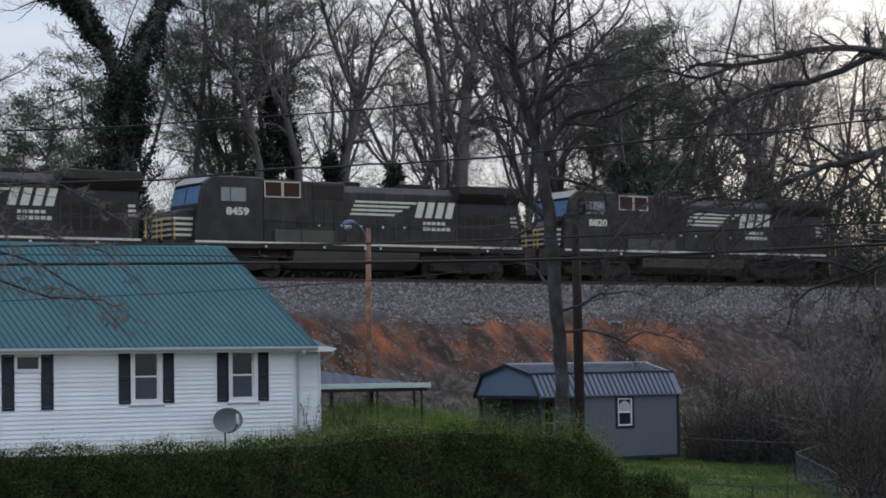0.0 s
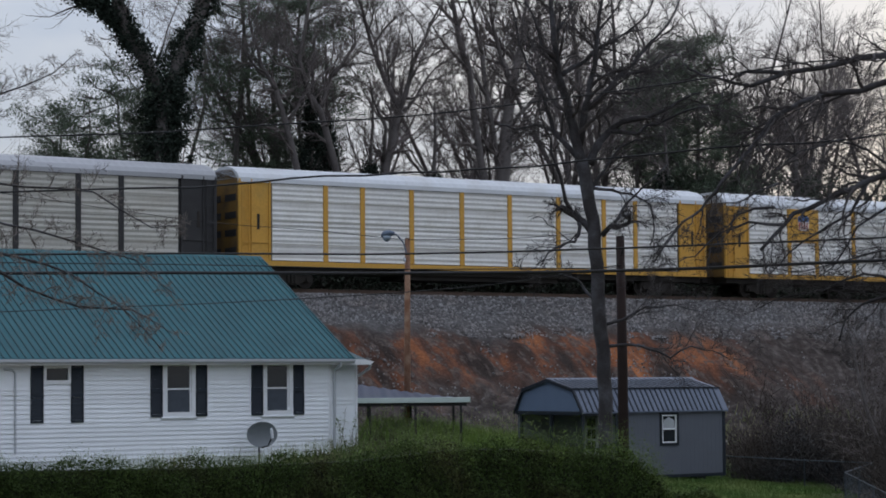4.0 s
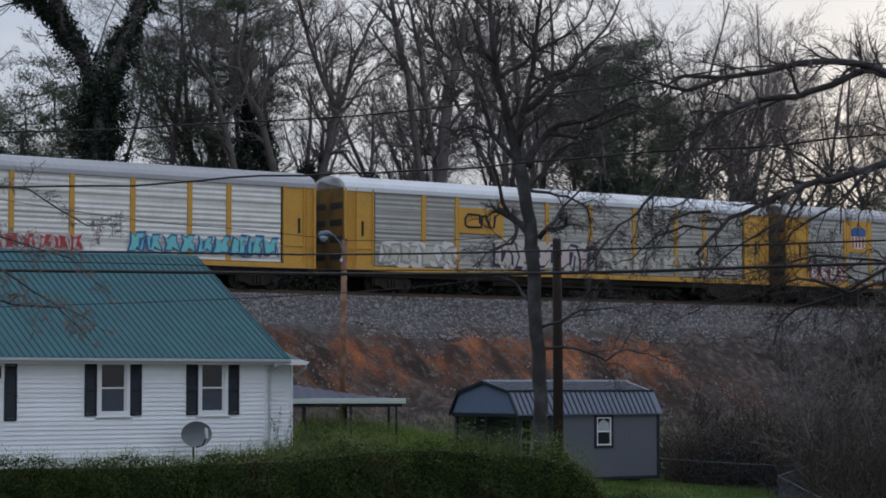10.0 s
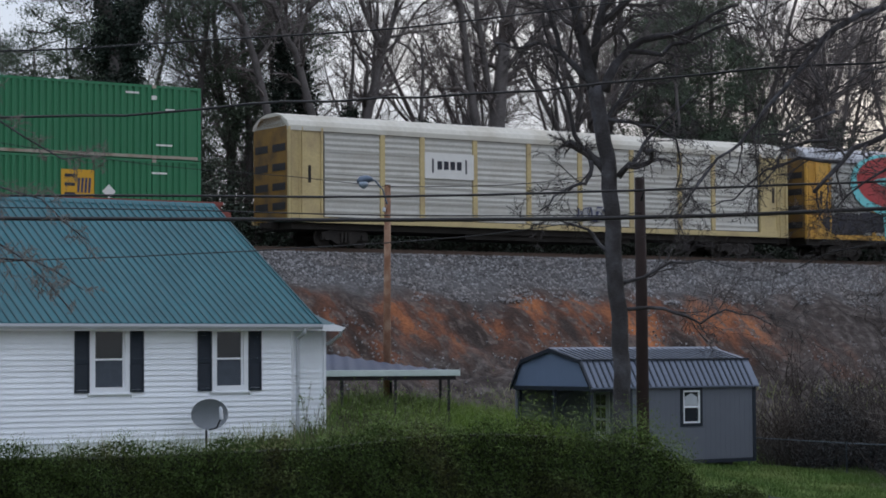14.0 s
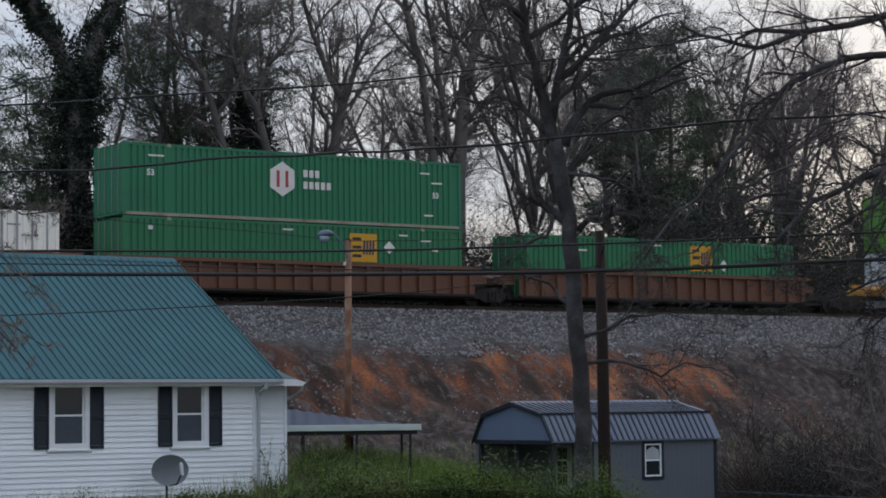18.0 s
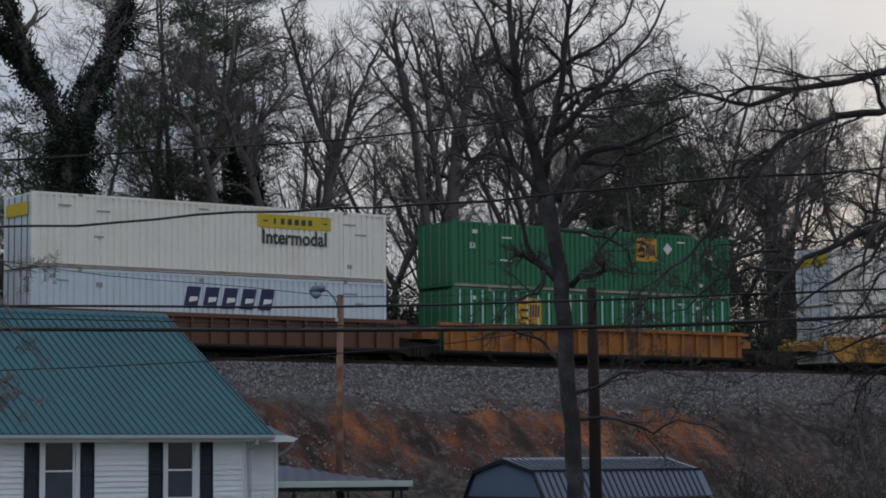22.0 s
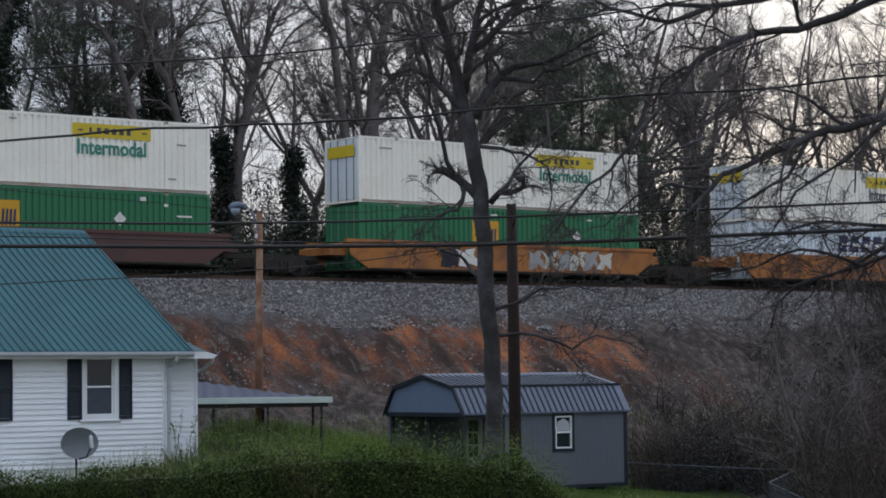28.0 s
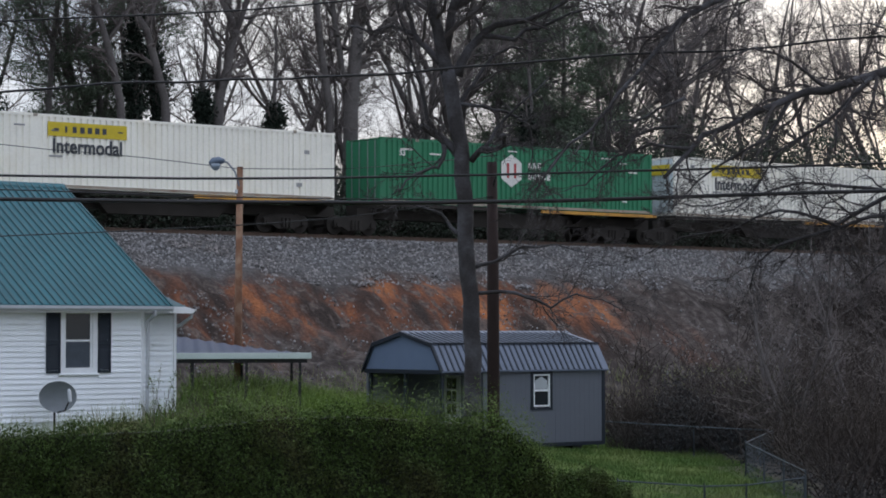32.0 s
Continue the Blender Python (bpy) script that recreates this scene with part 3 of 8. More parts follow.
def house():
    h = thing("house", pose(HX, HY, 0, 0, 0, TURN), "white sided bungalow with a teal ribbed metal roof", "house")
    L, F, base, eave = -16.5, 0.42, 1.75, 4.78
    ridge_y, ridge_z = 6.2, 8.36
    openings = [(-6.52, -5.48, 3.02, 4.68), (-3.04, -2.04, 3.02, 4.68), (-10.42, -9.6, 4.08, 4.56)]
    # wall in pieces round the openings
    w = Mesh()
    xs = sorted({L + 0.3, -0.62, *[o[0] for o in openings], *[o[1] for o in openings]})
    for a, b in zip(xs, xs[1:]):
        o = [q for q in openings if q[0] <= a and q[1] >= b]
        if o:
            w.box(a, b, F, F + 0.15, base - 0.6, o[0][2]).box(a, b, F, F + 0.15, o[0][3], eave - 0.06)
        else:
            w.box(a, b, F, F + 0.15, base - 0.6, eave - 0.06)
    wall = part("wall", w, siding_mat, h, "white vinyl siding")
    part("end_wall", Mesh().prism([(F + 0.15, base - 0.6), (F + 0.15, eave - 0.06), (ridge_y, ridge_z - 0.25), (10.8, 5.8), (10.8, base - 0.6)], L + 0.3, L + 0.45), siding_mat, h)
    part("end_wall", Mesh().prism([(F + 0.15, base - 0.6), (F + 0.15, eave - 0.06), (ridge_y, ridge_z - 0.25), (10.8, 5.8), (10.8, base - 0.6)], -0.77, -0.62), siding_mat, h)
    part("back_wall", Mesh().box(L + 0.3, -0.62, 10.65, 10.8, base - 0.6, 5.7), siding_mat, h)
    siding(wall, L + 0.3, -0.62, F, base, eave - 0.08, [(a - 0.1, b + 0.1, c - 0.06, d + 0.05) for a, b, c, d in openings])
    part("corner_board", Mesh().box(-0.66, -0.58, F - 0.05, F + 0.12, base - 0.3, eave - 0.07), trim_mat, h, bevel=0.006)
    for a, b, c, d in openings[:2]:
        sash_window(h, a - 0.06, b + 0.06, F, c - 0.03, d + 0.03)
    for a, b in ((-6.97, -6.57), (-5.44, -5.05), (-3.49, -3.08), (-1.99, -1.6)):
        shutter(h, a, b, F - 0.03, 3.0, 4.7)
    # the small high window with its tall shutters
    a, b, c, d = openings[2]
    v = part("small_window", Mesh().box(a + 0.06, b - 0.06, F + 0.02, F + 0.04, c + 0.06, d - 0.06), glass_mat, h, "small high bathroom window")
    m = Mesh()
    m.box(a - 0.06, a + 0.06, F - 0.05, F + 0.05, c - 0.06, d + 0.06).box(b - 0.06, b + 0.06, F - 0.05, F + 0.05, c - 0.06, d + 0.06)
    m.box(a + 0.06, b - 0.06, F - 0.05, F + 0.05, d - 0.06, d + 0.06).box(a + 0.06, b - 0.06, F - 0.05, F + 0.05, c - 0.06, c + 0.06)
    part("frame", m, trim_mat, v)
    for p in ((-10.86, -10.46), (-9.58, -9.18)):
        shutter(h, *p, F - 0.03, 2.88, 4.6)
    part("conduit", Mesh().tube([(-11.35, F - 0.06, 2.0), (-11.35, F - 0.06, 4.35), (-11.45, F - 0.08, 4.45), (-11.7, F - 0.08, 4.47)], [0.03] * 4, 8), gutter_mat, h)
    # roof: two slopes with ribs
    t = 0.07
    slope = math.atan2(ridge_z - eave, ridge_y)
    roof = part("roof", Mesh().prism([(-0.02, eave), (ridge_y, ridge_z), (11.2, eave + 0.75), (11.2, eave + 0.68), (ridge_y, ridge_z - t), (-0.02, eave - t)], L, 0.02), teal_mat, h, "teal ribbed metal roof")
    rib = Mesh()
    n = math.hypot(ridge_y, ridge_z - eave)
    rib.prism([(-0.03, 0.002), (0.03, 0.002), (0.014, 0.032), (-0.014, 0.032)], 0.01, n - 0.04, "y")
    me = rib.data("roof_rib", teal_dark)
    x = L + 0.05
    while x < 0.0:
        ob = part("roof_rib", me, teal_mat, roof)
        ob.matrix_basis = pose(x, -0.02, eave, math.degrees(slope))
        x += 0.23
    part("ridge_cap", Mesh().prism([(ridge_y - 0.2, ridge_z - 0.09), (ridge_y, ridge_z + 0.045), (ridge_y + 0.2, ridge_z - 0.09), (ridge_y, ridge_z + 0.03)], L, 0.04), teal_mat, roof)
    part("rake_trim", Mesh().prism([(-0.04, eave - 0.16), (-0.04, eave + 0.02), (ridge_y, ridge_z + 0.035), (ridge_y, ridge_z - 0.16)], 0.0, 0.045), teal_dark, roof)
    part("fascia", Mesh().box(L, 0.0, -0.005, 0.03, eave - 0.2, eave - 0.072), trim_mat, h)
    part("soffit", Mesh().box(L + 0.3, 0.0, 0.032, F, eave - 0.2, eave - 0.17), trim_mat, h)
    g = part("gutter", Mesh().prism([(-0.13, eave - 0.02), (-0.135, eave - 0.09), (-0.1, eave - 0.15), (-0.01, eave - 0.15), (-0.01, eave - 0.03), (-0.025, eave - 0.03), (-0.025, eave - 0.135), (-0.09, eave - 0.135), (-0.118, eave - 0.085), (-0.115, eave - 0.02)], L, 0.02), gutter_mat, h, "white metal eaves gutter")
    m = Mesh()
    m.tube([(-0.5, -0.07, eave - 0.14), (-0.5, -0.06, eave - 0.24), (-0.52, F - 0.12, eave - 0.42), (-0.52, F - 0.1, 1.9)], [0.055] * 4, 8)
    part("downspout", m, gutter_mat, g)
    # wing behind, a little longer than the front
    wing = part("wing_wall", Mesh().box(-0.6, 0.92, 1.35, 1.5, base - 0.6, eave - 0.2), siding_mat, h, "white vinyl siding of the rear wing")
    siding(wing, -0.6, 0.9, 1.35, base, eave - 0.2)
    part("wing_end", Mesh().box(0.78, 0.92, 1.5, 9.5, base - 0.6, eave - 0.1), siding_mat, wing)
    part("corner_board", Mesh().box(0.87, 0.95, 1.29, 1.48, base - 0.3, eave - 0.2), trim_mat, wing)
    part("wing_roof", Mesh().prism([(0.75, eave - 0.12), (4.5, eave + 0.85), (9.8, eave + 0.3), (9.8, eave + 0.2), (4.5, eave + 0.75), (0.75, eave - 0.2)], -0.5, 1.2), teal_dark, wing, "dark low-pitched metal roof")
    part("eave_return", Mesh().prism([(-0.45, eave - 0.2), (1.12, eave - 0.2), (1.25, eave - 0.1), (0.9, eave - 0.02), (-0.45, eave - 0.02)], 0.72, 0.78, "y"), trim_mat, wing)
    part("elbow", Mesh().tube([(1.16, 0.8, eave - 0.15), (1.15, 0.85, eave - 0.3), (1.05, 1.2, eave - 0.5), (0.99, 1.3, eave - 0.55)], [0.05] * 4, 8), gutter_mat, wing)


house()


def dish():
    x, y = HX + CS * -3.62 - SN * -0.5, HY + SN * -3.62 + CS * -0.5
    d = thing("satellite_dish", pose(x, y, 0, 0, 0, TURN - 8), "grey oval satellite dish on a short mast by the house wall", "satellite dish")
    z = 2.42

    def bowl(u, v):
        r, a = u * 0.5, v * 2 * math.pi
        return (r * math.cos(a), 0.12 * (u * u) * -1.0 + 0.05, z + r * math.sin(a) * 0.8)
    m = Mesh().grid(bowl, 8, 40)
    n = len(m.v)
    m.v += [(a, b + 0.03, c_) for a, b, c_ in m.v]
    m.f += [tuple(i + n for i in reversed(f)) for f in list(m.f)]
    part("reflector", m, dish_mat, d, smooth=True)
    part("arm", Mesh().tube([(0.0, -0.02, z - 0.4), (0.05, -0.45, z - 0.34), (0.12, -0.62, z - 0.05)], [0.022] * 3, 6), dark_metal, d)
    part("receiver", Mesh().tube([(0.12, -0.64, z - 0.12), (0.12, -0.56, z + 0.14), (0.12, -0.53, z + 0.2)], [0.045, 0.05, 0.03], 8), gutter_mat, d, "pale receiver head")
    part("mast", Mesh().tube([(0, 0.22, level(x, y) - 0.1), (0, 0.2, z - 0.2), (0, 0.1, z)], [0.03, 0.03, 0.03], 8), dark_metal, d)


dish()

# ---- carport ----


def carport():
    x, y = -4.6, 74.6
    c = thing("carport", pose(x, y, 0, 0, 0, 4), "low metal carport roof on thin dark posts", "carport")
    W, D = 3.95, 5.2

    def sheet(u, v):
        return (u * W, v * D, 3.42 + v * 0.55 * (1 - u) ** 1.2 + 0.02 * math.cos(u * W / 0.2 * math.pi))
    m = Mesh().grid(sheet, 80, 6)
    n = len(m.v)
    m.v += [(a, b, z - 0.05) for a, b, z in m.v]
    m.f += [tuple(i + n for i in reversed(f)) for f in list(m.f)]
    part("roof_sheet", m, carport_mat, c)
    part("fascia", Mesh().box(-0.05, W + 0.12, -0.07, -0.01, 3.28, 3.46), carport_edge, c, "pale green-white roof edge", bevel=0.01)
    part("beam", Mesh().box(0, W, 0.05, 0.13, 3.16, 3.3), dark_metal, c)
    for px in (0.58, 2.16, 3.74):
        g = level(x + px, y)
        part("post", Mesh().box(px - 0.04, px + 0.04, 0.04, 0.12, g - 0.1, 3.18), dark_metal, c)
        part("post", Mesh().box(px - 0.04, px + 0.04, D - 0.4, D - 0.32, g - 0.3, 3.3), dark_metal, c)


carport()

# ---- the grey barn shed ----
SX, SY = 3.39, 76.17


def shed():
    s = thing("shed", pose(SX, SY, 0, 0, 0, TURN), "grey gambrel-roofed barn shed with a corner porch", "shed")
    base, ev, Wd, Ln = 0.58, 2.88, 3.9, 6.6
    P = 1.5   # porch depth
    win = (3.62, 4.3, 1.72, 2.74)
    w = Mesh()
    w.box(P, win[0], 0, 0.1, base, ev).box(win[1], Ln, 0, 0.1, base, ev).box(win[0], win[1], 0, 0.1, base, win[2]).box(win[0], win[1], 0, 0.1, win[3], ev)
    side = part("wall", w, shed_wall_mat, s, "grey painted board wall")
    x = P + 0.2
    groove = Mesh().box(-0.006, 0.006, -0.004, 0.0, base + 0.02, ev - 0.02).data("batten", shed_wall_mat)
    while x < Ln:
        if not (win[0] - 0.15 < x < win[1] + 0.15):
            ob = part("batten", groove, shed_wall_mat, side)
            ob.location = (x, 0, 0)
        x += 0.203
    part("wall", Mesh().box(Ln - 0.1, Ln, 0.1, Wd, base, ev), shed_wall_mat, s)
    part("wall", Mesh().box(0.0, Ln, Wd - 0.1, Wd, base, ev), shed_wall_mat, s)
    door = (1.05, 1.85, base + 0.05, 2.75)
    m = Mesh().box(P, P + 0.1, 0.1, door[0], base, ev).box(P, P + 0.1, door[1], Wd - 0.1, base, ev).box(P, P + 0.1, door[0], door[1], door[3], ev)
    back = part("porch_wall", m, shed_wall_mat, s)
    d = part("door", Mesh().box(P + 0.02, P + 0.06, door[0], door[1], door[2], door[3]), porch_shaded_white, s, "white part-glazed door, greyed for the porch shade")
    for i in range(3):
        for k in range(2):
            part("pane", Mesh().box(P + 0.008, P + 0.018, door[0] + 0.16 + k * 0.26, door[0] + 0.38 + k * 0.26, 1.5 + i * 0.4, 1.83 + i * 0.4), glass_mat, d)
    part("door_frame", Mesh().box(P - 0.02, P + 0.1, door[0] - 0.08, door[0], door[2], door[3] + 0.08).box(P - 0.02, P + 0.1, door[1], door[1] + 0.08, door[2], door[3] + 0.08), porch_shaded_white, back)
    part("porch_window", Mesh().box(P - 0.01, P + 0.02, 0.25, 0.75, 1.75, 2.6), glass_mat, back, "small window on the porch")
    m = Mesh().box(P - 0.03, P, 0.2, 0.26, 1.7, 2.65).box(P - 0.03, P, 0.74, 0.8, 1.7, 2.65).box(P - 0.03, P, 0.26, 0.74, 2.59, 2.65).box(P - 0.03, P, 0.26, 0.74, 1.7, 1.76).box(P - 0.025, P, 0.26, 0.74, 2.15, 2.19)
    part("porch_window_frame", m, porch_shaded_white, back)
    part("floor", Mesh().box(0, Ln, 0, Wd, base - 0.12, base), shed_trim_mat, s, "dark floor frame")
    for y in (0.06, 1.9, Wd - 0.14):
        part("porch_post", Mesh().box(0.02, 0.12, y - 0.05, y + 0.05, base, ev), shed_trim_mat, s, bevel=0.008)
    m = Mesh().box(0.04, 0.08, 0.1, Wd - 0.1, base + 0.85, base + 0.92)
    part("porch_rail", m, shed_trim_mat, s)
    # window
    a, b, c, e = win
    v = part("window", Mesh().box(a + 0.04, b - 0.04, 0.02, 0.04, c + 0.04, e - 0.04), glass_mat, s, "white sash window with dark surround")
    m = Mesh().box(a, a + 0.05, -0.02, 0.05, c, e).box(b - 0.05, b, -0.02, 0.05, c, e).box(a + 0.05, b - 0.05, -0.02, 0.05, e - 0.05, e).box(a + 0.05, b - 0.05, -0.02, 0.05, c, c + 0.05)
    m.box(a + 0.05, b - 0.05, -0.012, 0.02, (c + e) / 2 - 0.03, (c + e) / 2 + 0.03)
    part("sash", m, trim_mat, v)
    part("curtain", Mesh().prism([(a + 0.06, (c + e) / 2 + 0.04), (b - 0.06, (c + e) / 2 + 0.04), (b - 0.1, e - 0.2), ((a + b) / 2, e - 0.08), (a + 0.1, e - 0.2)], 0.005, 0.012, "y"), gutter_mat, v, "grey-white curtain")
    m = Mesh().box(a - 0.1, a, -0.03, 0.0, c - 0.1, e + 0.1).box(b, b + 0.1, -0.03, 0.0, c - 0.1, e + 0.1).box(a, b, -0.03, 0.0, e, e + 0.1).box(a, b, -0.03, 0.0, c - 0.1, c)
    part("surround", m, shed_trim_mat, v)
    part("corner_trim", Mesh().box(Ln - 0.1, Ln + 0.025, -0.025, 0.0, base - 0.1, ev), shed_trim_mat, s)
    part("corner_trim", Mesh().box(P - 0.02, P + 0.1, -0.025, 0.0, base - 0.1, ev), shed_trim_mat, s)
    part("base_trim", Mesh().box(P, Ln, -0.02, 0.0, base - 0.12, base - 0.02), shed_trim_mat, s)
    # gambrel
    half = Wd / 2
    prof = [(-0.12, ev + 0.0), (0.42, ev + 0.82), (half, ev + 1.18), (Wd - 0.42, ev + 0.82), (Wd + 0.12, ev)]
    part("gable", Mesh().prism([(0.0, ev)] + [(0.46, ev + 0.76), (half, ev + 1.11), (Wd - 0.46, ev + 0.76), (Wd, ev)], -0.02, 0.04), shed_gable_mat, s, "boarded gable, tinted blue for the skylight on it")
    part("gable", Mesh().prism([(0.0, ev)] + [(0.46, ev + 0.76), (half, ev + 1.11), (Wd - 0.46, ev + 0.76), (Wd, ev)], Ln - 0.06, Ln), shed_gable_mat, s)
    part("beam", Mesh().box(-0.05, 0.1, -0.05, Wd + 0.05, ev - 0.1, ev + 0.03), shed_trim_mat, s)
    part("beam", Mesh().box(0.1, P, 0.0, 0.1, ev - 0.14, ev), shed_trim_mat, s)
    roof = part("roof", Mesh().prism(prof + [(p, z - 0.05) for p, z in reversed(prof)], -0.08, Ln + 0.1), shed_roof_mat, s, "grey ribbed metal roof")
    for (p0, z0), (p1, z1) in zip(prof, prof[1:]):
        n, ang = math.hypot(p1 - p0, z1 - z0), math.degrees(math.atan2(z1 - z0, p1 - p0))
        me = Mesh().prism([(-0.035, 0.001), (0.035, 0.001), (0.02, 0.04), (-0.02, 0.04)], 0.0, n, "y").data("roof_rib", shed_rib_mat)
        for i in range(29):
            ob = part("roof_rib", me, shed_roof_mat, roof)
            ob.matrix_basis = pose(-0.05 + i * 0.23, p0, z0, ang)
    for p, z in (prof[1], prof[3]):
        part("bend_flashing", Mesh().box(-0.1, Ln + 0.12, p - 0.06, p + 0.05, z - 0.015, z + 0.035), shed_trim_mat, roof)
    part("ridge_cap", Mesh().prism([(half - 0.2, ev + 1.14), (half, ev + 1.225), (half + 0.2, ev + 1.14), (half, ev + 1.21)], -0.1, Ln + 0.12), shed_roof_mat, roof)
    trim = Mesh()
    for (p0, z0), (p1, z1) in zip(prof, prof[1:]):
        trim.prism([(p0, z0 + 0.02), (p1, z1 + 0.02), (p1, z1 - 0.1), (p0, z0 - 0.1)], -0.12, -0.07)
    part("rake_trim", trim, shed_trim_mat, roof)
    for x, y in ((0.3, 0.15), (3.2, 0.15), (5.5, 0.15), (0.3, 3.6), (5.5, 3.6)):
        gx, gy = SX + x * CS - y * SN, SY + x * SN + y * CS
        part("block", Mesh().box(x - 0.2, x + 0.2, y - 0.1, y + 0.25, level(gx, gy) - 0.15, base - 0.12), dark_metal, s, "dark support block")


shed()

# ---- the train ----
SPEED = 20.41
# seconds and how far the train runs ahead of its mean pace, in metres
PACE = [(0, 2.5), (1, 0.95), (2, 0.05), (3, 0), (4.5, -0.2), (6, -0.5), (7, -0.4), (8, 0.3), (9, -0.4), (10, 0.6), (11, -0.1), (12, 0.2), (13, -0.5), (14, 0.15), (15.5, 0), (17, -0.1), (18, -0.1), (19, 0.4),
        (20, -0.2), (21, 0.3), (22, -0.3), (23, 0.25), (24, -0.6), (25, 0.2), (26.5, 0.1), (28, -0.1), (29, -0.5), (29.5, -1.1), (30, -0.85), (31, -1.0), (32, 0.1)]
MOVING = []

loco_mat = material("loco_black", (0.022, 0.021, 0.022), 0.5, 0.0, 0.35, 1.2, 25, second=(0.045, 0.04, 0.037), patch=0.6, hard=0.2)
loco_dark = material("underframe_grime", (0.03, 0.026, 0.023), 0.85, 0.1, 0.45, 1.5, 20)
tank_mat = material("tank_grime", (0.085, 0.08, 0.068), 0.75, 0.1, 0.35, 1.2, 20)
white_paint = material("white_lettering", (0.60, 0.60, 0.53), 0.5, 0, 0.14, 3, 30)
yellow_paint = material("rail_yellow", (0.55, 0.33, 0.03), 0.5, 0, 0.15, 3, 30)
# The blue is sky light on the windscreen, put into the glass colour.
sky_pane = material("loco_windscreen", (0.10, 0.20, 0.36), 0.1, 0.0, 0.2, 3, 30, spec=0.8)
cab_pane = material("cab_side_glass", (0.20, 0.22, 0.23), 0.12, 0, 0.2, 3, 30, spec=0.7)
grille_mat = material("radiator_rust", (0.05, 0.022, 0.012), 0.8, 0.2, 0.4, 6, 60)
rack_yellow = material("rack_yellow", (0.56, 0.31, 0.055), 0.55, 0, 0.2, 0.8, 12, second=(0.42, 0.25, 0.055), patch=0.62, hard=0.1)
rack_roof = material("rack_roof", (0.60, 0.63, 0.67), 0.5, 0.05, 0.12, 0.5, 10, second=(0.48, 0.49, 0.50), patch=0.62, each=0.3)
rack_roof_cream = material("rack_roof_cream", (0.52, 0.50, 0.44), 0.55, 0, 0.14, 0.5, 10, second=(0.38, 0.35, 0.29), patch=0.58, each=0.2)
rack_faded = material("rack_faded_yellow", (0.50, 0.40, 0.20), 0.6, 0, 0.2, 0.8, 12, second=(0.36, 0.28, 0.15), patch=0.58, hard=0.1)
rack_roof_grey = material("rack_roof_grey", (0.35, 0.36, 0.385), 0.5, 0.15, 0.14, 0.5, 10, each=0.2)
# Weathered yellow, darkened for the shade in the gap between cars.
rack_end = material("rack_end_in_shade", (0.26, 0.15, 0.035), 0.75, 0, 0.3, 1.0, 12, second=(0.10, 0.065, 0.03), patch=0.5, hard=0.15)
rack_black = material("rack_black", (0.03, 0.03, 0.032), 0.6, 0, 0.3, 2, 20)
silver_mats = [material("rack_panel", c, 0.5, 0.12, 0.18, 0.7, 9, second=d, patch=0.6, hard=0.12, each=0.4) for c, d in
               (((0.72, 0.72, 0.70), (0.56, 0.55, 0.52)), ((0.37, 0.37, 0.345), (0.29, 0.285, 0.26)), ((0.47, 0.46, 0.42), (0.37, 0.35, 0.31)))]
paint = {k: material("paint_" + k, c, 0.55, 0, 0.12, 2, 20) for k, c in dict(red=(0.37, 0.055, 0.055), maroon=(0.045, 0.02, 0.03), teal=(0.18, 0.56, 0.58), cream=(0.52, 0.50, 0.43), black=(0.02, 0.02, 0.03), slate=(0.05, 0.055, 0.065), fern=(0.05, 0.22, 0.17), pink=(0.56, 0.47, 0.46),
         blue=(0.05, 0.12, 0.3), white=(0.66, 0.65, 0.62), purple=(0.28, 0.16, 0.3), signal=(0.56, 0.43, 0.03), amber=(0.55, 0.3, 0.02), grey=(0.3, 0.3, 0.3), navy=(0.03, 0.035, 0.09), mint=(0.4, 0.62, 0.6)).items()}


def box_mat(name, c, d):
    return material(name, c, 0.5, 0, 0.10, 0.6, 10, second=d, patch=0.66, hard=0.12, each=0.25)


white_box = box_mat("container_white", (0.85, 0.83, 0.755), (0.75, 0.715, 0.62))
rod_mat = material("lock_rod_steel", (0.22, 0.23, 0.24), 0.5, 0.3, 0.25, 3, 30)
# Rust and grime on the castings; on the bottom rail also the seam's shading.
grime_shade_mat = material("rail_grime_shading", (0.33, 0.29, 0.24), 0.7, 0, 0.3, 1.2, 14, second=(0.18, 0.12, 0.08), patch=0.58)
# Own paint of the pale boxes; on white boxes' doors, a skylight tint.
pale_box = box_mat("container_pale_blue_skylit", (0.62, 0.69, 0.74), (0.55, 0.6, 0.63))
green_box = box_mat("container_green", (0.03, 0.165, 0.075), (0.034, 0.138, 0.068))
deep_green = box_mat("container_deep_green", (0.028, 0.175, 0.088), (0.03, 0.14, 0.075))
light_green = box_mat("container_light_green", (0.12, 0.29, 0.06), (0.11, 0.25, 0.06))
orange_box = box_mat("container_orange", (0.55, 0.13, 0.045), (0.45, 0.11, 0.045))
well_mats = dict(red=box_mat("well_red", (0.20, 0.05, 0.04), (0.13, 0.05, 0.04)), yellow=material("well_yellow", (0.52, 0.27, 0.05), 0.6, 0, 0.2, 0.9, 12, second=(0.28, 0.14, 0.04), patch=0.58, hard=0.1, each=0.25), rust=box_mat("well_rust", (0.13, 0.058, 0.033), (0.12, 0.06, 0.035)),
                 brown=box_mat("well_brown", (0.17, 0.075, 0.045), (0.09, 0.05, 0.035)), orange=material("well_orange", (0.37, 0.145, 0.035), 0.6, 0, 0.22, 0.9, 12, second=(0.19, 0.08, 0.035), patch=0.54, hard=0.1, each=0.25), maroon=box_mat("well_maroon", (0.085, 0.04, 0.035), (0.05, 0.03, 0.028)))


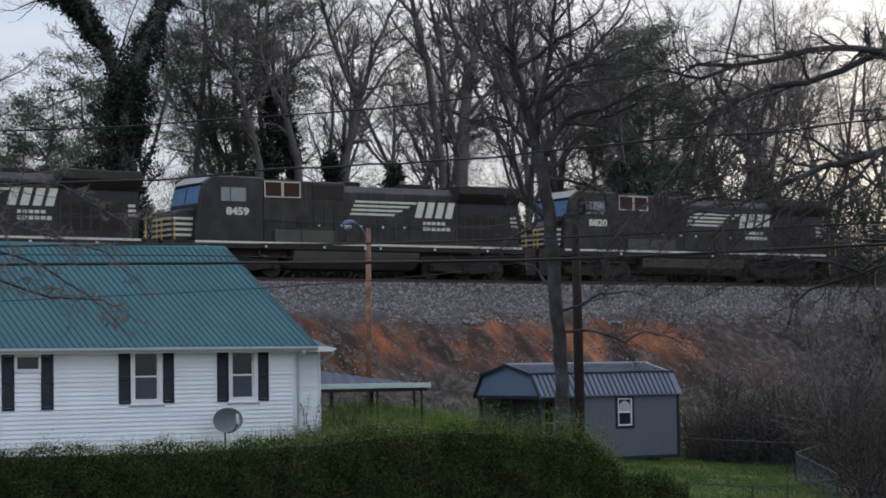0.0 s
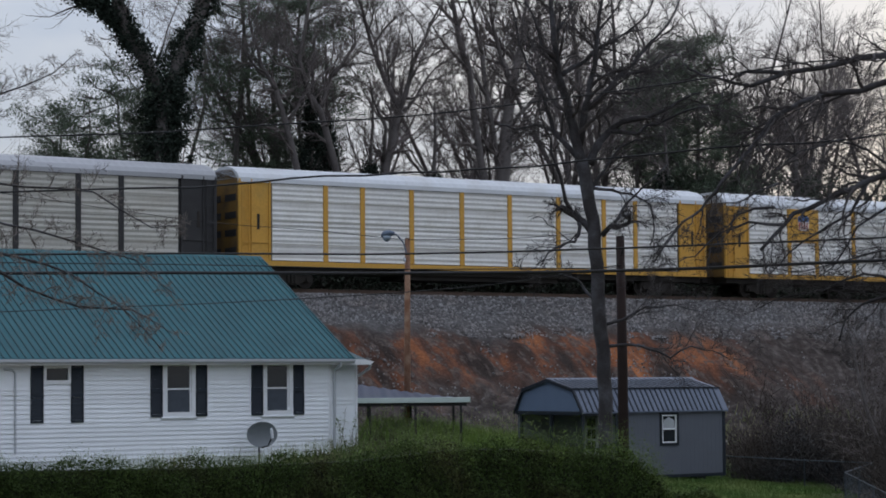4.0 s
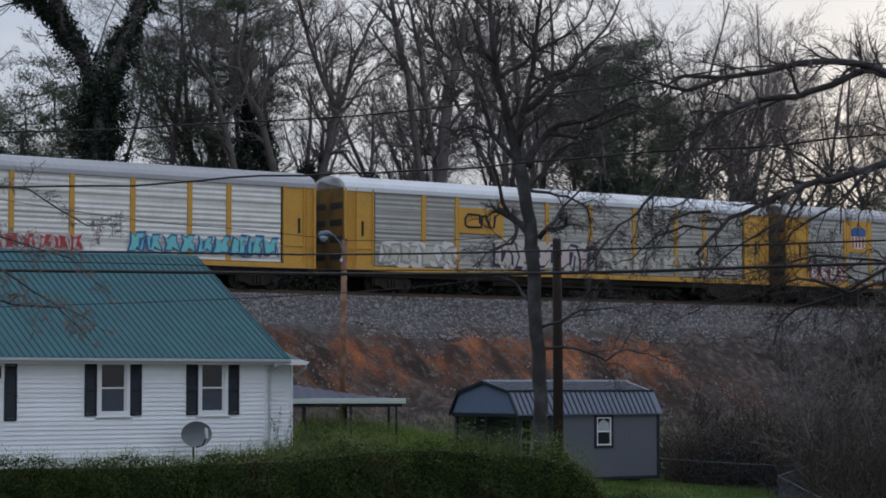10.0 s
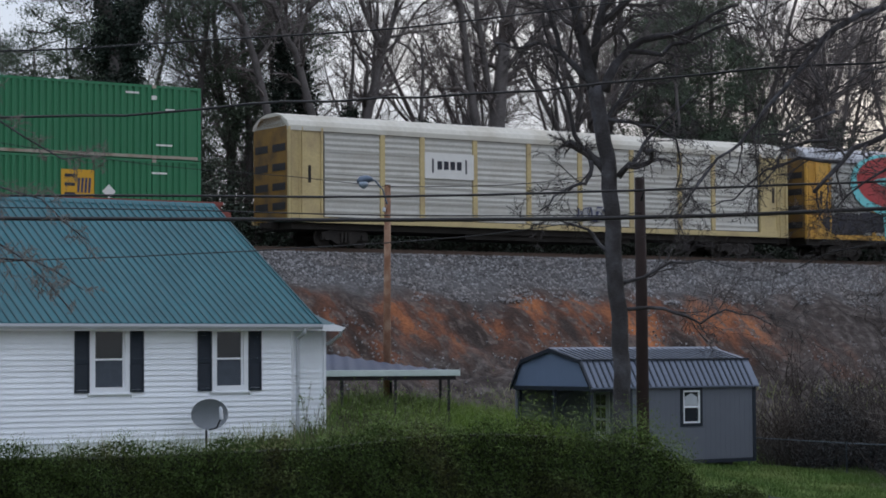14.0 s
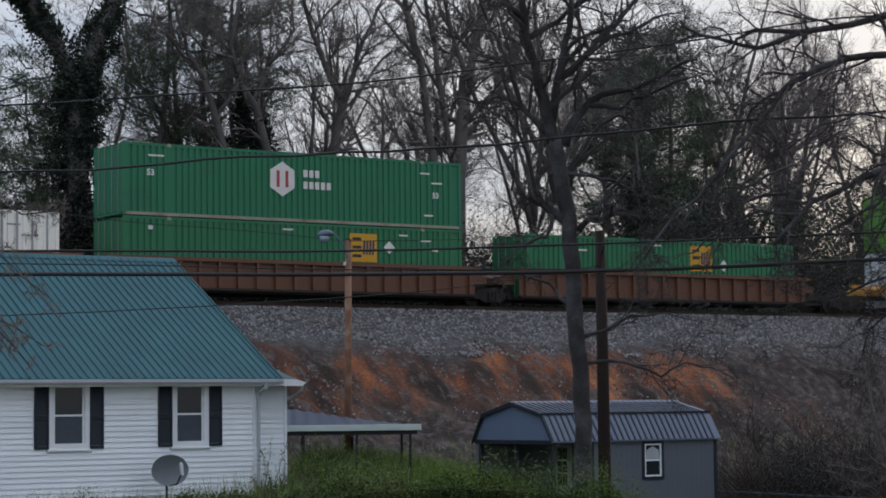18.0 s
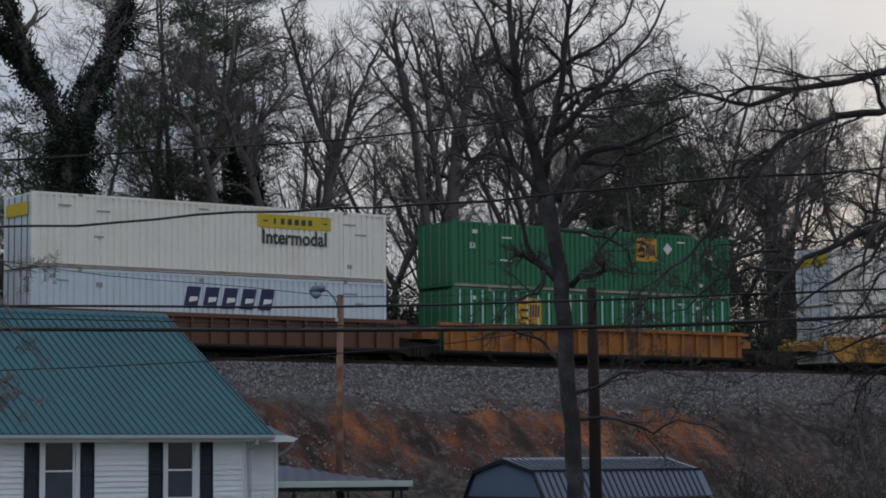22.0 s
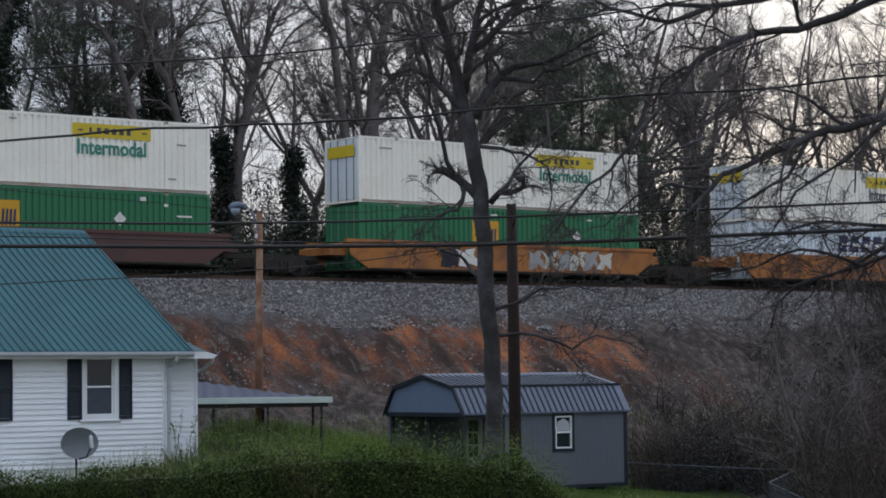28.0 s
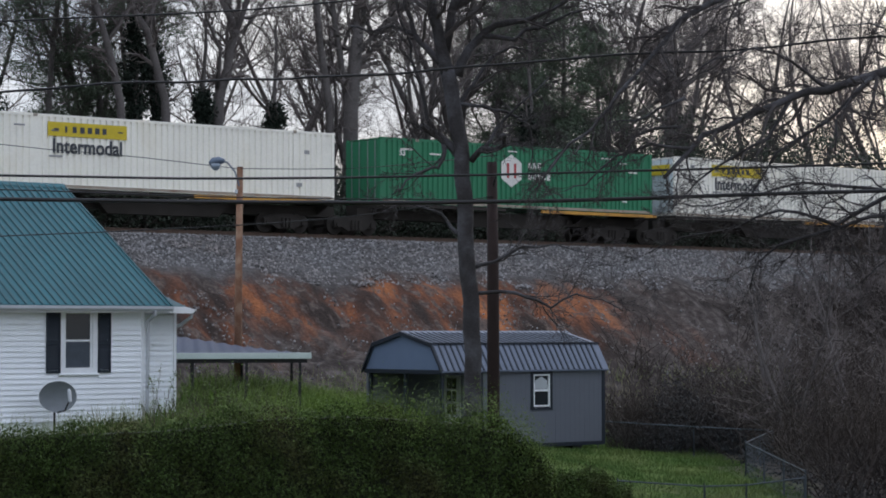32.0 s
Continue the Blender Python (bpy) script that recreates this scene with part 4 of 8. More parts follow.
def rolling(name, u, label, category, group):
    """A thing that runs with the train; u is how far its front end lies behind the train's zero, x points forward, y away from the houses."""
    th = thing(name, Matrix(), label, category, group)
    MOVING.append((th, u))
    return th


_cache = {}


def shared(key, make):
    if key not in _cache:
        _cache[key] = make()
    return _cache[key]


def wheelset(parent, x, r=0.46):
    def make():
        m = Mesh()
        for y in (0.72, 2.25):
            m.cyl((0, y, r), (0, y + 0.13, r), r, 20).cyl((0, y - 0.03, r), (0, y, r), r * 0.4, 12)
        m.cyl((0, 0.6, r), (0, 2.5, r), 0.08, 8)
        return m.data("wheelset", loco_dark)
    ob = part("wheelset", shared(("w", r), make), loco_dark, parent)
    ob.location = (x, 0, 0)


def truck(parent, x, base=1.78, r=0.42, axles=2):
    """A bogie: side frames with springs, bolster and wheelsets."""
    def make():
        m = Mesh()
        for y in (0.42, 2.56):
            h = base / 2 * (axles - 1)
            m.prism([(-h - 0.22, r - 0.12), (-h - 0.22, r + 0.2), (-h + 0.25, r + 0.3), (-0.35, r + 0.38), (0.35, r + 0.38), (h - 0.25, r + 0.3), (h + 0.22, r + 0.2), (h + 0.22, r - 0.12), (h - 0.2, r - 0.1),
                     (0.4, r - 0.26), (-0.4, r - 0.26), (-h + 0.2, r - 0.1)], y, y + 0.13, "y")
            for dx in (-0.18, 0, 0.18):
                m.cyl((dx, y - 0.05, r - 0.2), (dx, y - 0.05, r + 0.2), 0.07, 8)
            for k in range(axles):
                ax = -h + k * base
                m.cyl((ax, y - 0.07, r), (ax, y, r), 0.13, 10)
        m.box(-0.2, 0.2, 0.5, 2.6, r + 0.05, r + 0.35)
        return m.data("truck_frame", loco_dark)
    t = part("truck", shared(("t", base, r, axles), make), loco_dark, parent, "grimy wheel truck")
    t.location = (x, 0, 0)
    for k in range(axles):
        wheelset(t, -base / 2 * (axles - 1) + k * base, r)


def coupler(parent, x0, x1, z=0.88):
    part("coupler", Mesh().box(x0, x1, 1.42, 1.68, z - 0.1, z + 0.12).box(x1 - 0.02 if x1 > x0 else x1, x1 + 0.3, 1.36, 1.74, z - 0.16, z + 0.17), loco_dark, parent)


def locomotive(u, number):
    """A long-hood diesel that runs cab last: its cab stands at the rear end (-x)."""
    o = rolling("locomotive", u, "black diesel freight locomotive with white stripes", "locomotive", "locomotives of the train")
    Ln = 21.9
    X = lambda d: (d - Ln) * 0.955      # metres from the cab end, a little shortened
    part("frame", Mesh().box(X(0.6), X(Ln - 0.6), 0.05, 3.05, 1.30, 1.62), loco_dark, o)
    part("frame_stripe", Mesh().box(X(1.7), X(Ln - 0.9), 0.022, 0.05, 1.52, 1.62), white_paint, o, "dusty white sill stripe")
    part("fuel_tank", Mesh().prism([(0.25, 0.75), (0.12, 1.2), (0.2, 1.29), (2.9, 1.29), (2.98, 1.2), (2.85, 0.75), (2.4, 0.42), (0.7, 0.42)], X(7.2), X(14.6)), tank_mat, o, "dirty fuel tank", bevel=0.03)
    for c in (X(4.2), X(17.7)):
        truck(o, c, 1.95, 0.52, 3)
        part("bolster", Mesh().box(c - 2.7, c + 2.7, 0.5, 2.6, 0.95, 1.3), loco_dark, o)
    for x0, x1, d in ((X(0.0), X(0.6), -1), (X(Ln - 0.6), X(Ln), 1)):
        part("pilot", Mesh().prism([(0.1, 0.25), (0.05, 1.6), (3.05, 1.6), (3.0, 0.25)], x0, x1), loco_mat, o)
        xe = x0 if d < 0 else x1
        part("handrail", Mesh().tube([(xe, 0.2, 1.6), (xe, 0.2, 2.6), (xe + d * -0.4, 0.12, 2.6)], [0.025] * 3, 6), yellow_paint, o, "yellow grab rail")
        part("handrail", Mesh().tube([(xe - d * 0.6, 0.08, 0.5), (xe - d * 0.6, 0.08, 2.55)], [0.025] * 2, 6), yellow_paint, o)
        part("step", Mesh().box(min(xe, xe - d * 0.55), max(xe, xe - d * 0.55), 0.06, 0.4, 0.42, 0.47).box(min(xe, xe - d * 0.55), max(xe, xe - d * 0.55), 0.06, 0.4, 0.85, 0.9), loco_dark, o)
        coupler(o, xe, xe + d * 0.35)
    # nose and cab
    part("nose", Mesh().prism([(X(0.75), 1.6), (X(0.75), 2.75), (X(1.25), 3.05), (X(2.35), 3.12), (X(2.35), 1.6)], 0.55, 2.55, "y"), loco_mat, o, bevel=0.06)
    for i in range(4):
        z = 1.82 + i * 0.25
        part("nose_stripe", Mesh().prism([(X(0.8), z), (X(2.25 + i * 0.05), z), (X(2.31 + i * 0.05), z + 0.11), (X(0.8), z + 0.11)], 0.535, 0.549, "y").box(X(0.735), X(0.749), 0.6, 2.5, z, z + 0.11), white_paint, o, "white stripe")
    cab = part("cab", Mesh().prism([(X(1.75), 1.6), (X(1.95), 3.2), (X(2.2), 4.25), (X(2.75), 4.62), (X(5.5), 4.62), (X(5.5), 1.6)], 0.12, 2.98, "y"), loco_mat, o, "black cab", bevel=0.07)
    part("windscreen", Mesh().prism([(X(1.96), 3.32), (X(2.14), 4.12), (X(2.16), 4.12), (X(1.98), 3.32)], 0.3, 1.5, "y").prism([(X(1.96), 3.32), (X(2.14), 4.12), (X(2.16), 4.12), (X(1.98), 3.32)], 1.62, 2.8, "y"), sky_pane, cab, "windscreen coloured blue for the sky on it")
    # Grey edge stands in for skylight on the front of the black roof.
    part("cab_roof_front", Mesh().prism([(X(2.08), 4.26), (X(2.7), 4.655), (X(3.1), 4.655), (X(3.1), 4.63), (X(2.72), 4.6), (X(2.2), 4.24)], 0.2, 2.9, "y"), paint["grey"], cab)
    for a, b in ((3.15, 3.62), (3.68, 4.5)):
        part("side_window", Mesh().box(X(a), X(b), 0.09, 0.122, 3.45, 4.08), cab_pane, cab, "cab side window")
    writing(number, 0.46, 0.005, white_paint, "number", cab, pose(X(4.05), 0.11, 2.98), 1.3, 0, 0.02)
    # hoods
    part("equipment_hood", Mesh().box(X(5.5), X(10.2), 0.2, 2.9, 1.6, 4.52), loco_mat, o, bevel=0.06)
    for a in (5.62, 6.65):
        g = part("fan_grille", Mesh().box(X(a), X(a + 0.9), 0.17, 0.199, 3.75, 4.4), grille_mat, o, "rusty grille")
        m = Mesh().box(X(a - 0.05), X(a), 0.14, 0.2, 3.7, 4.45).box(X(a + 0.9), X(a + 0.95), 0.14, 0.2, 3.7, 4.45).box(X(a), X(a + 0.9), 0.14, 0.2, 4.4, 4.45).box(X(a), X(a + 0.9), 0.14, 0.2, 3.7, 3.75)
        part("grille_frame", m, paint["cream"], g, "pale grille frame")
    part("louvre", Mesh().box(X(8.9 - 0.6), X(10.1), 0.17, 0.199, 3.7, 4.35), loco_dark, o)
    part("louvre", Mesh().box(X(7.4), X(8.0), 0.17, 0.199, 2.3, 2.85), loco_dark, o)
    hood = part("engine_hood", Mesh().prism([(0.42, 1.6), (0.42, 4.1), (0.75, 4.42), (2.35, 4.42), (2.68, 4.1), (2.68, 1.6)], X(10.2), X(17.0)), loco_mat, o, bevel=0.03)
    for i in range(5):
        part("hood_door", Mesh().box(X(10.35 + i * 0.95), X(11.2 + i * 0.95), 0.395, 0.419, 1.75, 2.9), loco_mat, hood)
    for i in range(3):
        part("hood_door", Mesh().box(X(8.35 + i * 0.6), X(8.9 + i * 0.6), 0.178, 0.199, 1.75, 3.3), loco_mat, o)
    rad = part("radiator_hood", Mesh().prism([(0.42, 1.6), (0.42, 3.75), (0.0, 4.2), (0.0, 4.6), (3.1, 4.6), (3.1, 4.2), (2.68, 3.75), (2.68, 1.6)], X(17.0), X(21.1)), loco_mat, o, "flared radiator housing", bevel=0.03)
    part("radiator_core", Mesh().prism([(0.3, 3.85), (0.04, 4.13), (0.03, 4.12), (0.28, 3.84)], X(17.3), X(20.9)), loco_dark, rad)
    for i in range(6):
        for z0, z1 in ((1.95, 2.5), (2.6, 3.1)):
            part("louvre", Mesh().box(X(17.2 + i * 0.5), X(17.6 + i * 0.5), 0.4, 0.419, z0, z1), loco_dark, rad)
    for i in range(3):
        part("end_stripe", Mesh().box(X(20.55), X(21.0 - i * 0.05), 0.405, 0.419, 2.6 + i * 0.22, 2.72 + i * 0.22), white_paint, rad)
    # stripes and the shapes that stand for the lettering
    for i in range(4):
        z = 3.02 + i * 0.2
        part("hood_stripe", Mesh().prism([(X(10.6 + i * 0.1), z), (X(13.2 + i * 0.45), z), (X(13.35 + i * 0.45), z + 0.1), (X(10.65 + i * 0.1), z + 0.1)], 0.402, 0.416, "y"), white_paint, hood, "white speed stripe")
    m = Mesh()
    for k_ in range(4):
        x_ = 14.5 + k_ * 0.62
        m.prism([(X(x_), 2.98), (X(x_ + 0.42), 2.98), (X(x_ + 0.66), 3.75), (X(x_ + 0.24), 3.75)], 0.402, 0.416, "y")
    tagged(part("emblem", m, white_paint, hood, "white slanted emblem"), kind="stuff")
    for z, n_ in ((2.62, 7), (2.36, 8)):
        for i in range(n_):
            part("lettering_bar", Mesh().box(X(14.35 + i * 0.3), X(14.58 + i * 0.3), 0.402, 0.416, z, z + 0.17), white_paint, hood)
    for x in (6.6, 7.9, 9.1):
        part("hood_seam", Mesh().box(X(x), X(x + 0.03), 0.185, 0.199, 1.7, 4.4), tank_mat, o)
    for i in range(7):
        part("hood_seam", Mesh().box(X(10.9 + i * 0.95), X(10.93 + i * 0.95), 0.404, 0.419, 2.95, 4.05), tank_mat, hood)
    part("radiator_opening", Mesh().box(X(17.3), X(20.7), 0.39, 0.419, 3.2, 3.72), rack_black, rad, "black opening under the radiator overhang")
    for i in range(6):
        part("step_light", Mesh().box(X(2.2 + i * 3.3), X(2.32 + i * 3.3), 0.02, 0.049, 1.36, 1.46), white_paint, o, "small pale marker")
        part("door_handle", Mesh().box(X(8.6 + i * 1.3), X(8.7 + i * 1.3), 0.16, 0.199, 2.4, 2.52) if i < 2 else Mesh().box(X(8.6 + i * 1.3), X(8.7 + i * 1.3), 0.37, 0.395, 2.4, 2.52), white_paint, o, "pale door handle")
    part("battery_box", Mesh().box(X(6.1), X(9.6), 0.1, 0.2, 1.62, 2.2), tank_mat, o, "dusty side box", bevel=0.02)
    for x in (X(3.1), X(5.3), X(16.6), X(18.8)):
        part("air_pipe", Mesh().tube([(x, 0.3, 1.28), (x, 0.22, 1.0), (x + 0.4, 0.22, 0.95)], [0.03] * 3, 6), tank_mat, o)
    m = Mesh().tube([(X(5.6), 0.07, 2.6), (X(20.9), 0.07, 2.6)], [0.02, 0.02], 5)
    part("handrail", m, loco_mat, o)
    for i in range(9):
        part("stanchion", Mesh().cyl((X(5.7 + i * 1.9), 0.07, 1.6), (X(5.7 + i * 1.9), 0.07, 2.62), 0.018, 5), loco_mat, o)
    for x, w in ((X(11.2), 0.5), (X(15.2), 0.8), (X(7.3), 0.35)):
        part("roof_fitting", Mesh().box(x - w, x + w, 1.1, 2.0, 4.4, 4.68), loco_dark, o, bevel=0.05)


POSTS = (1.63, 4.52, 6.5, 9.2, 12.05, 14.85, 17.77, 20.6, 22.6, 25.45)


def autorack(u, panel, colour, roof, label, emblem=None, tags=()):
    """An enclosed car carrier: ribbed sheet panels between posts, end doors, ribbed roof. Metres run from its rear end."""
    o = rolling("autorack_car", u, label, "railway car", "car carriers of the train")
    Ln = 27.2
    X = lambda d: -Ln + d
    part("underframe", Mesh().box(X(0.3), X(Ln - 0.3), 0.3, 2.8, 0.72, 1.05), loco_dark, o)
    sill = part("side_sill", Mesh().box(X(0.0), X(Ln), 0.0, 0.12, 0.98, 1.2), colour if colour is not rack_black else rack_yellow, o, "side sill")
    part("side_sill", Mesh().box(X(0.0), X(Ln), 2.98, 3.1, 0.98, 1.2), colour, o)
    part("core", Mesh().box(X(1.2), X(Ln - 1.2), 0.14, 2.96, 1.05, 4.75), rack_black, o, "dark inside")
    edges = POSTS
    for a, b in zip(edges, edges[1:]):
        key = ("panel", round(b - a, 2))

        def make():
            m = Mesh()
            n = 30
            prof = []
            for i in range(n + 1):
                z = 1.24 + i * (4.7 - 1.24) / n
                y = 0.07 + (0.028 if i % 2 else 0.0) + (0.02 if i % 9 == 4 else 0)
                prof.append((y, z))
            w = (b - a) - 0.22
            m.prism(prof + [(0.13, 4.7), (0.13, 1.24)], 0.0, w)
            return m.data("side_panel", silver_mats[0])
        me = shared(key, make).copy()
        me.materials.clear()
        me.materials.append(panel)
        ob = part("side_panel", me, panel, o)
        ob.location = (X(a + 0.11), 0, 0)
        for r in (1.95, 3.0, 3.9):
            part("panel_joint", shared(("joint", round(b - a, 2)), lambda: Mesh().box(0.02, b - a - 0.26, 0.058, 0.075, 0, 0.05).data("panel_joint", silver_mats[2])), silver_mats[2], ob).location = (0, 0, r)
    for p in POSTS[1:-1]:
        part("post", Mesh().box(X(p - 0.12), X(p + 0.12), 0.02, 0.13, 1.22, 4.82), colour, o, bevel=0.012)
    for a, b in ((0.0, POSTS[0]), (POSTS[-1], Ln)):
        d = part("end_door", Mesh().box(X(a + 0.05), X(b - 0.05), 0.06, 0.13, 1.22, 4.8), colour, o, "end door panel")
        for x0, x1 in ((a, a + 0.1), (b - 0.1, b), (a + 0.62, a + 0.68) if not a else (b - 0.68, b - 0.62)):
            part("stile", Mesh().box(X(x0), X(x1), -0.01, 0.13, 1.2, 4.86), colour, d, bevel=0.012)
        for z0 in (1.2, 2.0, 4.72):
            part("rail", Mesh().box(X(a + 0.1), X(b - 0.1), 0.01, 0.061, z0, z0 + 0.12), colour, d)
        part("latch", Mesh().box(X(a + 0.8 if a else 0.95), X(a + 0.92 if a else 1.07), 0.03, 0.061, 2.6, 3.3), loco_dark, d, "dark latch gear")
        lx = b - 0.52 if a else 0.12
        part("ladder", Mesh().box(X(lx), X(lx + 0.04), -0.05, -0.01, 1.0, 4.7).box(X(lx + 0.36), X(lx + 0.4), -0.05, -0.01, 1.0, 4.7), colour, d)
        for k in range(9):
            part("rung", Mesh().box(X(lx + 0.04), X(lx + 0.36), -0.045, -0.02, 1.15 + k * 0.4, 1.18 + k * 0.4), colour, d)
        ex = (a + 0.02, a + 0.1) if not a else (b - 0.1, b - 0.02)
        e = part("end_wall", Mesh().prism([(0.13, 1.05), (0.13, 4.85), (0.75, 5.35), (2.35, 5.35), (2.97, 4.85), (2.97, 1.05)], X(ex[0]), X(ex[1])), rack_end if colour is not rack_black else rack_black, o, "weathered end doors, darkened for the shade between cars")
        out_ = X(ex[0]) - 0.02 if not a else X(ex[1]) + 0.02
        # Black plates stand in for the shadowed openings.
        for z0 in (1.5, 2.3, 3.1, 3.9):
            part("slot", Mesh().box(min(out_, out_ + 0.018), max(out_, out_ + 0.018), 0.3, 1.35, z0, z0 + 0.3), rack_black, e, "black plate for a shadowed slot")
            part("slot", Mesh().box(min(out_, out_ + 0.018), max(out_, out_ + 0.018), 1.75, 2.8, z0, z0 + 0.3), rack_black, e)
    part("top_rail", Mesh().box(X(0), X(Ln), 0.0, 0.14, 4.72, 4.92), roof, o)

    def make_roof():
        m = Mesh()
        prof = [(0.03, 4.9), (0.16, 5.12), (0.6, 5.36), (1.2, 5.5), (1.9, 5.5), (2.5, 5.36), (2.94, 5.12), (3.07, 4.9)]
        n = 136
        k = len(prof)
        base = len(m.v)
        for i in range(n + 1):
            x = -Ln + 0.02 + (Ln - 0.04) * i / n
            e = 0.014 if i % 2 else 0.0
            for y, z in prof:
                m.v.append((x, y, z + e))
        for i in range(n):
            for j in range(k - 1):
                a = base + i * k + j
                m.f.append((a, a + k, a + k + 1, a + 1))
        m.f.append(tuple(range(base, base + k)))
        m.f.append(tuple(range(base + n * k + k - 1, base + n * k - 1, -1)))
        return m.data("roof", rack_roof)
    me = shared("rackroof", make_roof).copy()
    me.materials.clear()
    me.materials.append(roof)
    part("roof", me, roof, o, "transversely ribbed roof")
    truck(o, X(2.9))
    truck(o, X(Ln - 2.9))
    for x0, d in ((X(0), -1), (X(Ln), 1)):
        coupler(o, x0 if d > 0 else x0 - 0.4, x0 + 0.4 if d > 0 else x0)
    part("cross_beam", Mesh().box(X(9), X(18), 0.5, 2.6, 0.5, 0.75), loco_dark, o)
    if emblem:
        emblem(o, X)
    for f in tags:
        f(o, X)
    return o


def shield(size=1.0, zc=3.85, at=5.5, tall=False):
    """A plain red, white and blue badge on a yellow panel."""
    def make(o, X):
        p = part("badge_panel", Mesh().box(X(at - 0.92), X(at + 0.92), -0.004, 0.05, 2.95, 4.72), rack_yellow, o, "yellow panel")
        w, h = 0.42 * size, 0.5 * size
        part("badge", Mesh().prism([(X(at) - w, zc - h), (X(at) - w * 1.05, zc), (X(at) + w * 1.05, zc), (X(at) + w, zc - h), (X(at), zc - h * 1.15)], -0.02, -0.005, "y"), paint["white"], p, "white badge field")
        for i in range(4):
            a = X(at) - w + (i + 0.1) * w / 2
            part("badge_stripe", Mesh().box(a, a + w * 0.24, -0.03, -0.021, zc - h, zc - 0.03), paint["red"], p)
        part("badge_top", Mesh().prism([(X(at) - w * 1.05, zc), (X(at) - w * 1.1, zc + h * 0.6), (X(at) - w * 0.6, zc + h * 0.8), (X(at) + w * 0.6, zc + h * 0.8), (X(at) + w * 1.1, zc + h * 0.6), (X(at) + w * 1.05, zc)], -0.026, -0.005, "y"), paint["blue"], p)
    return make


def loop_mark(at, base, ink, zc=3.75):
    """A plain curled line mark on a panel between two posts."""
    def make(o, X):
        p = part("mark_panel", Mesh().box(X(at - 1.3), X(at + 1.3), -0.004, 0.05, zc - 0.62, zc + 0.62), base, o, "mark panel")
        x = X(at)
        m = Mesh()
        m.tube([(x - 0.02, -0.03, zc - 0.1), (x - 0.05, -0.03, zc + 0.3), (x - 0.75, -0.03, zc + 0.32), (x - 0.92, -0.03, zc + 0.1), (x - 0.9, -0.03, zc - 0.22), (x - 0.7, -0.03, zc - 0.32), (x + 0.05, -0.03, zc - 0.3), (x + 0.12, -0.03, zc + 0.28), (x + 0.3, -0.03, zc + 0.28),
                (x + 0.62, -0.03, zc - 0.3), (x + 0.82, -0.03, zc - 0.3), (x + 0.9, -0.03, zc + 0.3)], [0.055] * 12, 5)
        part("mark", m, ink, p)
    return make


def white_plate(at, zc=3.55):
    def make(o, X):
        p = part("plate", Mesh().box(X(at - 1.25), X(at + 1.25), -0.004, 0.05, zc - 0.55, zc + 0.55), paint["white"], o, "white plate")
        for i in range(4):
            part("mark_bar", Mesh().box(X(at - 0.62 + i * 0.33), X(at - 0.38 + i * 0.33), -0.012, -0.004, zc - 0.16, zc + 0.2), paint["black"], p)
        for i in (-1, 1):
            part("mark_bar", Mesh().box(X(at + i * 0.85 - 0.04), X(at + i * 0.85 + 0.04), -0.012, -0.004, zc - 0.3, zc + 0.3), paint["black"], p)
    return make


def blob(m, rng, x, z, w, h, y, n=14):
    """A rounded uneven patch."""
    pts = []
    for i in range(n):
        a = 2 * math.pi * i / n
        r = rng.uniform(0.8, 1.12)
        ca, sa = math.cos(a), math.sin(a)
        pts.append((x + math.copysign(abs(ca) ** 0.55, ca) * w / 2 * r, z + math.copysign(abs(sa) ** 0.55, sa) * h / 2 * r))
    m.prism(pts, y - 0.006, y, "y")


def scrawl(rng, x, z, w, h):
    """The outline of one sprayed character: a leaning block with notches, never the same twice."""
    lean = rng.uniform(-0.18, 0.22) * h
    pts = []
    for a, b in ((-0.5, -0.5), (rng.uniform(-0.15, 0.1), -0.5), (rng.uniform(-0.05, 0.2), rng.uniform(-0.35, -0.1)), (0.5, -0.5), (0.5, rng.uniform(-0.2, 0.1)), (rng.uniform(0.2, 0.4), rng.uniform(0.05, 0.2)), (0.5, 0.5),
                 (rng.uniform(-0.1, 0.2), 0.5), (rng.uniform(-0.15, 0.05), rng.uniform(0.15, 0.35)), (-0.5, 0.5), (rng.uniform(-0.5, -0.3), rng.uniform(-0.1, 0.15))):
        pts.append((x + w * (a + rng.uniform(-0.07, 0.07)) + lean * b, z + h * (b + rng.uniform(-0.06, 0.06))))
    return pts


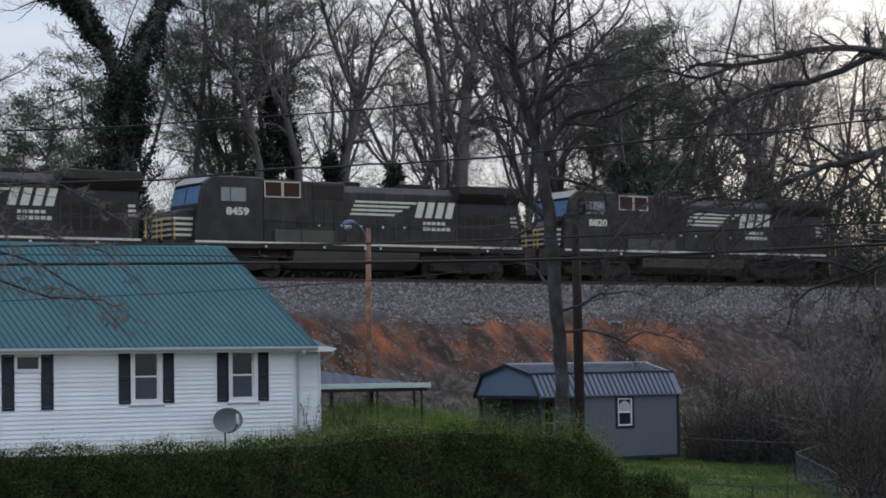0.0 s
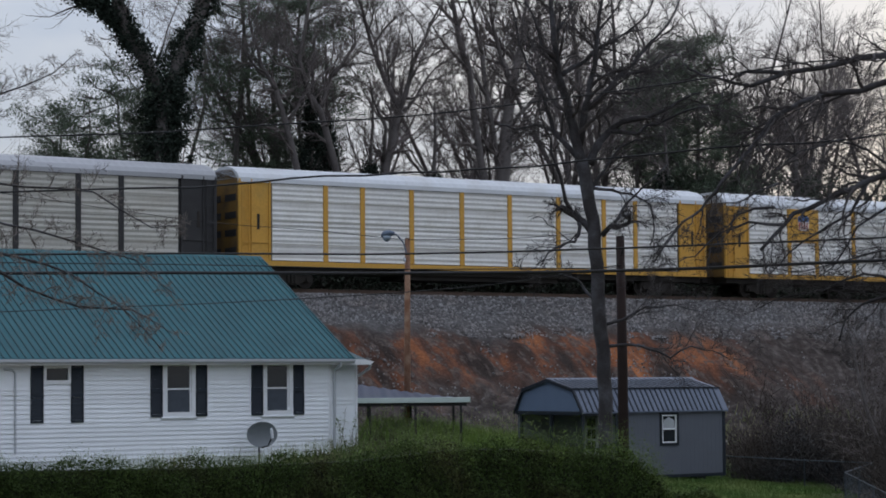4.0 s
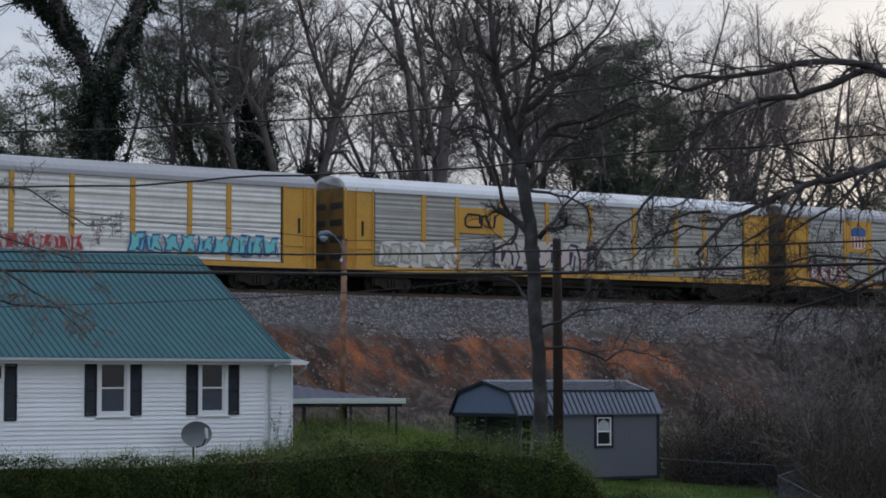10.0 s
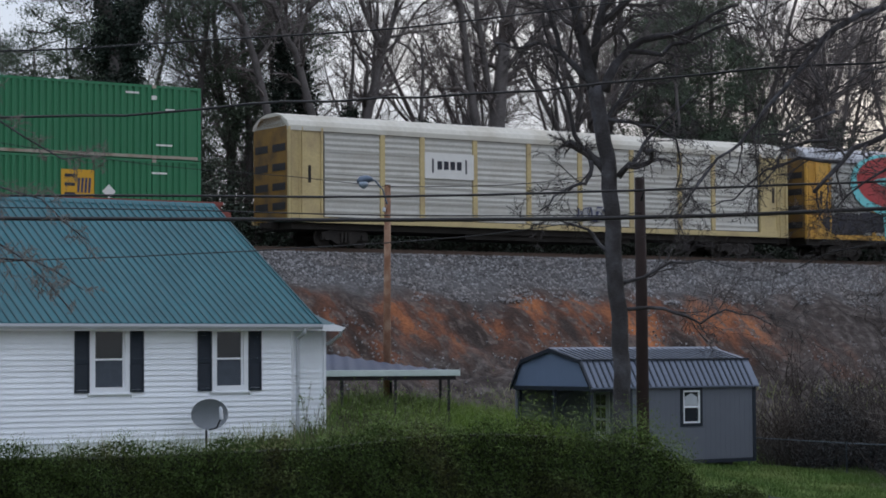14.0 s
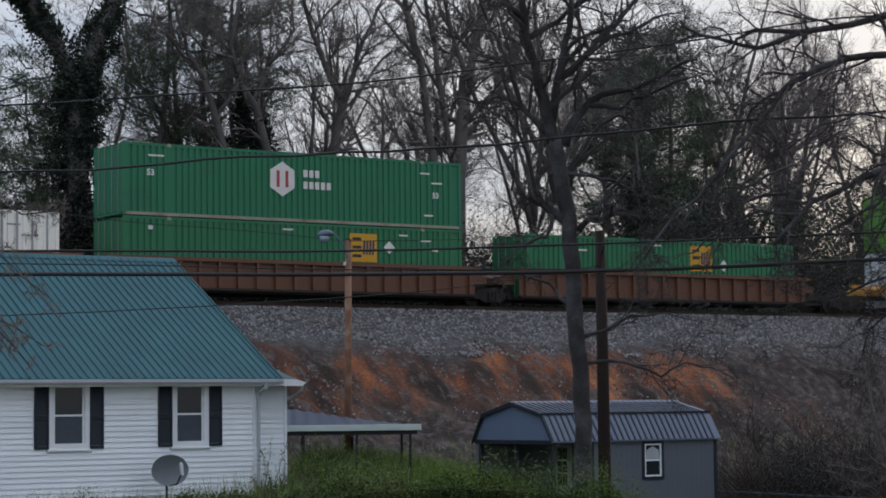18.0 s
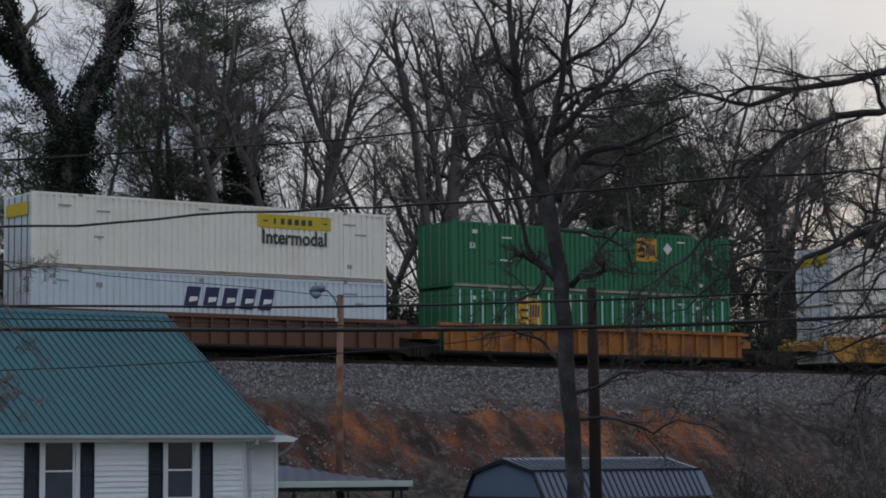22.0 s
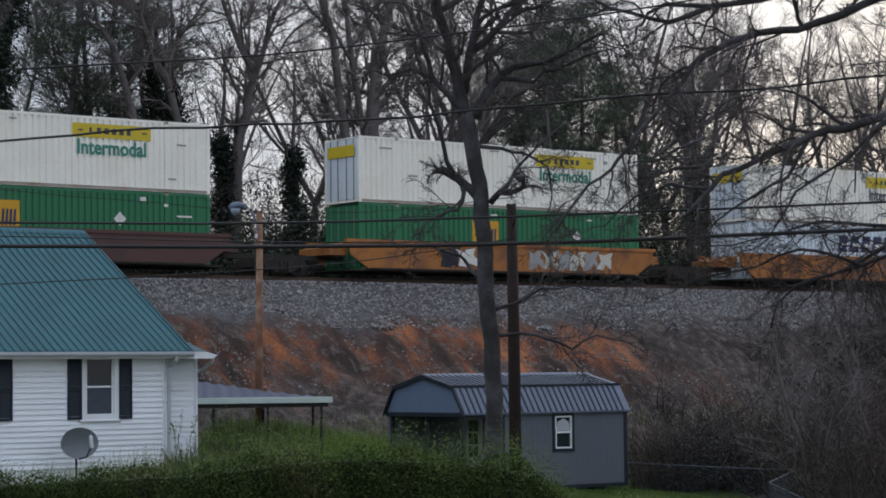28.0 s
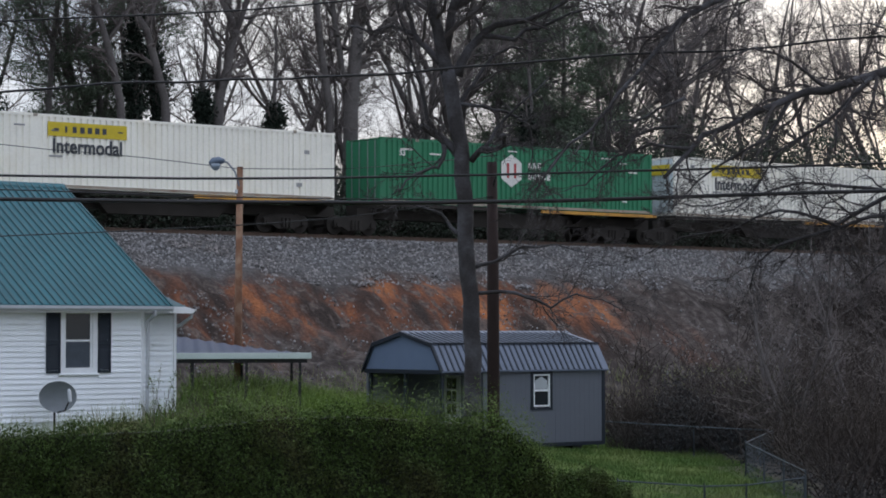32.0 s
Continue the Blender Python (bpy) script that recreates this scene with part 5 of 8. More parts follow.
def graffiti(x0, x1, z0, z1, fill, line, seed, letters=None, back=None):
    """Sprayed abstract angular shapes, each with an outline and a lighter fill; no lettering."""
    def make(o, X):
        rng = random.Random(seed)
        n = letters or max(2, int((x1 - x0) / (z1 - z0) / 0.8))
        if back:
            k = n + 1
            for i in range(k):
                m = Mesh()
                blob(m, rng, X(x0 + (x1 - x0) * (i + 0.5) / k), (z0 + z1) / 2, (x1 - x0) / k * 1.25, (z1 - z0) * 1.05, 0.016 - i * 0.0015)
                part("sprayed_ground", m, paint[back], o, "sprayed ground colour")
        w, zc = (x1 - x0) / n, (z0 + z1) / 2
        for i in range(n):
            x, h = X(x0 + w * (i + 0.5)), (z1 - z0) * rng.uniform(0.75, 1.0)
            pts = scrawl(rng, x, zc, w * 0.98, h)
            y = -0.004 - (i % 2) * 0.002
            p = part("sprayed_outline", Mesh().prism(pts, y - 0.006, y, "y"), paint[line], o, "sprayed outline")
            cx, cz = sum(a for a, _ in pts) / len(pts), sum(b for _, b in pts) / len(pts)
            inner = [(cx + (a - cx) * 0.76, cz + (b - cz) * 0.78) for a, b in pts]
            part("sprayed_fill", Mesh().prism(inner, y - 0.014, y - 0.008, "y"), paint[fill], p)
            if rng.random() < 0.7:
                a = x + rng.uniform(-0.25, 0.25) * w
                part("sprayed_stroke", Mesh().prism([(a, zc - h * 0.28), (a + w * 0.1, zc - h * 0.28), (a + w * rng.uniform(0.1, 0.3), zc + h * 0.2), (a + w * 0.02, zc + h * 0.2)], y - 0.02, y - 0.016, "y"), paint[line], p)
    return make


def ribbon(pts, width, y):
    """A sprayed band along a smoothed course of (x, z): quads in order, each with the height of its middle."""
    P = [Vector(p) for p in pts]
    fine = []
    for i in range(len(P) - 1):
        a, b, c, d = P[max(i - 1, 0)], P[i], P[i + 1], P[min(i + 2, len(P) - 1)]
        for k in range(5):
            t = k / 5
            fine.append(0.5 * (2 * b + (c - a) * t + (2 * a - 5 * b + 4 * c - d) * t * t + (3 * b - a - 3 * c + d) * t ** 3))
    fine.append(P[-1])
    edge = []
    for i, p in enumerate(fine):
        d = (fine[min(i + 1, len(fine) - 1)] - fine[max(i - 1, 0)]).normalized()
        w = width * (0.8 if i in (0, len(fine) - 1) else 1.0)
        edge.append((p + Vector((-d.y, d.x)) * w, p - Vector((-d.y, d.x)) * w))
    quads = []
    for (a, b), (c, d) in zip(edge, edge[1:]):
        quads.append(((a.y + b.y + c.y + d.y) / 4, [(q.x, y, q.y) for q in (a, c, d, b)]))
    return quads


def mural(o, X):
    """Five big red letters that darken downwards, with turquoise rims, over a black and cream ground."""
    rng = random.Random(3)
    for i in range(10):
        m = Mesh()
        blob(m, rng, X(2.6 + i * 2.2), 1.75 + 0.08 * (i % 2), 3.0, 1.05, 0.018 - i * 0.002)
        part("sprayed_shadow", m, paint["black"], o, "black sprayed shadow")
    for i in range(9):
        m = Mesh()
        blob(m, rng, X(9.6 + i * 1.55), 2.75 + rng.uniform(-0.3, 0.35), 1.3, 1.0, -0.001 - i * 0.002)
        part("sprayed_cream", m, paint["cream"] if i % 3 else paint["mint"], o, "pale sprayed patch")
    letters = ([(7.0, 4.1), (6.2, 4.6), (4.6, 4.5), (3.8, 4.0), (4.3, 3.4), (5.9, 2.95), (6.8, 2.45), (6.5, 1.9), (5.3, 1.7)],
               [(8.1, 4.55), (8.4, 3.4), (8.5, 2.2), (8.9, 1.75), (10.2, 1.95)],
               [(10.9, 4.15), (11.8, 4.3), (11.9, 3.0), (12.3, 2.1), (13.2, 1.9), (13.9, 2.6), (14.0, 4.2), (14.6, 4.4)],
               [(14.9, 4.1), (16.8, 4.4), (18.8, 4.3)], [(16.9, 4.3), (17.2, 3.0), (17.0, 1.75)],
               [(22.9, 4.2), (22.0, 4.5), (20.6, 4.4), (20.0, 3.9), (20.8, 3.3), (22.3, 2.9), (23.1, 2.3), (22.4, 1.75), (20.6, 1.65)])
    for k, st in enumerate(letters):
        y = -0.02 - 0.003 * k
        pts = [(X(a), b) for a, b in st]
        rim = Mesh()
        for _, quad in ribbon([(a - 0.16, b - 0.12) for a, b in pts], 0.74, y):
            rim.quad(*quad)
        p = part("sprayed_rim", rim, paint["teal"], o, "turquoise sprayed rim")
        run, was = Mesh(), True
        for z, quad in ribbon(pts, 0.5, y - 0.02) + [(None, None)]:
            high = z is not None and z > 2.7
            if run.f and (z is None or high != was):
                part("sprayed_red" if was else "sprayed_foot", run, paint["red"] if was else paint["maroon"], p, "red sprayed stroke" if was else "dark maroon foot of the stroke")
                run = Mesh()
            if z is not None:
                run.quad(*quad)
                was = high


# ---- containers and well cars ----


def container(u, z, mat, label, marks=(), length=16.15, end=None, ribs=True, rib_mat=None):
    """A 53-foot box: corrugated sides and ends, frame rails, castings. x runs from the rear end."""
    o = rolling("shipping_container", u, label, "container", "containers of the train")
    Lc, H, W = length, 2.865, 2.59

    def frame_():
        m = Mesh()
        for y in (0, W - 0.1):
            m.box(-Lc, 0, y, y + 0.1, 0.0, 0.16).box(-Lc, 0, y, y + 0.1, H - 0.1, H)
        for x in (-Lc, -0.14, -Lc + 1.95, -2.1):
            for y in (-0.004, W - 0.09):
                m.box(x, x + 0.14, y, y + 0.094, 0.0, H)
        m.box(-Lc, 0, 0.05, W - 0.05, 0.02, 0.14)
        return m.data("frame", mat)

    def side():
        m = Mesh()
        poly = []
        x, i = -Lc + 0.14, 0
        while x < -0.42:
            poly += [(x, 0.004), (x + 0.13, 0.004), (x + 0.165, 0.07), (x + 0.24, 0.07)]
            x += 0.28
        poly += [(-0.14, 0.05), (-0.14, 0.1), (-Lc + 0.14, 0.1)]
        m.prism([(a, b) for a, b in poly], 0.16, H - 0.1, "z")
        return m.data("side", mat)

    def fresh(key, make, m):
        me = shared(key, make).copy()
        me.materials.clear()
        me.materials.append(m)
        return me
    part("frame", fresh("cframe%.1f" % Lc, frame_, mat), mat, o)
    s = part("side", fresh("cside%.1f" % Lc, side, mat), mat, o, "corrugated side")
    part("back_side", Mesh().box(-Lc + 0.14, -0.14, W - 0.06, W - 0.03, 0.16, H - 0.1), mat, o)
    part("roof", Mesh().box(-Lc + 0.1, -0.1, 0.1, W - 0.1, H - 0.05, H - 0.012), mat, o)

    def end_():
        return Mesh().box(-Lc + 0.0, -Lc + 0.04, 0.1, 1.28, 0.16, H - 0.1).data("door", mat)
    for k in range(2):
        # Doors of white boxes are coloured blue for the skylight on that end.
        d = part("door", fresh("cend%.1f" % Lc, end_, end or (pale_box if mat is white_box else mat)), mat, o, "rear door")
        d.location = (0, k * 1.2, 0)
        for y in (0.35, 0.9):
            part("lock_rod", shared("rod", lambda: Mesh().cyl((-0.03, 0, 0.1), (-0.03, 0, H - 0.1), 0.022, 6).data("lock_rod", rod_mat)), rod_mat, d).location = (-Lc, y, 0)
    for x in (-Lc + 1.95, -2.1):
        for z0 in (0.0, H - 0.12):
            part("corner_casting", shared("casting", lambda: Mesh().box(0.0, 0.17, -0.012, 0.1, 0.0, 0.13).data("corner_casting", grime_shade_mat)), grime_shade_mat, o, "rust-stained lifting casting").location = (x - 0.015, 0, z0)
    part("bottom_rail", shared("brail%.1f" % Lc, lambda: Mesh().box(-Lc + 0.15, -0.15, -0.007, 0.0, 0.02, 0.13).data("bottom_rail", grime_shade_mat)), grime_shade_mat, o, "grimy bottom rail, darkened for the shading at the seam")
    part("front_end", Mesh().box(-0.05, -0.01, 0.1, W - 0.1, 0.16, H - 0.1), mat, o)
    if rib_mat:
        rb = shared(("post", rib_mat.name), lambda: Mesh().box(-0.04, 0.04, -0.015, 0.02, 0.18, H - 0.1).data("side_post", rib_mat))
        for i in range(26):
            part("side_post", rb, rib_mat, s).location = (-Lc + 0.4 + i * 0.61, 0, 0)
    for f in marks:
        f(o, lambda q: -Lc + q)
    o["seat"] = z
    return o


def banner(at=11.65, colour="signal", ink="slate", word=True):
    """A yellow name bar, its lettering as bars, and the word under it."""
    def make(o, X):
        p = part("name_bar", Mesh().box(X(at - 1.75), X(at + 1.75), -0.012, -0.004, 2.02, 2.58), paint[colour], o, "yellow name bar")
        for i, w in enumerate((0.1, 0.18, 0.2, 0.2, 0.2, 0.18)):
            x = X(at - 1.0 + i * 0.33)
            part("lettering_bar", Mesh().box(x, x + w, -0.018, -0.0125, 2.18, 2.42), paint["slate"], p)
        for k in (-1.5, 1.35):
            part("name_bar_rule", Mesh().box(X(at + k), X(at + k + 0.22), -0.018, -0.0125, 2.27, 2.33), paint["slate"], p)
        part("door_panel", Mesh().box(X(0) - 0.062, X(0) - 0.055, 0.25, 2.3, 2.0, 2.5), paint[colour], o, "yellow panel on the rear doors")
        if word:
            writing("Intermodal", 0.8, 0.004, paint[ink], "word", o, pose(X(at), -0.012, 1.62), 0.88, 0, 0.022)
    return make


def small_marks(seed, ink="white", dense=1):
    """Small stencilled data too small to read: short bars."""
    def make(o, X):
        rng = random.Random(seed)
        for x, z in ((1.1, 2.35), (2.6, 1.2), (2.7, 2.2), (7.2, 2.55), (12.9, 2.5), (14.0, 2.3), (14.6, 1.9), (14.2, 0.5)):
            if rng.random() < 0.75:
                w = rng.uniform(0.15, 0.7)
                part("data_bar", Mesh().box(X(x), X(x + w), -0.012, -0.004, z, z + (0.07 if w > 0.3 else 0.16)), paint[ink], o)
    return make


def number53(x, z, ink):
    def make(o, X):
        writing("53", 0.34, 0.003, paint[ink], "number", o, pose(X(x), -0.01, z), 1.0, 0, 0.012)
    return make


def square_mark(at, zc, size=1.35, ink="navy"):
    """A plain amber square with dark strokes."""
    def make(o, X):
        p = part("square_mark", Mesh().box(X(at - size / 2), X(at + size / 2), -0.012, -0.004, zc - size * 0.44, zc + size * 0.44), paint["amber"], o, "amber square mark")
        x, h = X(at - size * 0.4), size * 0.3
        for z in (-1, -0.1, 0.75):
            part("stroke", Mesh().box(x, x + 0.32 * size, -0.018, -0.0125, zc + z * h, zc + z * h + 0.09 * size), paint["black"], p)
        for i in range(4):
            a = X(at - size * 0.02 + i * size * 0.11)
            m = Mesh().prism([(a, zc - h * 0.7), (a + 0.07 * size, zc - h * 0.7), (a + 0.1 * size, zc + h * 0.7), (a + 0.03 * size, zc + h * 0.7)], -0.018, -0.0125, "y")
            part("stroke", m, paint[ink], p)
    return make


def diamond(at, zc, r=0.28):
    def make(o, X):
        part("diamond", Mesh().prism([(X(at) - r, zc), (X(at), zc - r), (X(at) + r, zc), (X(at), zc + r)], -0.012, -0.004, "y"), paint["white"], o, "white diamond")
    return make


def hexagon(at, zc, r=0.72):
    """A white six-sided badge with red strokes, and two bars of lettering beside it."""
    def make(o, X):
        p = part("badge", Mesh().prism([(X(at) + r * 0.92 * math.sin(i * math.pi / 3), zc + r * math.cos(i * math.pi / 3)) for i in range(6)], -0.012, -0.004, "y"), paint["white"], o, "white six-sided badge")
        for k in (-0.28, 0.14):
            part("badge_stroke", Mesh().box(X(at + k), X(at + k + 0.14), -0.018, -0.0125, zc - 0.34, zc + 0.34), paint["red"], p)
        for z, w in ((0.12, 0.85), (-0.36, 1.4)):
            for i in range(int(w / 0.27)):
                part("lettering_bar", Mesh().box(X(at + 1.0 + i * 0.28), X(at + 1.2 + i * 0.28), -0.012, -0.004, zc + z, zc + z + 0.3), paint["white"], o)
    return make


def slanted_name(at=9.0, zc=1.2, ink="navy"):
    """A slanted dark name, as five plain slanted shapes with a rule under them."""
    def make(o, X):
        for i in range(5):
            x = X(at - 2.1 + i * 0.85)
            m = Mesh().prism([(x, zc - 0.42), (x + 0.62, zc - 0.42), (x + 0.8, zc + 0.42), (x + 0.18, zc + 0.42)], -0.012, -0.004, "y")
            p = part("name_shape", m, paint[ink], o, "dark slanted name shape")
            part("name_gap", Mesh().prism([(x + 0.24, zc - 0.2), (x + 0.62, zc - 0.14), (x + 0.66, zc + 0.02), (x + 0.3, zc + 0.02)], -0.016, -0.0125, "y"), white_box, p)
    return make


def well_car(u, colour, spacing, style, label, tags=()):
    """A container well: deep side sills, sloped ends, platforms and bogies. The box it carries starts at u."""
    o = rolling("well_car", u, label, "railway car", "well cars of the train")
    m_ = well_mats[colour]
    Lc, f, r = 16.15, 1.1, spacing - 16.15 - 1.1
    a, b = -Lc - 0.55, 0.55
    for y0, y1 in ((-0.22, -0.12), (2.72, 2.82)):
        if style == "ribbed":
            s = part("side_sill", Mesh().box(a, b, y0 + 0.07, y1, 0.42, 1.5), m_, o, "ribbed side wall")
            part("top_chord", Mesh().box(a - 0.3, b + 0.3, y0 - 0.1, y1 + 0.04, 1.5, 1.66), m_, o)
            part("bottom_chord", Mesh().box(a, b, y0 - 0.05, y1 + 0.03, 0.36, 0.46), loco_dark, o)
            if y0 < 0:
                rib = shared(("wrib", colour), lambda: Mesh().box(-0.055, 0.055, -0.3, -0.14, 0.46, 1.5).data("rib", m_))
                n = 20
                for i in range(n):
                    part("rib", rib, m_, s).location = (a + 0.3 + (b - a - 0.6) * i / (n - 1), 0, 0)
        else:
            part("side_sill", Mesh().prism([(a + 0.9, 0.36), (b - 0.9, 0.36), (b + 0.05, 0.95), (b + 0.25, 1.55), (a - 0.25, 1.55), (a - 0.05, 0.95)], y0, y1, "y"), m_, o, "smooth side sill with sloped ends", bevel=0.02)
            part("top_chord", Mesh().box(a - 0.3, b + 0.3, y0 - 0.05, y1 + 0.03, 1.5, 1.64), m_, o)
            part("bottom_chord", Mesh().box(a + 1.0, b - 1.0, y0 - 0.04, y1 + 0.02, 0.34, 0.42), loco_dark, o)
    part("floor", Mesh().box(a, b, -0.1, 2.7, 0.28, 0.36), loco_dark, o)
    for x0, x1 in ((b, b + 0.9), (a - 0.9, a)):
        part("end_platform", Mesh().prism([(x0, 0.95), (x1, 0.95), (x1, 1.25), (x0, 1.5)] if x0 > 0 else [(x0, 0.95), (x1, 0.95), (x1, 1.5), (x0, 1.25)], 0.2, 2.5, "y"), m_, o)
    gap = spacing - Lc
    truck(o, -Lc - gap / 2 + 0.15)
    part("drawbar", Mesh().box(-Lc - gap, -Lc, 1.2, 1.5, 0.75, 0.95), loco_dark, o)
    for t_ in tags:
        t_(o, lambda q: -Lc + q)
    return o


def well_tag(x0, x1, fill, line, seed, z0=0.5, z1=1.45):
    def make(o, X):
        rng = random.Random(seed)
        n = max(2, int((x1 - x0) / 0.75))
        for i in range(n):
            y = -0.228 - (i % 2) * 0.003
            m = Mesh().prism(scrawl(rng, X(x0 + (x1 - x0) * (i + 0.5) / n), (z0 + z1) / 2, (x1 - x0) / n * 1.1, (z1 - z0) * rng.uniform(0.8, 1.0)), y - 0.006, y, "y")
            part("sprayed_shape", m, paint[fill if i % 2 else line], o, "sprayed shape")
    return make


def spine_car(u, spacing):
    o = rolling("spine_car", u, "dark rusty spine car with a central beam", "railway car", "spine cars of the train")
    Lc = 16.15
    part("spine", Mesh().box(-Lc - 0.6, 0.6, 0.9, 1.7, 0.75, 1.2), loco_dark, o, "central beam")
    for x in (-Lc + 0.3, -Lc + 4.2, -4.2, -0.3):
        part("cross_arm", Mesh().box(x - 0.25, x + 0.25, -0.05, 2.65, 1.2, 1.42), loco_dark, o, bevel=0.02)
        part("gusset", Mesh().prism([(0.0, 1.2), (0.9, 0.85), (0.9, 1.2)], x - 0.05, x + 0.05), loco_dark, o)
    part("side_rail", Mesh().box(-Lc, -Lc + 7.0, -0.12, -0.02, 1.26, 1.4), loco_dark, o)
    part("side_rail", Mesh().box(-7.0, 0.2, -0.12, -0.02, 1.26, 1.4), well_mats["yellow"], o)
    part("centre_box", Mesh().prism([(-Lc / 2 - 2.6, 0.55), (-Lc / 2 + 2.6, 0.55), (-Lc / 2 + 3.2, 1.2), (-Lc / 2 - 3.2, 1.2)], 0.5, 0.9, "y"), loco_dark, o)
    truck(o, -Lc - (spacing - Lc) / 2 + 0.2)
    truck(o, -2.2)
    return o


def build_train():
    for u, n in ((-14.35, "8820"), (6.8, "8459"), (27.95, "9787")):
        locomotive(u, n)
    y, b = rack_yellow, rack_black
    cars = [
        (49.09, 0, y, rack_roof, "bright silver autorack with yellow posts and a white roof", shield(0.85, 4.05), ()),
        (77.6, 0, y, rack_roof, "bright silver autorack with yellow posts and end doors", None, ()),
        (105.9, 2, b, rack_roof_grey, "grey autorack with dark posts and a pink spray tag", loop_mark(8.0, rack_black, paint["white"], 3.35), (graffiti(10.8, 16.5, 1.25, 2.35, "pink", "purple", 4),)),
        (134.6, 1, y, rack_roof, "dull silver autorack with yellow posts, white roof and spray tags", shield(0.85, 4.05), (graffiti(2.0, 6.6, 1.25, 2.3, "pink", "white", 8), graffiti(11.5, 15.6, 1.3, 2.1, "white", "grey", 9), graffiti(19, 23, 1.3, 2.1, "pink", "white", 10))),
        (163.2, 1, y, rack_roof_grey, "dull silver autorack with a large badge and spray tags", shield(1.25, 3.85), (graffiti(1.7, 4.6, 1.25, 2.3, "white", "red", 11, 4), graffiti(9.8, 18.8, 1.25, 2.3, "cream", "white", 12))),
        (191.8, 1, y, rack_roof, "grey-panelled autorack covered low down with pale spray tags", loop_mark(7.85, rack_yellow, paint["black"], 3.6), (graffiti(2.0, 6.4, 1.25, 2.45, "cream", "grey", 13, back="white"), graffiti(8.6, 15.2, 1.25, 2.75, "pink", "navy", 14, 5, back="cream"), graffiti(15.4, 21.6, 1.25, 2.4, "cream", "grey", 15), graffiti(21.8, 24.9, 1.25, 2.2, "pink", "white", 16))),
        (220.6, 0, y, rack_roof_grey, "silver autorack with a grey roof and blue and red tags", None, (graffiti(3.6, 7.8, 1.4, 2.35, "blue", "teal", 17), graffiti(10.2, 15.4, 1.3, 2.2, "red", "pink", 18), graffiti(17.5, 25.2, 1.4, 2.4, "teal", "blue", 19))),
        (249.5, 1, y, rack_roof_grey, "autorack with a huge red and turquoise spray mural", None, (mural,)),
        (277.9, 2, rack_faded, rack_roof_cream, "weathered silver autorack with a white plate and a cream roof", white_plate(7.85), (graffiti(14.6, 16.8, 1.4, 2.1, "grey", "navy", 21),)),
    ]
    for u, k, colour, roof, label, emblem, tags in cars:
        autorack(u, silver_mats[k], colour, roof, label, emblem, tags)
    W, G, D, LG = white_box, green_box, deep_green, light_green
    emp = lambda at, zc=1.75, s=1.35: square_mark(at, zc, s)
    jb = ("white corrugated container with a yellow name bar", W, lambda k: (banner(), small_marks(k, "grey")))
    # unit front, well colour, style, top box, lower box
    units = [
        (309.07, 23.6, "red", "smooth", ("dark green corrugated container with an amber square", G, (emp(5.2, 2.1), diamond(3.9, 2.0), small_marks(31), number53(1.2, 1.0, "white"))), ("dark green corrugated container under another", G, (emp(10.9, 1.75), diamond(12.2, 1.55), small_marks(32), number53(1.4, 1.6, "white")))),
        (332.64, 23.6, "yellow", "smooth", ("light green corrugated container", LG, (small_marks(33), )), ("pale ribbed container with an amber square", pale_box, (emp(4.3, 1.9, 1.2), small_marks(34, "grey")), "rib")),
        (356.29, 19.7, "rust", "ribbed", None, ("green container sunk in its well car", G, (emp(10.2, 2.05), diamond(11.6, 1.75), small_marks(35)))),
        (375.97, 18.9, "rust", "ribbed", ("deep green corrugated container with a white badge", D, (hexagon(7.2, 1.75), small_marks(36), number53(1.2, 1.7, "white"), number53(14.8, 1.4, "white"))), ("green container with an amber square", G, (emp(11.1, 1.95), diamond(12.4, 2.0), small_marks(37)))),
        (394.8, 23.4, "brown", "ribbed", None, ("white ribbed container sunk in its well car", W, (emp(4.0, 2.0, 1.2), small_marks(38, "grey")), "rib")),
        (418.29, 23.1, "yellow", "smooth", (jb[0], W, (banner(), small_marks(39, "grey"))), ("white ribbed container with an amber square", W, (emp(4.0, 2.05, 1.3), small_marks(40, "grey")), "rib")),
        (441.33, 19.6, "orange", "ribbed", ("green corrugated container with an amber square", G, (emp(11.0, 2.1, 1.25), diamond(12.3, 2.2), small_marks(41), number53(1.1, 1.8, "white"), number53(14.9, 1.9, "white"))), ("green container with pale side posts and an amber square", G, (emp(4.2, 1.95, 1.3), small_marks(42)), "rib")),
    ]
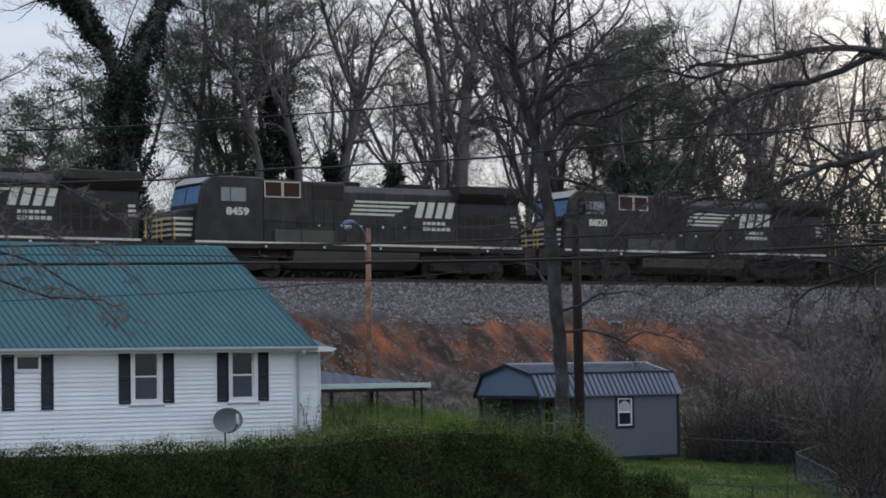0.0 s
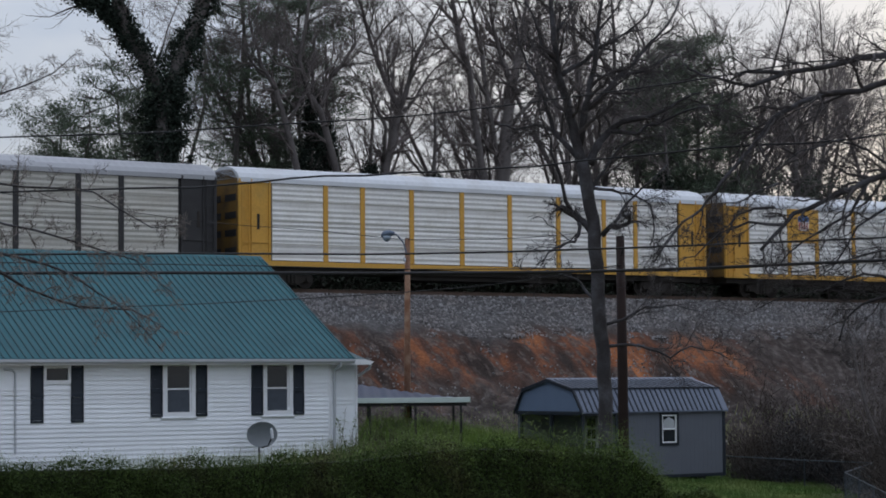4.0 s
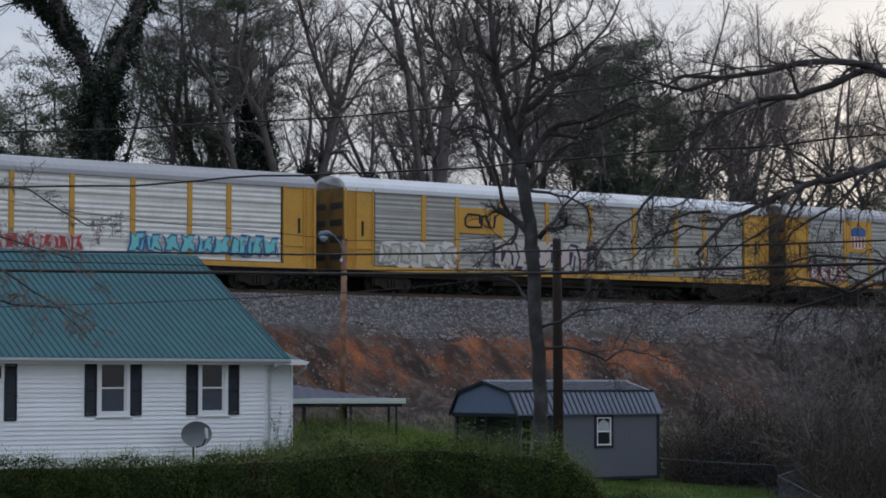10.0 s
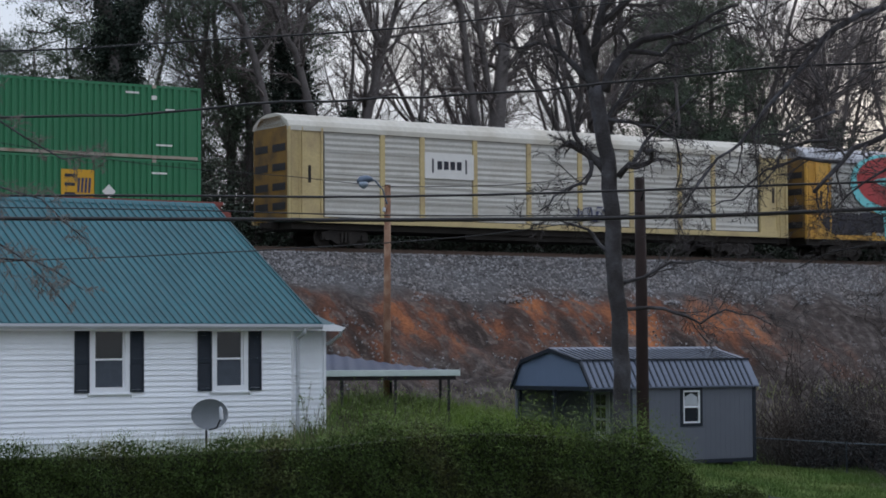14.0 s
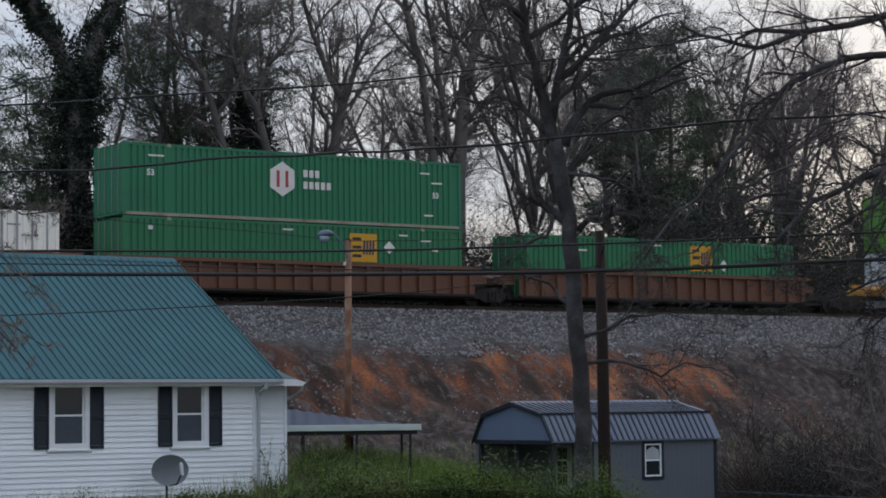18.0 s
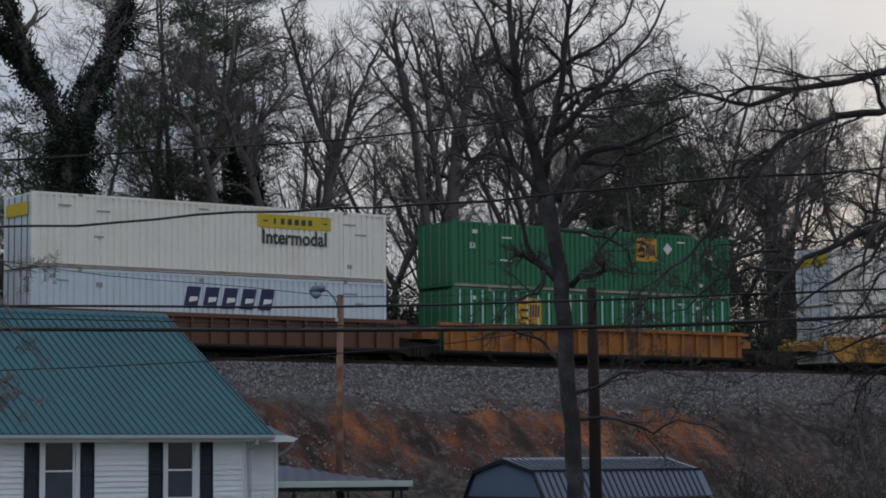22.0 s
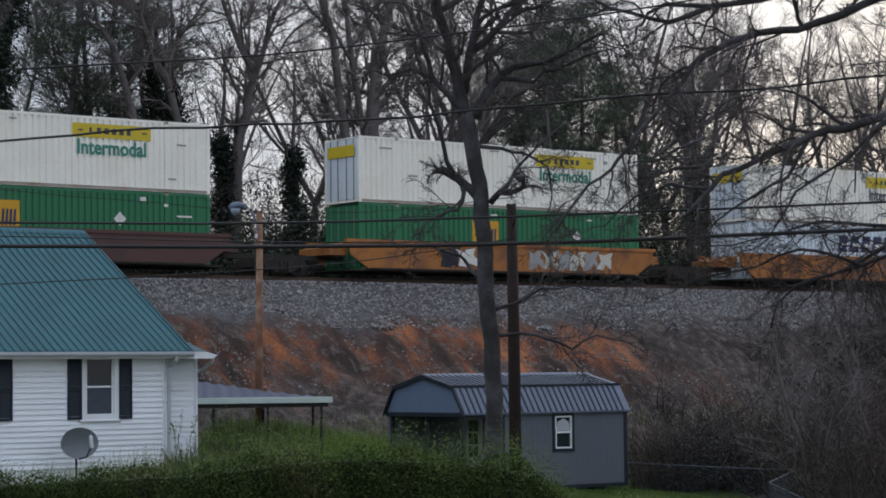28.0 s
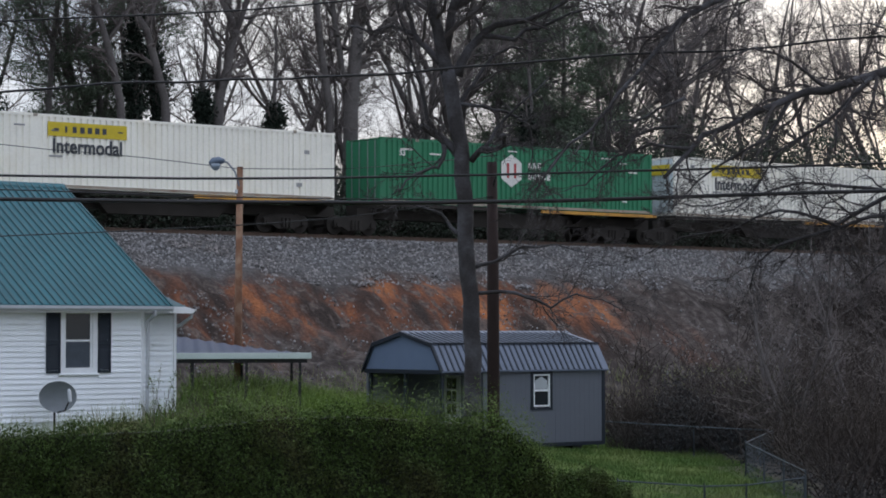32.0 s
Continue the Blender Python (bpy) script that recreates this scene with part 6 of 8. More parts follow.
    later_units = [
        (460.9, 19.0, "rust", "ribbed", (jb[0], W, (banner(), small_marks(43, "grey"))), ("pale blue-white container with a dark slanted name", pale_box, (slanted_name(8.6, 1.95), small_marks(44, "grey")))),
        (479.94, 23.3, "rust", "ribbed", (jb[0], W, (banner(), small_marks(45, "grey"))), (jb[0], W, (banner(), small_marks(46, "grey")))),
        (503.2, 19.3, "orange", "smooth", (jb[0], W, (banner(), small_marks(47, "grey"))), (jb[0], W, (banner(), small_marks(48, "grey"))), (well_tag(5.2, 8.0, "white", "black", 61), well_tag(8.6, 14.5, "cream", "amber", 62))),
        (522.52, 18.7, "orange", "smooth", (jb[0], W, (banner(ink="fern"), small_marks(49, "grey"))), (jb[0], W, (banner(), small_marks(50, "grey"))), (well_tag(10.4, 13.8, "grey", "mint", 63),)),
        (541.22, 23.4, "orange", "smooth", ("white corrugated container with faded marks", W, (banner(10.5), small_marks(51, "grey"))), ("pale blue-white container with a dark slanted name", pale_box, (slanted_name(8.6, 1.95), small_marks(52, "grey")))),
        (564.66, 23.6, "orange", "smooth", (jb[0], W, (banner(ink="fern"), small_marks(53, "grey"))), ("green container with an amber square under a white one", G, (emp(6.9, 1.65, 1.5), diamond(12.3, 1.75), small_marks(54))), (well_tag(4.2, 6.2, "white", "black", 64), well_tag(9.2, 14.2, "cream", "grey", 65))),
        (588.24, 19.4, "maroon", "smooth", (jb[0], W, (banner(ink="fern"), small_marks(55, "grey"))), ("green container with an amber square under a white one", G, (emp(6.9, 1.65, 1.5), diamond(12.0, 1.75), small_marks(56)))),
    ]
    for i, (u, gap, colour, style, top, low, *more) in enumerate(units + later_units):
        well_car(u, colour, gap, style, "%s well car carrying %s" % ({"red": "red", "yellow": "yellow", "rust": "rusty ribbed", "brown": "brown ribbed", "orange": "orange", "maroon": "dark maroon"}[colour], "two stacked containers" if top else "one sunken container"), more[0] if more else ())
        for z, c in ((0.36, low), (0.36 + 2.9, top)):
            if c:
                rib = len(c) > 3
                container(u, z, c[1], c[0], c[2], rib_mat=(paint["grey"] if c[1] is not G else paint["mint"]) if rib else None)
    singles = [(607.69, 19.0, "orange corrugated container with a pale badge on a spine car", orange_box, (hexagon(7.6, 1.7, 0.55), small_marks(57))),
               (626.71, 17.6, "white container with a yellow name bar on a spine car", W, (banner(4.3), small_marks(58, "grey"))),
               (644.35, 18.6, "deep green corrugated container with a white badge on a spine car", D, (hexagon(7.4, 1.7, 0.75), small_marks(59), number53(1.2, 2.2, "white"))),
               (662.93, 19.0, "white container with a yellow name bar on a spine car", W, (banner(4.3), small_marks(60, "grey")))]
    for u, gap, label, mat, marks in singles:
        spine_car(u, gap)
        container(u, 1.44, mat, label, marks)


build_train()


def motions():
    """Every car and container runs along the straight track to the right."""
    for th, u in MOVING:
        lift = th.get("seat", 0.0)
        walk(th, [(t, pose(*place(SPEED * t - u + d, 0, RAIL + lift), 0, 0, TURN)) for t, d in PACE])

# ---- trees ----


def turned(d, angle, rng):
    """d bent by an angle to a random side."""
    o = d.orthogonal().normalized()
    o.rotate(Matrix.Rotation(rng.uniform(0, 2 * math.pi), 3, d))
    return (d * math.cos(angle) + o * math.sin(angle)).normalized()


def grow(out, rng, start, d, length, r, level, last, up=0.12, wild=0.16, kids=(7, 7, 6), least=0.006):
    """A limb and all that springs from it: adds (level, path, radii)."""
    n = 5 if level < 2 else 4 if level < last else 3
    p, path = Vector(start), [Vector(start)]
    for i in range(n):
        d = (d + Vector((rng.gauss(0, wild), rng.gauss(0, wild), rng.gauss(0, wild) + up * (1 if d.z < 0.85 else 0)))).normalized()
        p = p + d * (length / n)
        path.append(p)
    end = 0.45 if level < last else 0.4
    radii = [max(least, r * (1 - (1 - end) * i / n)) for i in range(n + 1)]
    out.append((level, path, radii))
    if level < last:
        spread(out, rng, path, radii, level, last, length, up, wild, kids, least)


def spread(out, rng, path, radii, level, last, length, up=0.12, wild=0.16, kids=(7, 7, 6, 4), least=0.006, first=0.25, angle=(0.45, 1.0)):
    """Side shoots along a limb."""
    k = kids[min(level, len(kids) - 1)]
    n = len(path) - 1
    for i in range(k):
        f = first + (1 - first) * (i + rng.uniform(0.1, 0.9)) / k
        j = min(int(f * n), n - 1)
        w = f * n - j
        p = path[j].lerp(path[j + 1], w)
        d = (path[j + 1] - path[j]).normalized()
        r = radii[j] * (1 - w) + radii[j + 1] * w
        grow(out, rng, p, turned(d, rng.uniform(*angle), rng), length * rng.uniform(0.4, 0.7) * (1.15 - 0.5 * f), r * rng.uniform(0.42, 0.66), level + 1, last, up, wild, kids, least)
    if level > 0:
        d = (path[-1] - path[-2]).normalized()
        grow(out, rng, path[-1], turned(d, 0.2, rng), length * 0.5, radii[-1] * 0.95, level + 1, last, up, wild, kids, least)


def wooden(th, out, thick, thin, joined=False):
    """Turns limbs into a trunk, limbs and one mesh of twigs."""
    fine = Mesh()
    for level_, path, radii in out:
        if joined and (level_ > 0 or path is not out[0][1]):
            fine.tube(path, radii, 6 if level_ < 1 else 4 if level_ < 3 else 3, cap=False)
        elif level_ < 1:
            part("trunk", Mesh().tube(path, radii, 10), thick, th, smooth=True)
        elif level_ == 1:
            part("limb", Mesh().tube(path, radii, 7), thick, th, smooth=True)
        else:
            fine.tube(path, radii, 5 if level_ == 2 else 3, cap=False)
    if fine.v:
        tagged(part("crown", fine, thin, th, "fine bare twigs"), kind="stuff")


def bare_tree(seed, h, r, forks=2, up=0.07, kids=(7, 7, 9)):
    """A leafless tree about the origin; returns its limbs."""
    rng = random.Random(seed)
    out = []
    clear = h * rng.uniform(0.22, 0.35)
    lean = Vector((rng.uniform(-0.08, 0.08), rng.uniform(-0.06, 0.06), 1)).normalized()
    base = [Vector((0, 0, -0.4)), Vector((0, 0, 0.3)), lean * clear * 0.5, lean * clear]
    out.append((0, base, [r * 1.35, r * 1.08, r * 0.95, r * 0.88]))
    for i in range(forks):
        a = 2 * math.pi * (i + rng.uniform(-0.2, 0.2)) / forks + seed
        t = rng.uniform(0.3, 0.55) if forks > 1 else 0.08
        d = Vector((math.cos(a) * t, math.sin(a) * t * 0.7, 1)).normalized()
        path, p = [base[-1]], base[-1]
        n = 6
        for k in range(n):
            d = (d + Vector((rng.gauss(0, 0.12), rng.gauss(0, 0.12), 0.05))).normalized()
            p = p + d * (h - clear) / n
            path.append(p)
        radii = [r * (0.72 if forks > 1 else 0.86) * (1 - 0.86 * q / n) + 0.01 for q in range(n + 1)]
        out.append((0, path, radii))
        spread(out, rng, path, radii, 0, 3, (h - clear) * 0.5, up, 0.2, kids, 0.0065, 0.0, (0.45, 1.1))
        for k in (1, 3):
            q, e = path[k], turned((path[k + 1] - path[k]).normalized(), rng.uniform(0.45, 0.75), rng)
            side, w = [q], q
            for j in range(5):
                e = (e + Vector((rng.gauss(0, 0.12), rng.gauss(0, 0.12), 0.10))).normalized()
                w = w + e * (h - q.z) * 0.15
                side.append(w)
            rad = [radii[k] * 0.72 * (1 - 0.16 * j) for j in range(6)]
            out.append((1, side, rad))
            spread(out, rng, side, rad, 0, 3, (h - q.z) * 0.4, up, 0.2, kids, 0.0065, 0.1, (0.45, 1.1))
    return out


def needles(rng, centres, spread_, per):
    c = np.repeat(np.asarray(centres, float), per, 0)
    return c + rng.normal(size=c.shape) * np.asarray(spread_)


def pine(seed, h, r, crown, width, name="pine_tree", cone=0.0):
    """A tall pine: bare lower stem, short whorls of boughs with clumps of needles."""
    rng, ng = random.Random(seed), np.random.default_rng(seed)
    th = thing(name, Matrix(), "tall pine with a ragged dark green crown", "tree", "trees behind the railway")
    path = [Vector((0.25 * math.sin(i * 0.9 + seed), 0.2 * math.cos(i * 1.3), h * i / 8 - 0.4)) for i in range(9)]
    part("trunk", Mesh().tube(path, [r * (1 - 0.8 * i / 8) for i in range(9)], 8), far_bark, th, smooth=True)
    boughs, tips = Mesh(), []
    n = int((h - crown) * (5.5 if cone else 3.6))
    for i in range(n):
        f = (i + rng.random()) / n
        z = crown + (h - crown) * f
        a = rng.uniform(0, 6.28)
        ln = width * (0.45 + 0.55 * math.sin(math.pi * min(1, 0.25 + 0.8 * (1 - f)))) * rng.uniform(0.35, 1.25) * (1 - cone * f)
        p0 = Vector((0, 0, z))
        pts = [p0 + Vector((math.cos(a), math.sin(a), 0.12 * k)) * (ln * k / 3) + Vector((0, 0, rng.uniform(-0.15, 0.2))) for k in range(4)]
        boughs.tube(pts, [0.05, 0.04, 0.03, 0.015], 4, cap=False)
        for k in range(8):
            t = rng.uniform(0.3, 1.05)
            tips.append(tuple(p0.lerp(pts[3], t) + Vector((rng.gauss(0, 0.3), rng.gauss(0, 0.3), rng.gauss(0.05, 0.2)))))
    tagged(part("bough_work", boughs, far_bark, th), kind="stuff")
    pts = needles(ng, tips, (0.3, 0.3, 0.16), 85)
    tagged(part("crown", cloud_mesh("crown", pine_mat, pts, ng.uniform(0.05, 0.11, len(pts)), ng, 0.24), pine_mat, th), kind="stuff")
    return th


def set_down(th, s, q, turn, scale=1.0, sink=0.15):
    x, y, _ = place(s, q)
    th.matrix_basis = pose(x, y, level(x, y) - sink, 0, 0, turn) @ Matrix.Scale(scale, 4)
    return th


def woods():
    kinds, far = [], []
    for seed, h, r, forks in ((11, 19.5, 0.22, 2), (12, 21, 0.25, 3), (13, 18, 0.18, 1), (14, 20, 0.28, 2), (15, 17, 0.15, 2)):
        th = thing("bare_tree", Matrix(), "leafless tree with grey-brown forking limbs", "tree", "trees behind the railway")
        wooden(th, bare_tree(seed, h, r, forks), far_bark, twig_mat)
        kinds.append(th)
    for seed, h, r, forks in ((16, 19, 0.17, 2), (17, 21, 0.2, 3), (18, 17.5, 0.13, 2), (19, 20, 0.16, 1)):
        th = thing("bare_tree", Matrix(), "slender leafless tree deeper in the wood", "tree", "trees deeper in the wood")
        wooden(th, bare_tree(seed, h, r, forks, kids=(7, 7, 9)), far_bark, twig_mat, True)
        far.append(th)
    rng = random.Random(70)
    used = set()

    def plant(pool, s, q, low, high):
        if -31 < s < -18.5:     # open sky round the ivy-clad tree
            return
        th = rng.choice(pool)
        th = th if th.name not in used else copy_thing(th, Matrix())
        used.add(th.name)
        set_down(th, s, q, rng.uniform(0, 360), rng.uniform(low, high) * (1.06 if s > 8 else 1.0))
    # the edge of the wood, then a looser row behind it
    for i in range(21):
        plant(kinds, -46 + 5.5 * i + rng.uniform(-1.5, 1.5), rng.uniform(-15.5, -11.0), 0.86, 1.04)
    for i in range(24):
        plant(far, -56 + 5.6 * i + rng.uniform(-1.8, 1.8), rng.uniform(-24, -17), 0.8, 1.05)
    # pines
    tall = pine(21, 20, 0.22, 4.0, 3.6)
    broad = pine(22, 16.5, 0.26, 2.0, 6.0, cone=0.62)
    small = pine(23, 10.5, 0.16, 0.6, 2.0, "young_pine")
    plan = [(tall, -16.8, -12.0, 0, 1.0), (tall, -14.2, -12.8, 90, 1.04), (tall, -11.8, -14.5, 140, 0.98), (broad, 14.0, -12.5, 30, 1.0), (broad, 10.6, -13.5, 150, 0.86), (broad, 17.6, -13.5, 240, 0.8), (broad, 14.6, -16.5, 20, 1.02),
            (small, -24.2, -10, 0, 1.08), (small, -26.0, -10.5, 120, 1.0), (small, -27.6, -10, 210, 0.9), (small, -22.9, -11.5, 70, 0.85), (tall, -40, -15, 300, 0.9), (broad, 30, -20, 60, 0.6)]
    seen = set()
    for th, s, q, turn, sc in plan:
        if th.name in seen:
            th = copy_thing(th, Matrix())
        else:
            seen.add(th.name)
        set_down(th, s, q, turn, sc)


woods()


def ivy_tree():
    """A trunk that forks in a V, sheathed in ivy."""
    th = thing("ivy_tree", Matrix(), "forked tree thickly sheathed in dark ivy", "tree", "trees behind the railway")
    rng, ng = random.Random(4), np.random.default_rng(4)
    out = []
    T = [Vector(p) for p in ((-15.2, 101.9, 7.0), (-15.3, 101.9, 11.0), (-15.3, 101.9, 15.0), (-15.25, 102.0, 18.2))]
    L = [Vector(p) for p in ((-15.4, 101.9, 17.8), (-16.2, 101.5, 19.6), (-16.95, 101.1, 20.8), (-17.4, 100.8, 22.3), (-17.95, 100.5, 23.8), (-18.5, 100.2, 26.5))]
    R = [Vector(p) for p in ((-15.1, 102.0, 17.9), (-14.6, 102.4, 19.6), (-14.2, 102.8, 20.7), (-13.45, 103.2, 22.5), (-13.15, 103.6, 24.0), (-12.8, 103.9, 27.0))]
    N = [Vector(p) for p in ((-16.9, 101.2, 20.8), (-17.9, 100.8, 21.7), (-18.9, 100.5, 22.5), (-20.2, 100.2, 23.1))]
    out = [(0, T, [0.5, 0.45, 0.42, 0.4]), (0, L, [0.34, 0.32, 0.3, 0.25, 0.18, 0.08]), (0, R, [0.34, 0.32, 0.3, 0.25, 0.18, 0.08]), (0, N, [0.16, 0.13, 0.1, 0.05])]
    for path, rad in ((L, out[1][2]), (R, out[2][2]), (N, out[3][2])):
        spread(out, rng, path, rad, 0, 3, 3.4, 0.1, 0.16, (6, 5, 5), 0.006, 0.3)
    wooden(th, out, far_bark, twig_mat)
    c = []
    for path, w0, w1 in ((T, 1.05, 0.9), (L, 0.6, 0.16), (R, 0.65, 0.2), (N, 0.25, 0.08)):
        n = len(path) - 1
        for i in range(460 if path is T else 130):
            f = rng.random()
            j = min(int(f * n), n - 1)
            p = path[j].lerp(path[j + 1], f * n - j)
            w = (w0 * (1 - f) + w1 * f) * (rng.uniform(0.2, 0.9) if rng.random() < 0.8 else rng.uniform(1.0, 1.5)) * (1 + 0.25 * math.sin(p.z * 2.3))
            a = rng.uniform(0, 6.28)
            c.append((p.x + math.cos(a) * w, p.y + math.sin(a) * w * 0.8, p.z + rng.gauss(0, 0.2)))
    pts = needles(ng, c, (0.16, 0.16, 0.22), 80)
    tagged(part("ivy", cloud_mesh("ivy", dark_ivy, pts, ng.uniform(0.045, 0.085, len(pts)), ng, 0.8), dark_ivy, th, "dense dark ivy"), kind="stuff")


ivy_tree()


def wood_tree(q, seed, limbs, label="leafless tree with crooked forking limbs"):
    """A tree behind the rails; its limbs are given along the track and in height."""
    rng = random.Random(seed)
    th = thing("bare_tree", Matrix(), label, "tree", "trees behind the railway")
    out = []
    for k, (r0, r1, pts) in enumerate(limbs):
        if k == 0:
            (s0, z0), (s1, z1) = pts[0], pts[1]
            pts = [(s0 + (s0 - s1) * 0.5, 7.0), (s0 + (s0 - s1) * 0.25, z0 * 0.5 + 3.6)] + pts
        side, path = 0.0, []
        for i, (s_, z_) in enumerate(pts):
            path.append(Vector(place(s_, q + side, z_)))
            side += rng.gauss(0, 0.35) if k else 0.0
        fine = []
        for a_, b_ in zip(path, path[1:]):
            fine += [a_, a_.lerp(b_, 0.5) + Vector((rng.gauss(0, 0.06), rng.gauss(0, 0.06), rng.gauss(0, 0.06)))]
        fine.append(path[-1])
        n = len(fine) - 1
        radii = [(r0 * (1.25 if k == 0 else 1.0)) + (r1 - r0 * (1.25 if k == 0 else 1.0)) * i / n for i in range(n + 1)]
        out.append((0 if k == 0 else 1, fine, radii))
        ln = sum((b_ - a_).length for a_, b_ in zip(fine, fine[1:]))
        if k:
            spread(out, rng, fine, radii, 0, 3, min(4.5, ln * 0.5 + 0.8), 0.05, 0.2, (max(4, int(ln * 1.7)), 8, 9), 0.0065, 0.1, (0.45, 1.1))
        else:
            spread(out, rng, fine, radii, 1, 3, 3.0, 0.02, 0.2, (9, 8, 9), 0.0065, 0.55, (0.6, 1.3))
    wooden(th, out, far_bark, twig_mat)


wood_tree(-9.6, 81, [
    (0.27, 0.2, [(-9.60, 14.77), (-9.09, 16.32), (-8.66, 18.21)]),
    (0.17, 0.05, [(-8.66, 18.21), (-9.44, 19.69), (-10.21, 21.68), (-11.18, 23.63), (-11.75, 25.11)]),
    (0.16, 0.04, [(-8.66, 18.21), (-8.34, 19.60), (-7.82, 21.35), (-7.09, 22.79), (-6.24, 24.42)]),
    (0.09, 0.03, [(-8.36, 18.14), (-7.03, 19.52), (-6.23, 20.61), (-4.73, 21.59)]),
    (0.11, 0.03, [(-9.69, 15.44), (-9.97, 17.12), (-10.84, 18.59), (-11.61, 20.05)])], "leafless tree whose trunk forks in a wide Y")
wood_tree(-8.6, 82, [
    (0.2, 0.15, [(-13.03, 14.53), (-13.95, 17.61), (-14.69, 18.55)]),
    (0.15, 0.04, [(-14.69, 18.55), (-15.43, 20.31), (-15.03, 22.81), (-14.83, 24.64)]),
    (0.12, 0.04, [(-14.04, 17.94), (-12.98, 19.66), (-11.42, 21.44), (-11.10, 23.32)]),
    (0.1, 0.03, [(-14.69, 18.55), (-15.99, 19.45), (-17.46, 19.67), (-18.73, 20.38)])], "leafless tree leaning over in front of the pines")
wood_tree(-8.4, 83, [
    (0.19, 0.13, [(-15.44, 14.41), (-16.13, 16.97), (-16.67, 18.56)]),
    (0.13, 0.04, [(-16.67, 18.56), (-17.30, 19.82), (-17.92, 21.07), (-18.09, 22.99)]),
    (0.1, 0.03, [(-16.13, 16.97), (-15.19, 18.33), (-13.66, 20.08)])], "leafless tree leaning over in front of the pines")
wood_tree(-9.0, 84, [
    (0.36, 0.3, [(-2.49, 15.02), (-2.31, 16.60), (-1.99, 19.08)]),
    (0.27, 0.06, [(-1.99, 19.08), (-1.42, 21.41), (-1.06, 23.38), (-0.48, 25.74)]),
    (0.15, 0.04, [(-1.88, 19.61), (-2.48, 21.68), (-3.30, 23.72), (-3.48, 25.81)]),
    (0.14, 0.05, [(-2.17, 17.49), (-0.59, 19.17), (0.95, 20.15), (2.54, 22.06)])], "thick-trunked leafless tree among thinner ones")
wood_tree(-9.4, 85, [
    (0.17, 0.13, [(-2.42, 15.06), (-3.10, 18.70), (-3.48, 21.48)]),
    (0.13, 0.04, [(-3.48, 21.48), (-4.08, 23.71), (-4.68, 25.76)]),
    (0.1, 0.03, [(-3.20, 19.22), (-4.13, 20.38), (-5.58, 21.15)])])
wood_tree(-9.2, 86, [
    (0.2, 0.15, [(-3.62, 14.99), (-4.47, 20.51), (-5.27, 22.88)]),
    (0.15, 0.04, [(-5.27, 22.88), (-5.66, 24.59), (-5.85, 25.61)]),
    (0.1, 0.03, [(-4.47, 20.51), (-6.11, 21.95), (-7.12, 22.90)])])
wood_tree(-9.5, 87, [
    (0.22, 0.18, [(19.18, 15.24), (19.11, 17.17)]),
    (0.13, 0.03, [(19.11, 17.17), (18.62, 18.31), (17.38, 19.98), (16.54, 21.66)]),
    (0.12, 0.03, [(19.11, 17.17), (20.35, 19.38), (22.25, 20.87), (24.47, 22.41)]),
    (0.1, 0.03, [(19.11, 17.17), (19.30, 19.12), (19.09, 21.05), (19.68, 23.05)]),
    (0.09, 0.03, [(18.98, 17.36), (17.19, 17.85), (15.69, 18.53), (14.71, 19.62)]),
    (0.09, 0.03, [(19.11, 17.17), (21.37, 18.26), (23.80, 18.79), (26.32, 20.33)])], "low-forked leafless tree with fanning limbs")

def ivy_stem(s, q, top, r, lean=0.0, seed=1):
    """A slender trunk behind the rails, sheathed in ivy, with a few bare limbs above."""
    rng, ng = random.Random(seed), np.random.default_rng(seed)
    th = thing("ivy_clad_tree", Matrix(), "slender leafless tree sheathed in dark ivy", "tree", "trees behind the railway")
    z0 = level(*place(s, q)[:2])
    n = 7
    path = [Vector(place(s + lean * (i / n) + rng.gauss(0, 0.06), q, z0 - 0.2 + (top + 4 - z0) * i / n)) for i in range(n + 1)]
    radii = [0.2 - 0.14 * i / n for i in range(n + 1)]
    out = [(0, path, radii)]
    spread(out, rng, path, radii, 0, 3, 3.2, 0.05, 0.2, (9, 6, 5), 0.0065, 0.45, (0.4, 1.0))
    wooden(th, out, far_bark, twig_mat, True)
    c = []
    for _ in range(170):
        f = rng.random()
        z = z0 + (top - z0) * f
        k = min(int((z - z0) / (top + 4 - z0) * n), n - 1)
        p = path[k]
        a, w = rng.uniform(0, 6.28), r * rng.uniform(0.2, 1.0) * (1.1 - 0.5 * f) * (1 + 0.3 * math.sin(z * 2.1 + seed))
        c.append((p.x + math.cos(a) * w, p.y + math.sin(a) * w, z))
    pts = needles(ng, c, (0.16, 0.16, 0.24), 70)
    tagged(part("ivy", cloud_mesh("ivy", dark_ivy, pts, ng.uniform(0.045, 0.085, len(pts)), ng, 0.8), dark_ivy, th, "dense dark ivy"), kind="stuff")


for _s, _q, _top, _r, _lean, _seed in ((-14.2, -9.6, 18.5, 0.75, 0.4, 31), (-12.5, -10.2, 17.5, 0.7, -0.3, 32), (-10.6, -9.4, 15.2, 0.5, 0.2, 33), (-6.8, -9.2, 14.8, 0.55, 0.1, 34), (9.2, -9.8, 15.5, 0.6, 0.3, 35)):
    ivy_stem(_s, _q, _top, _r, _lean, _seed)


def branch(plan, r0, r1, *pts):
    """Notes a limb: its radius at start and end, and its course as (x, z)."""
    plan.append((r0, r1, pts))


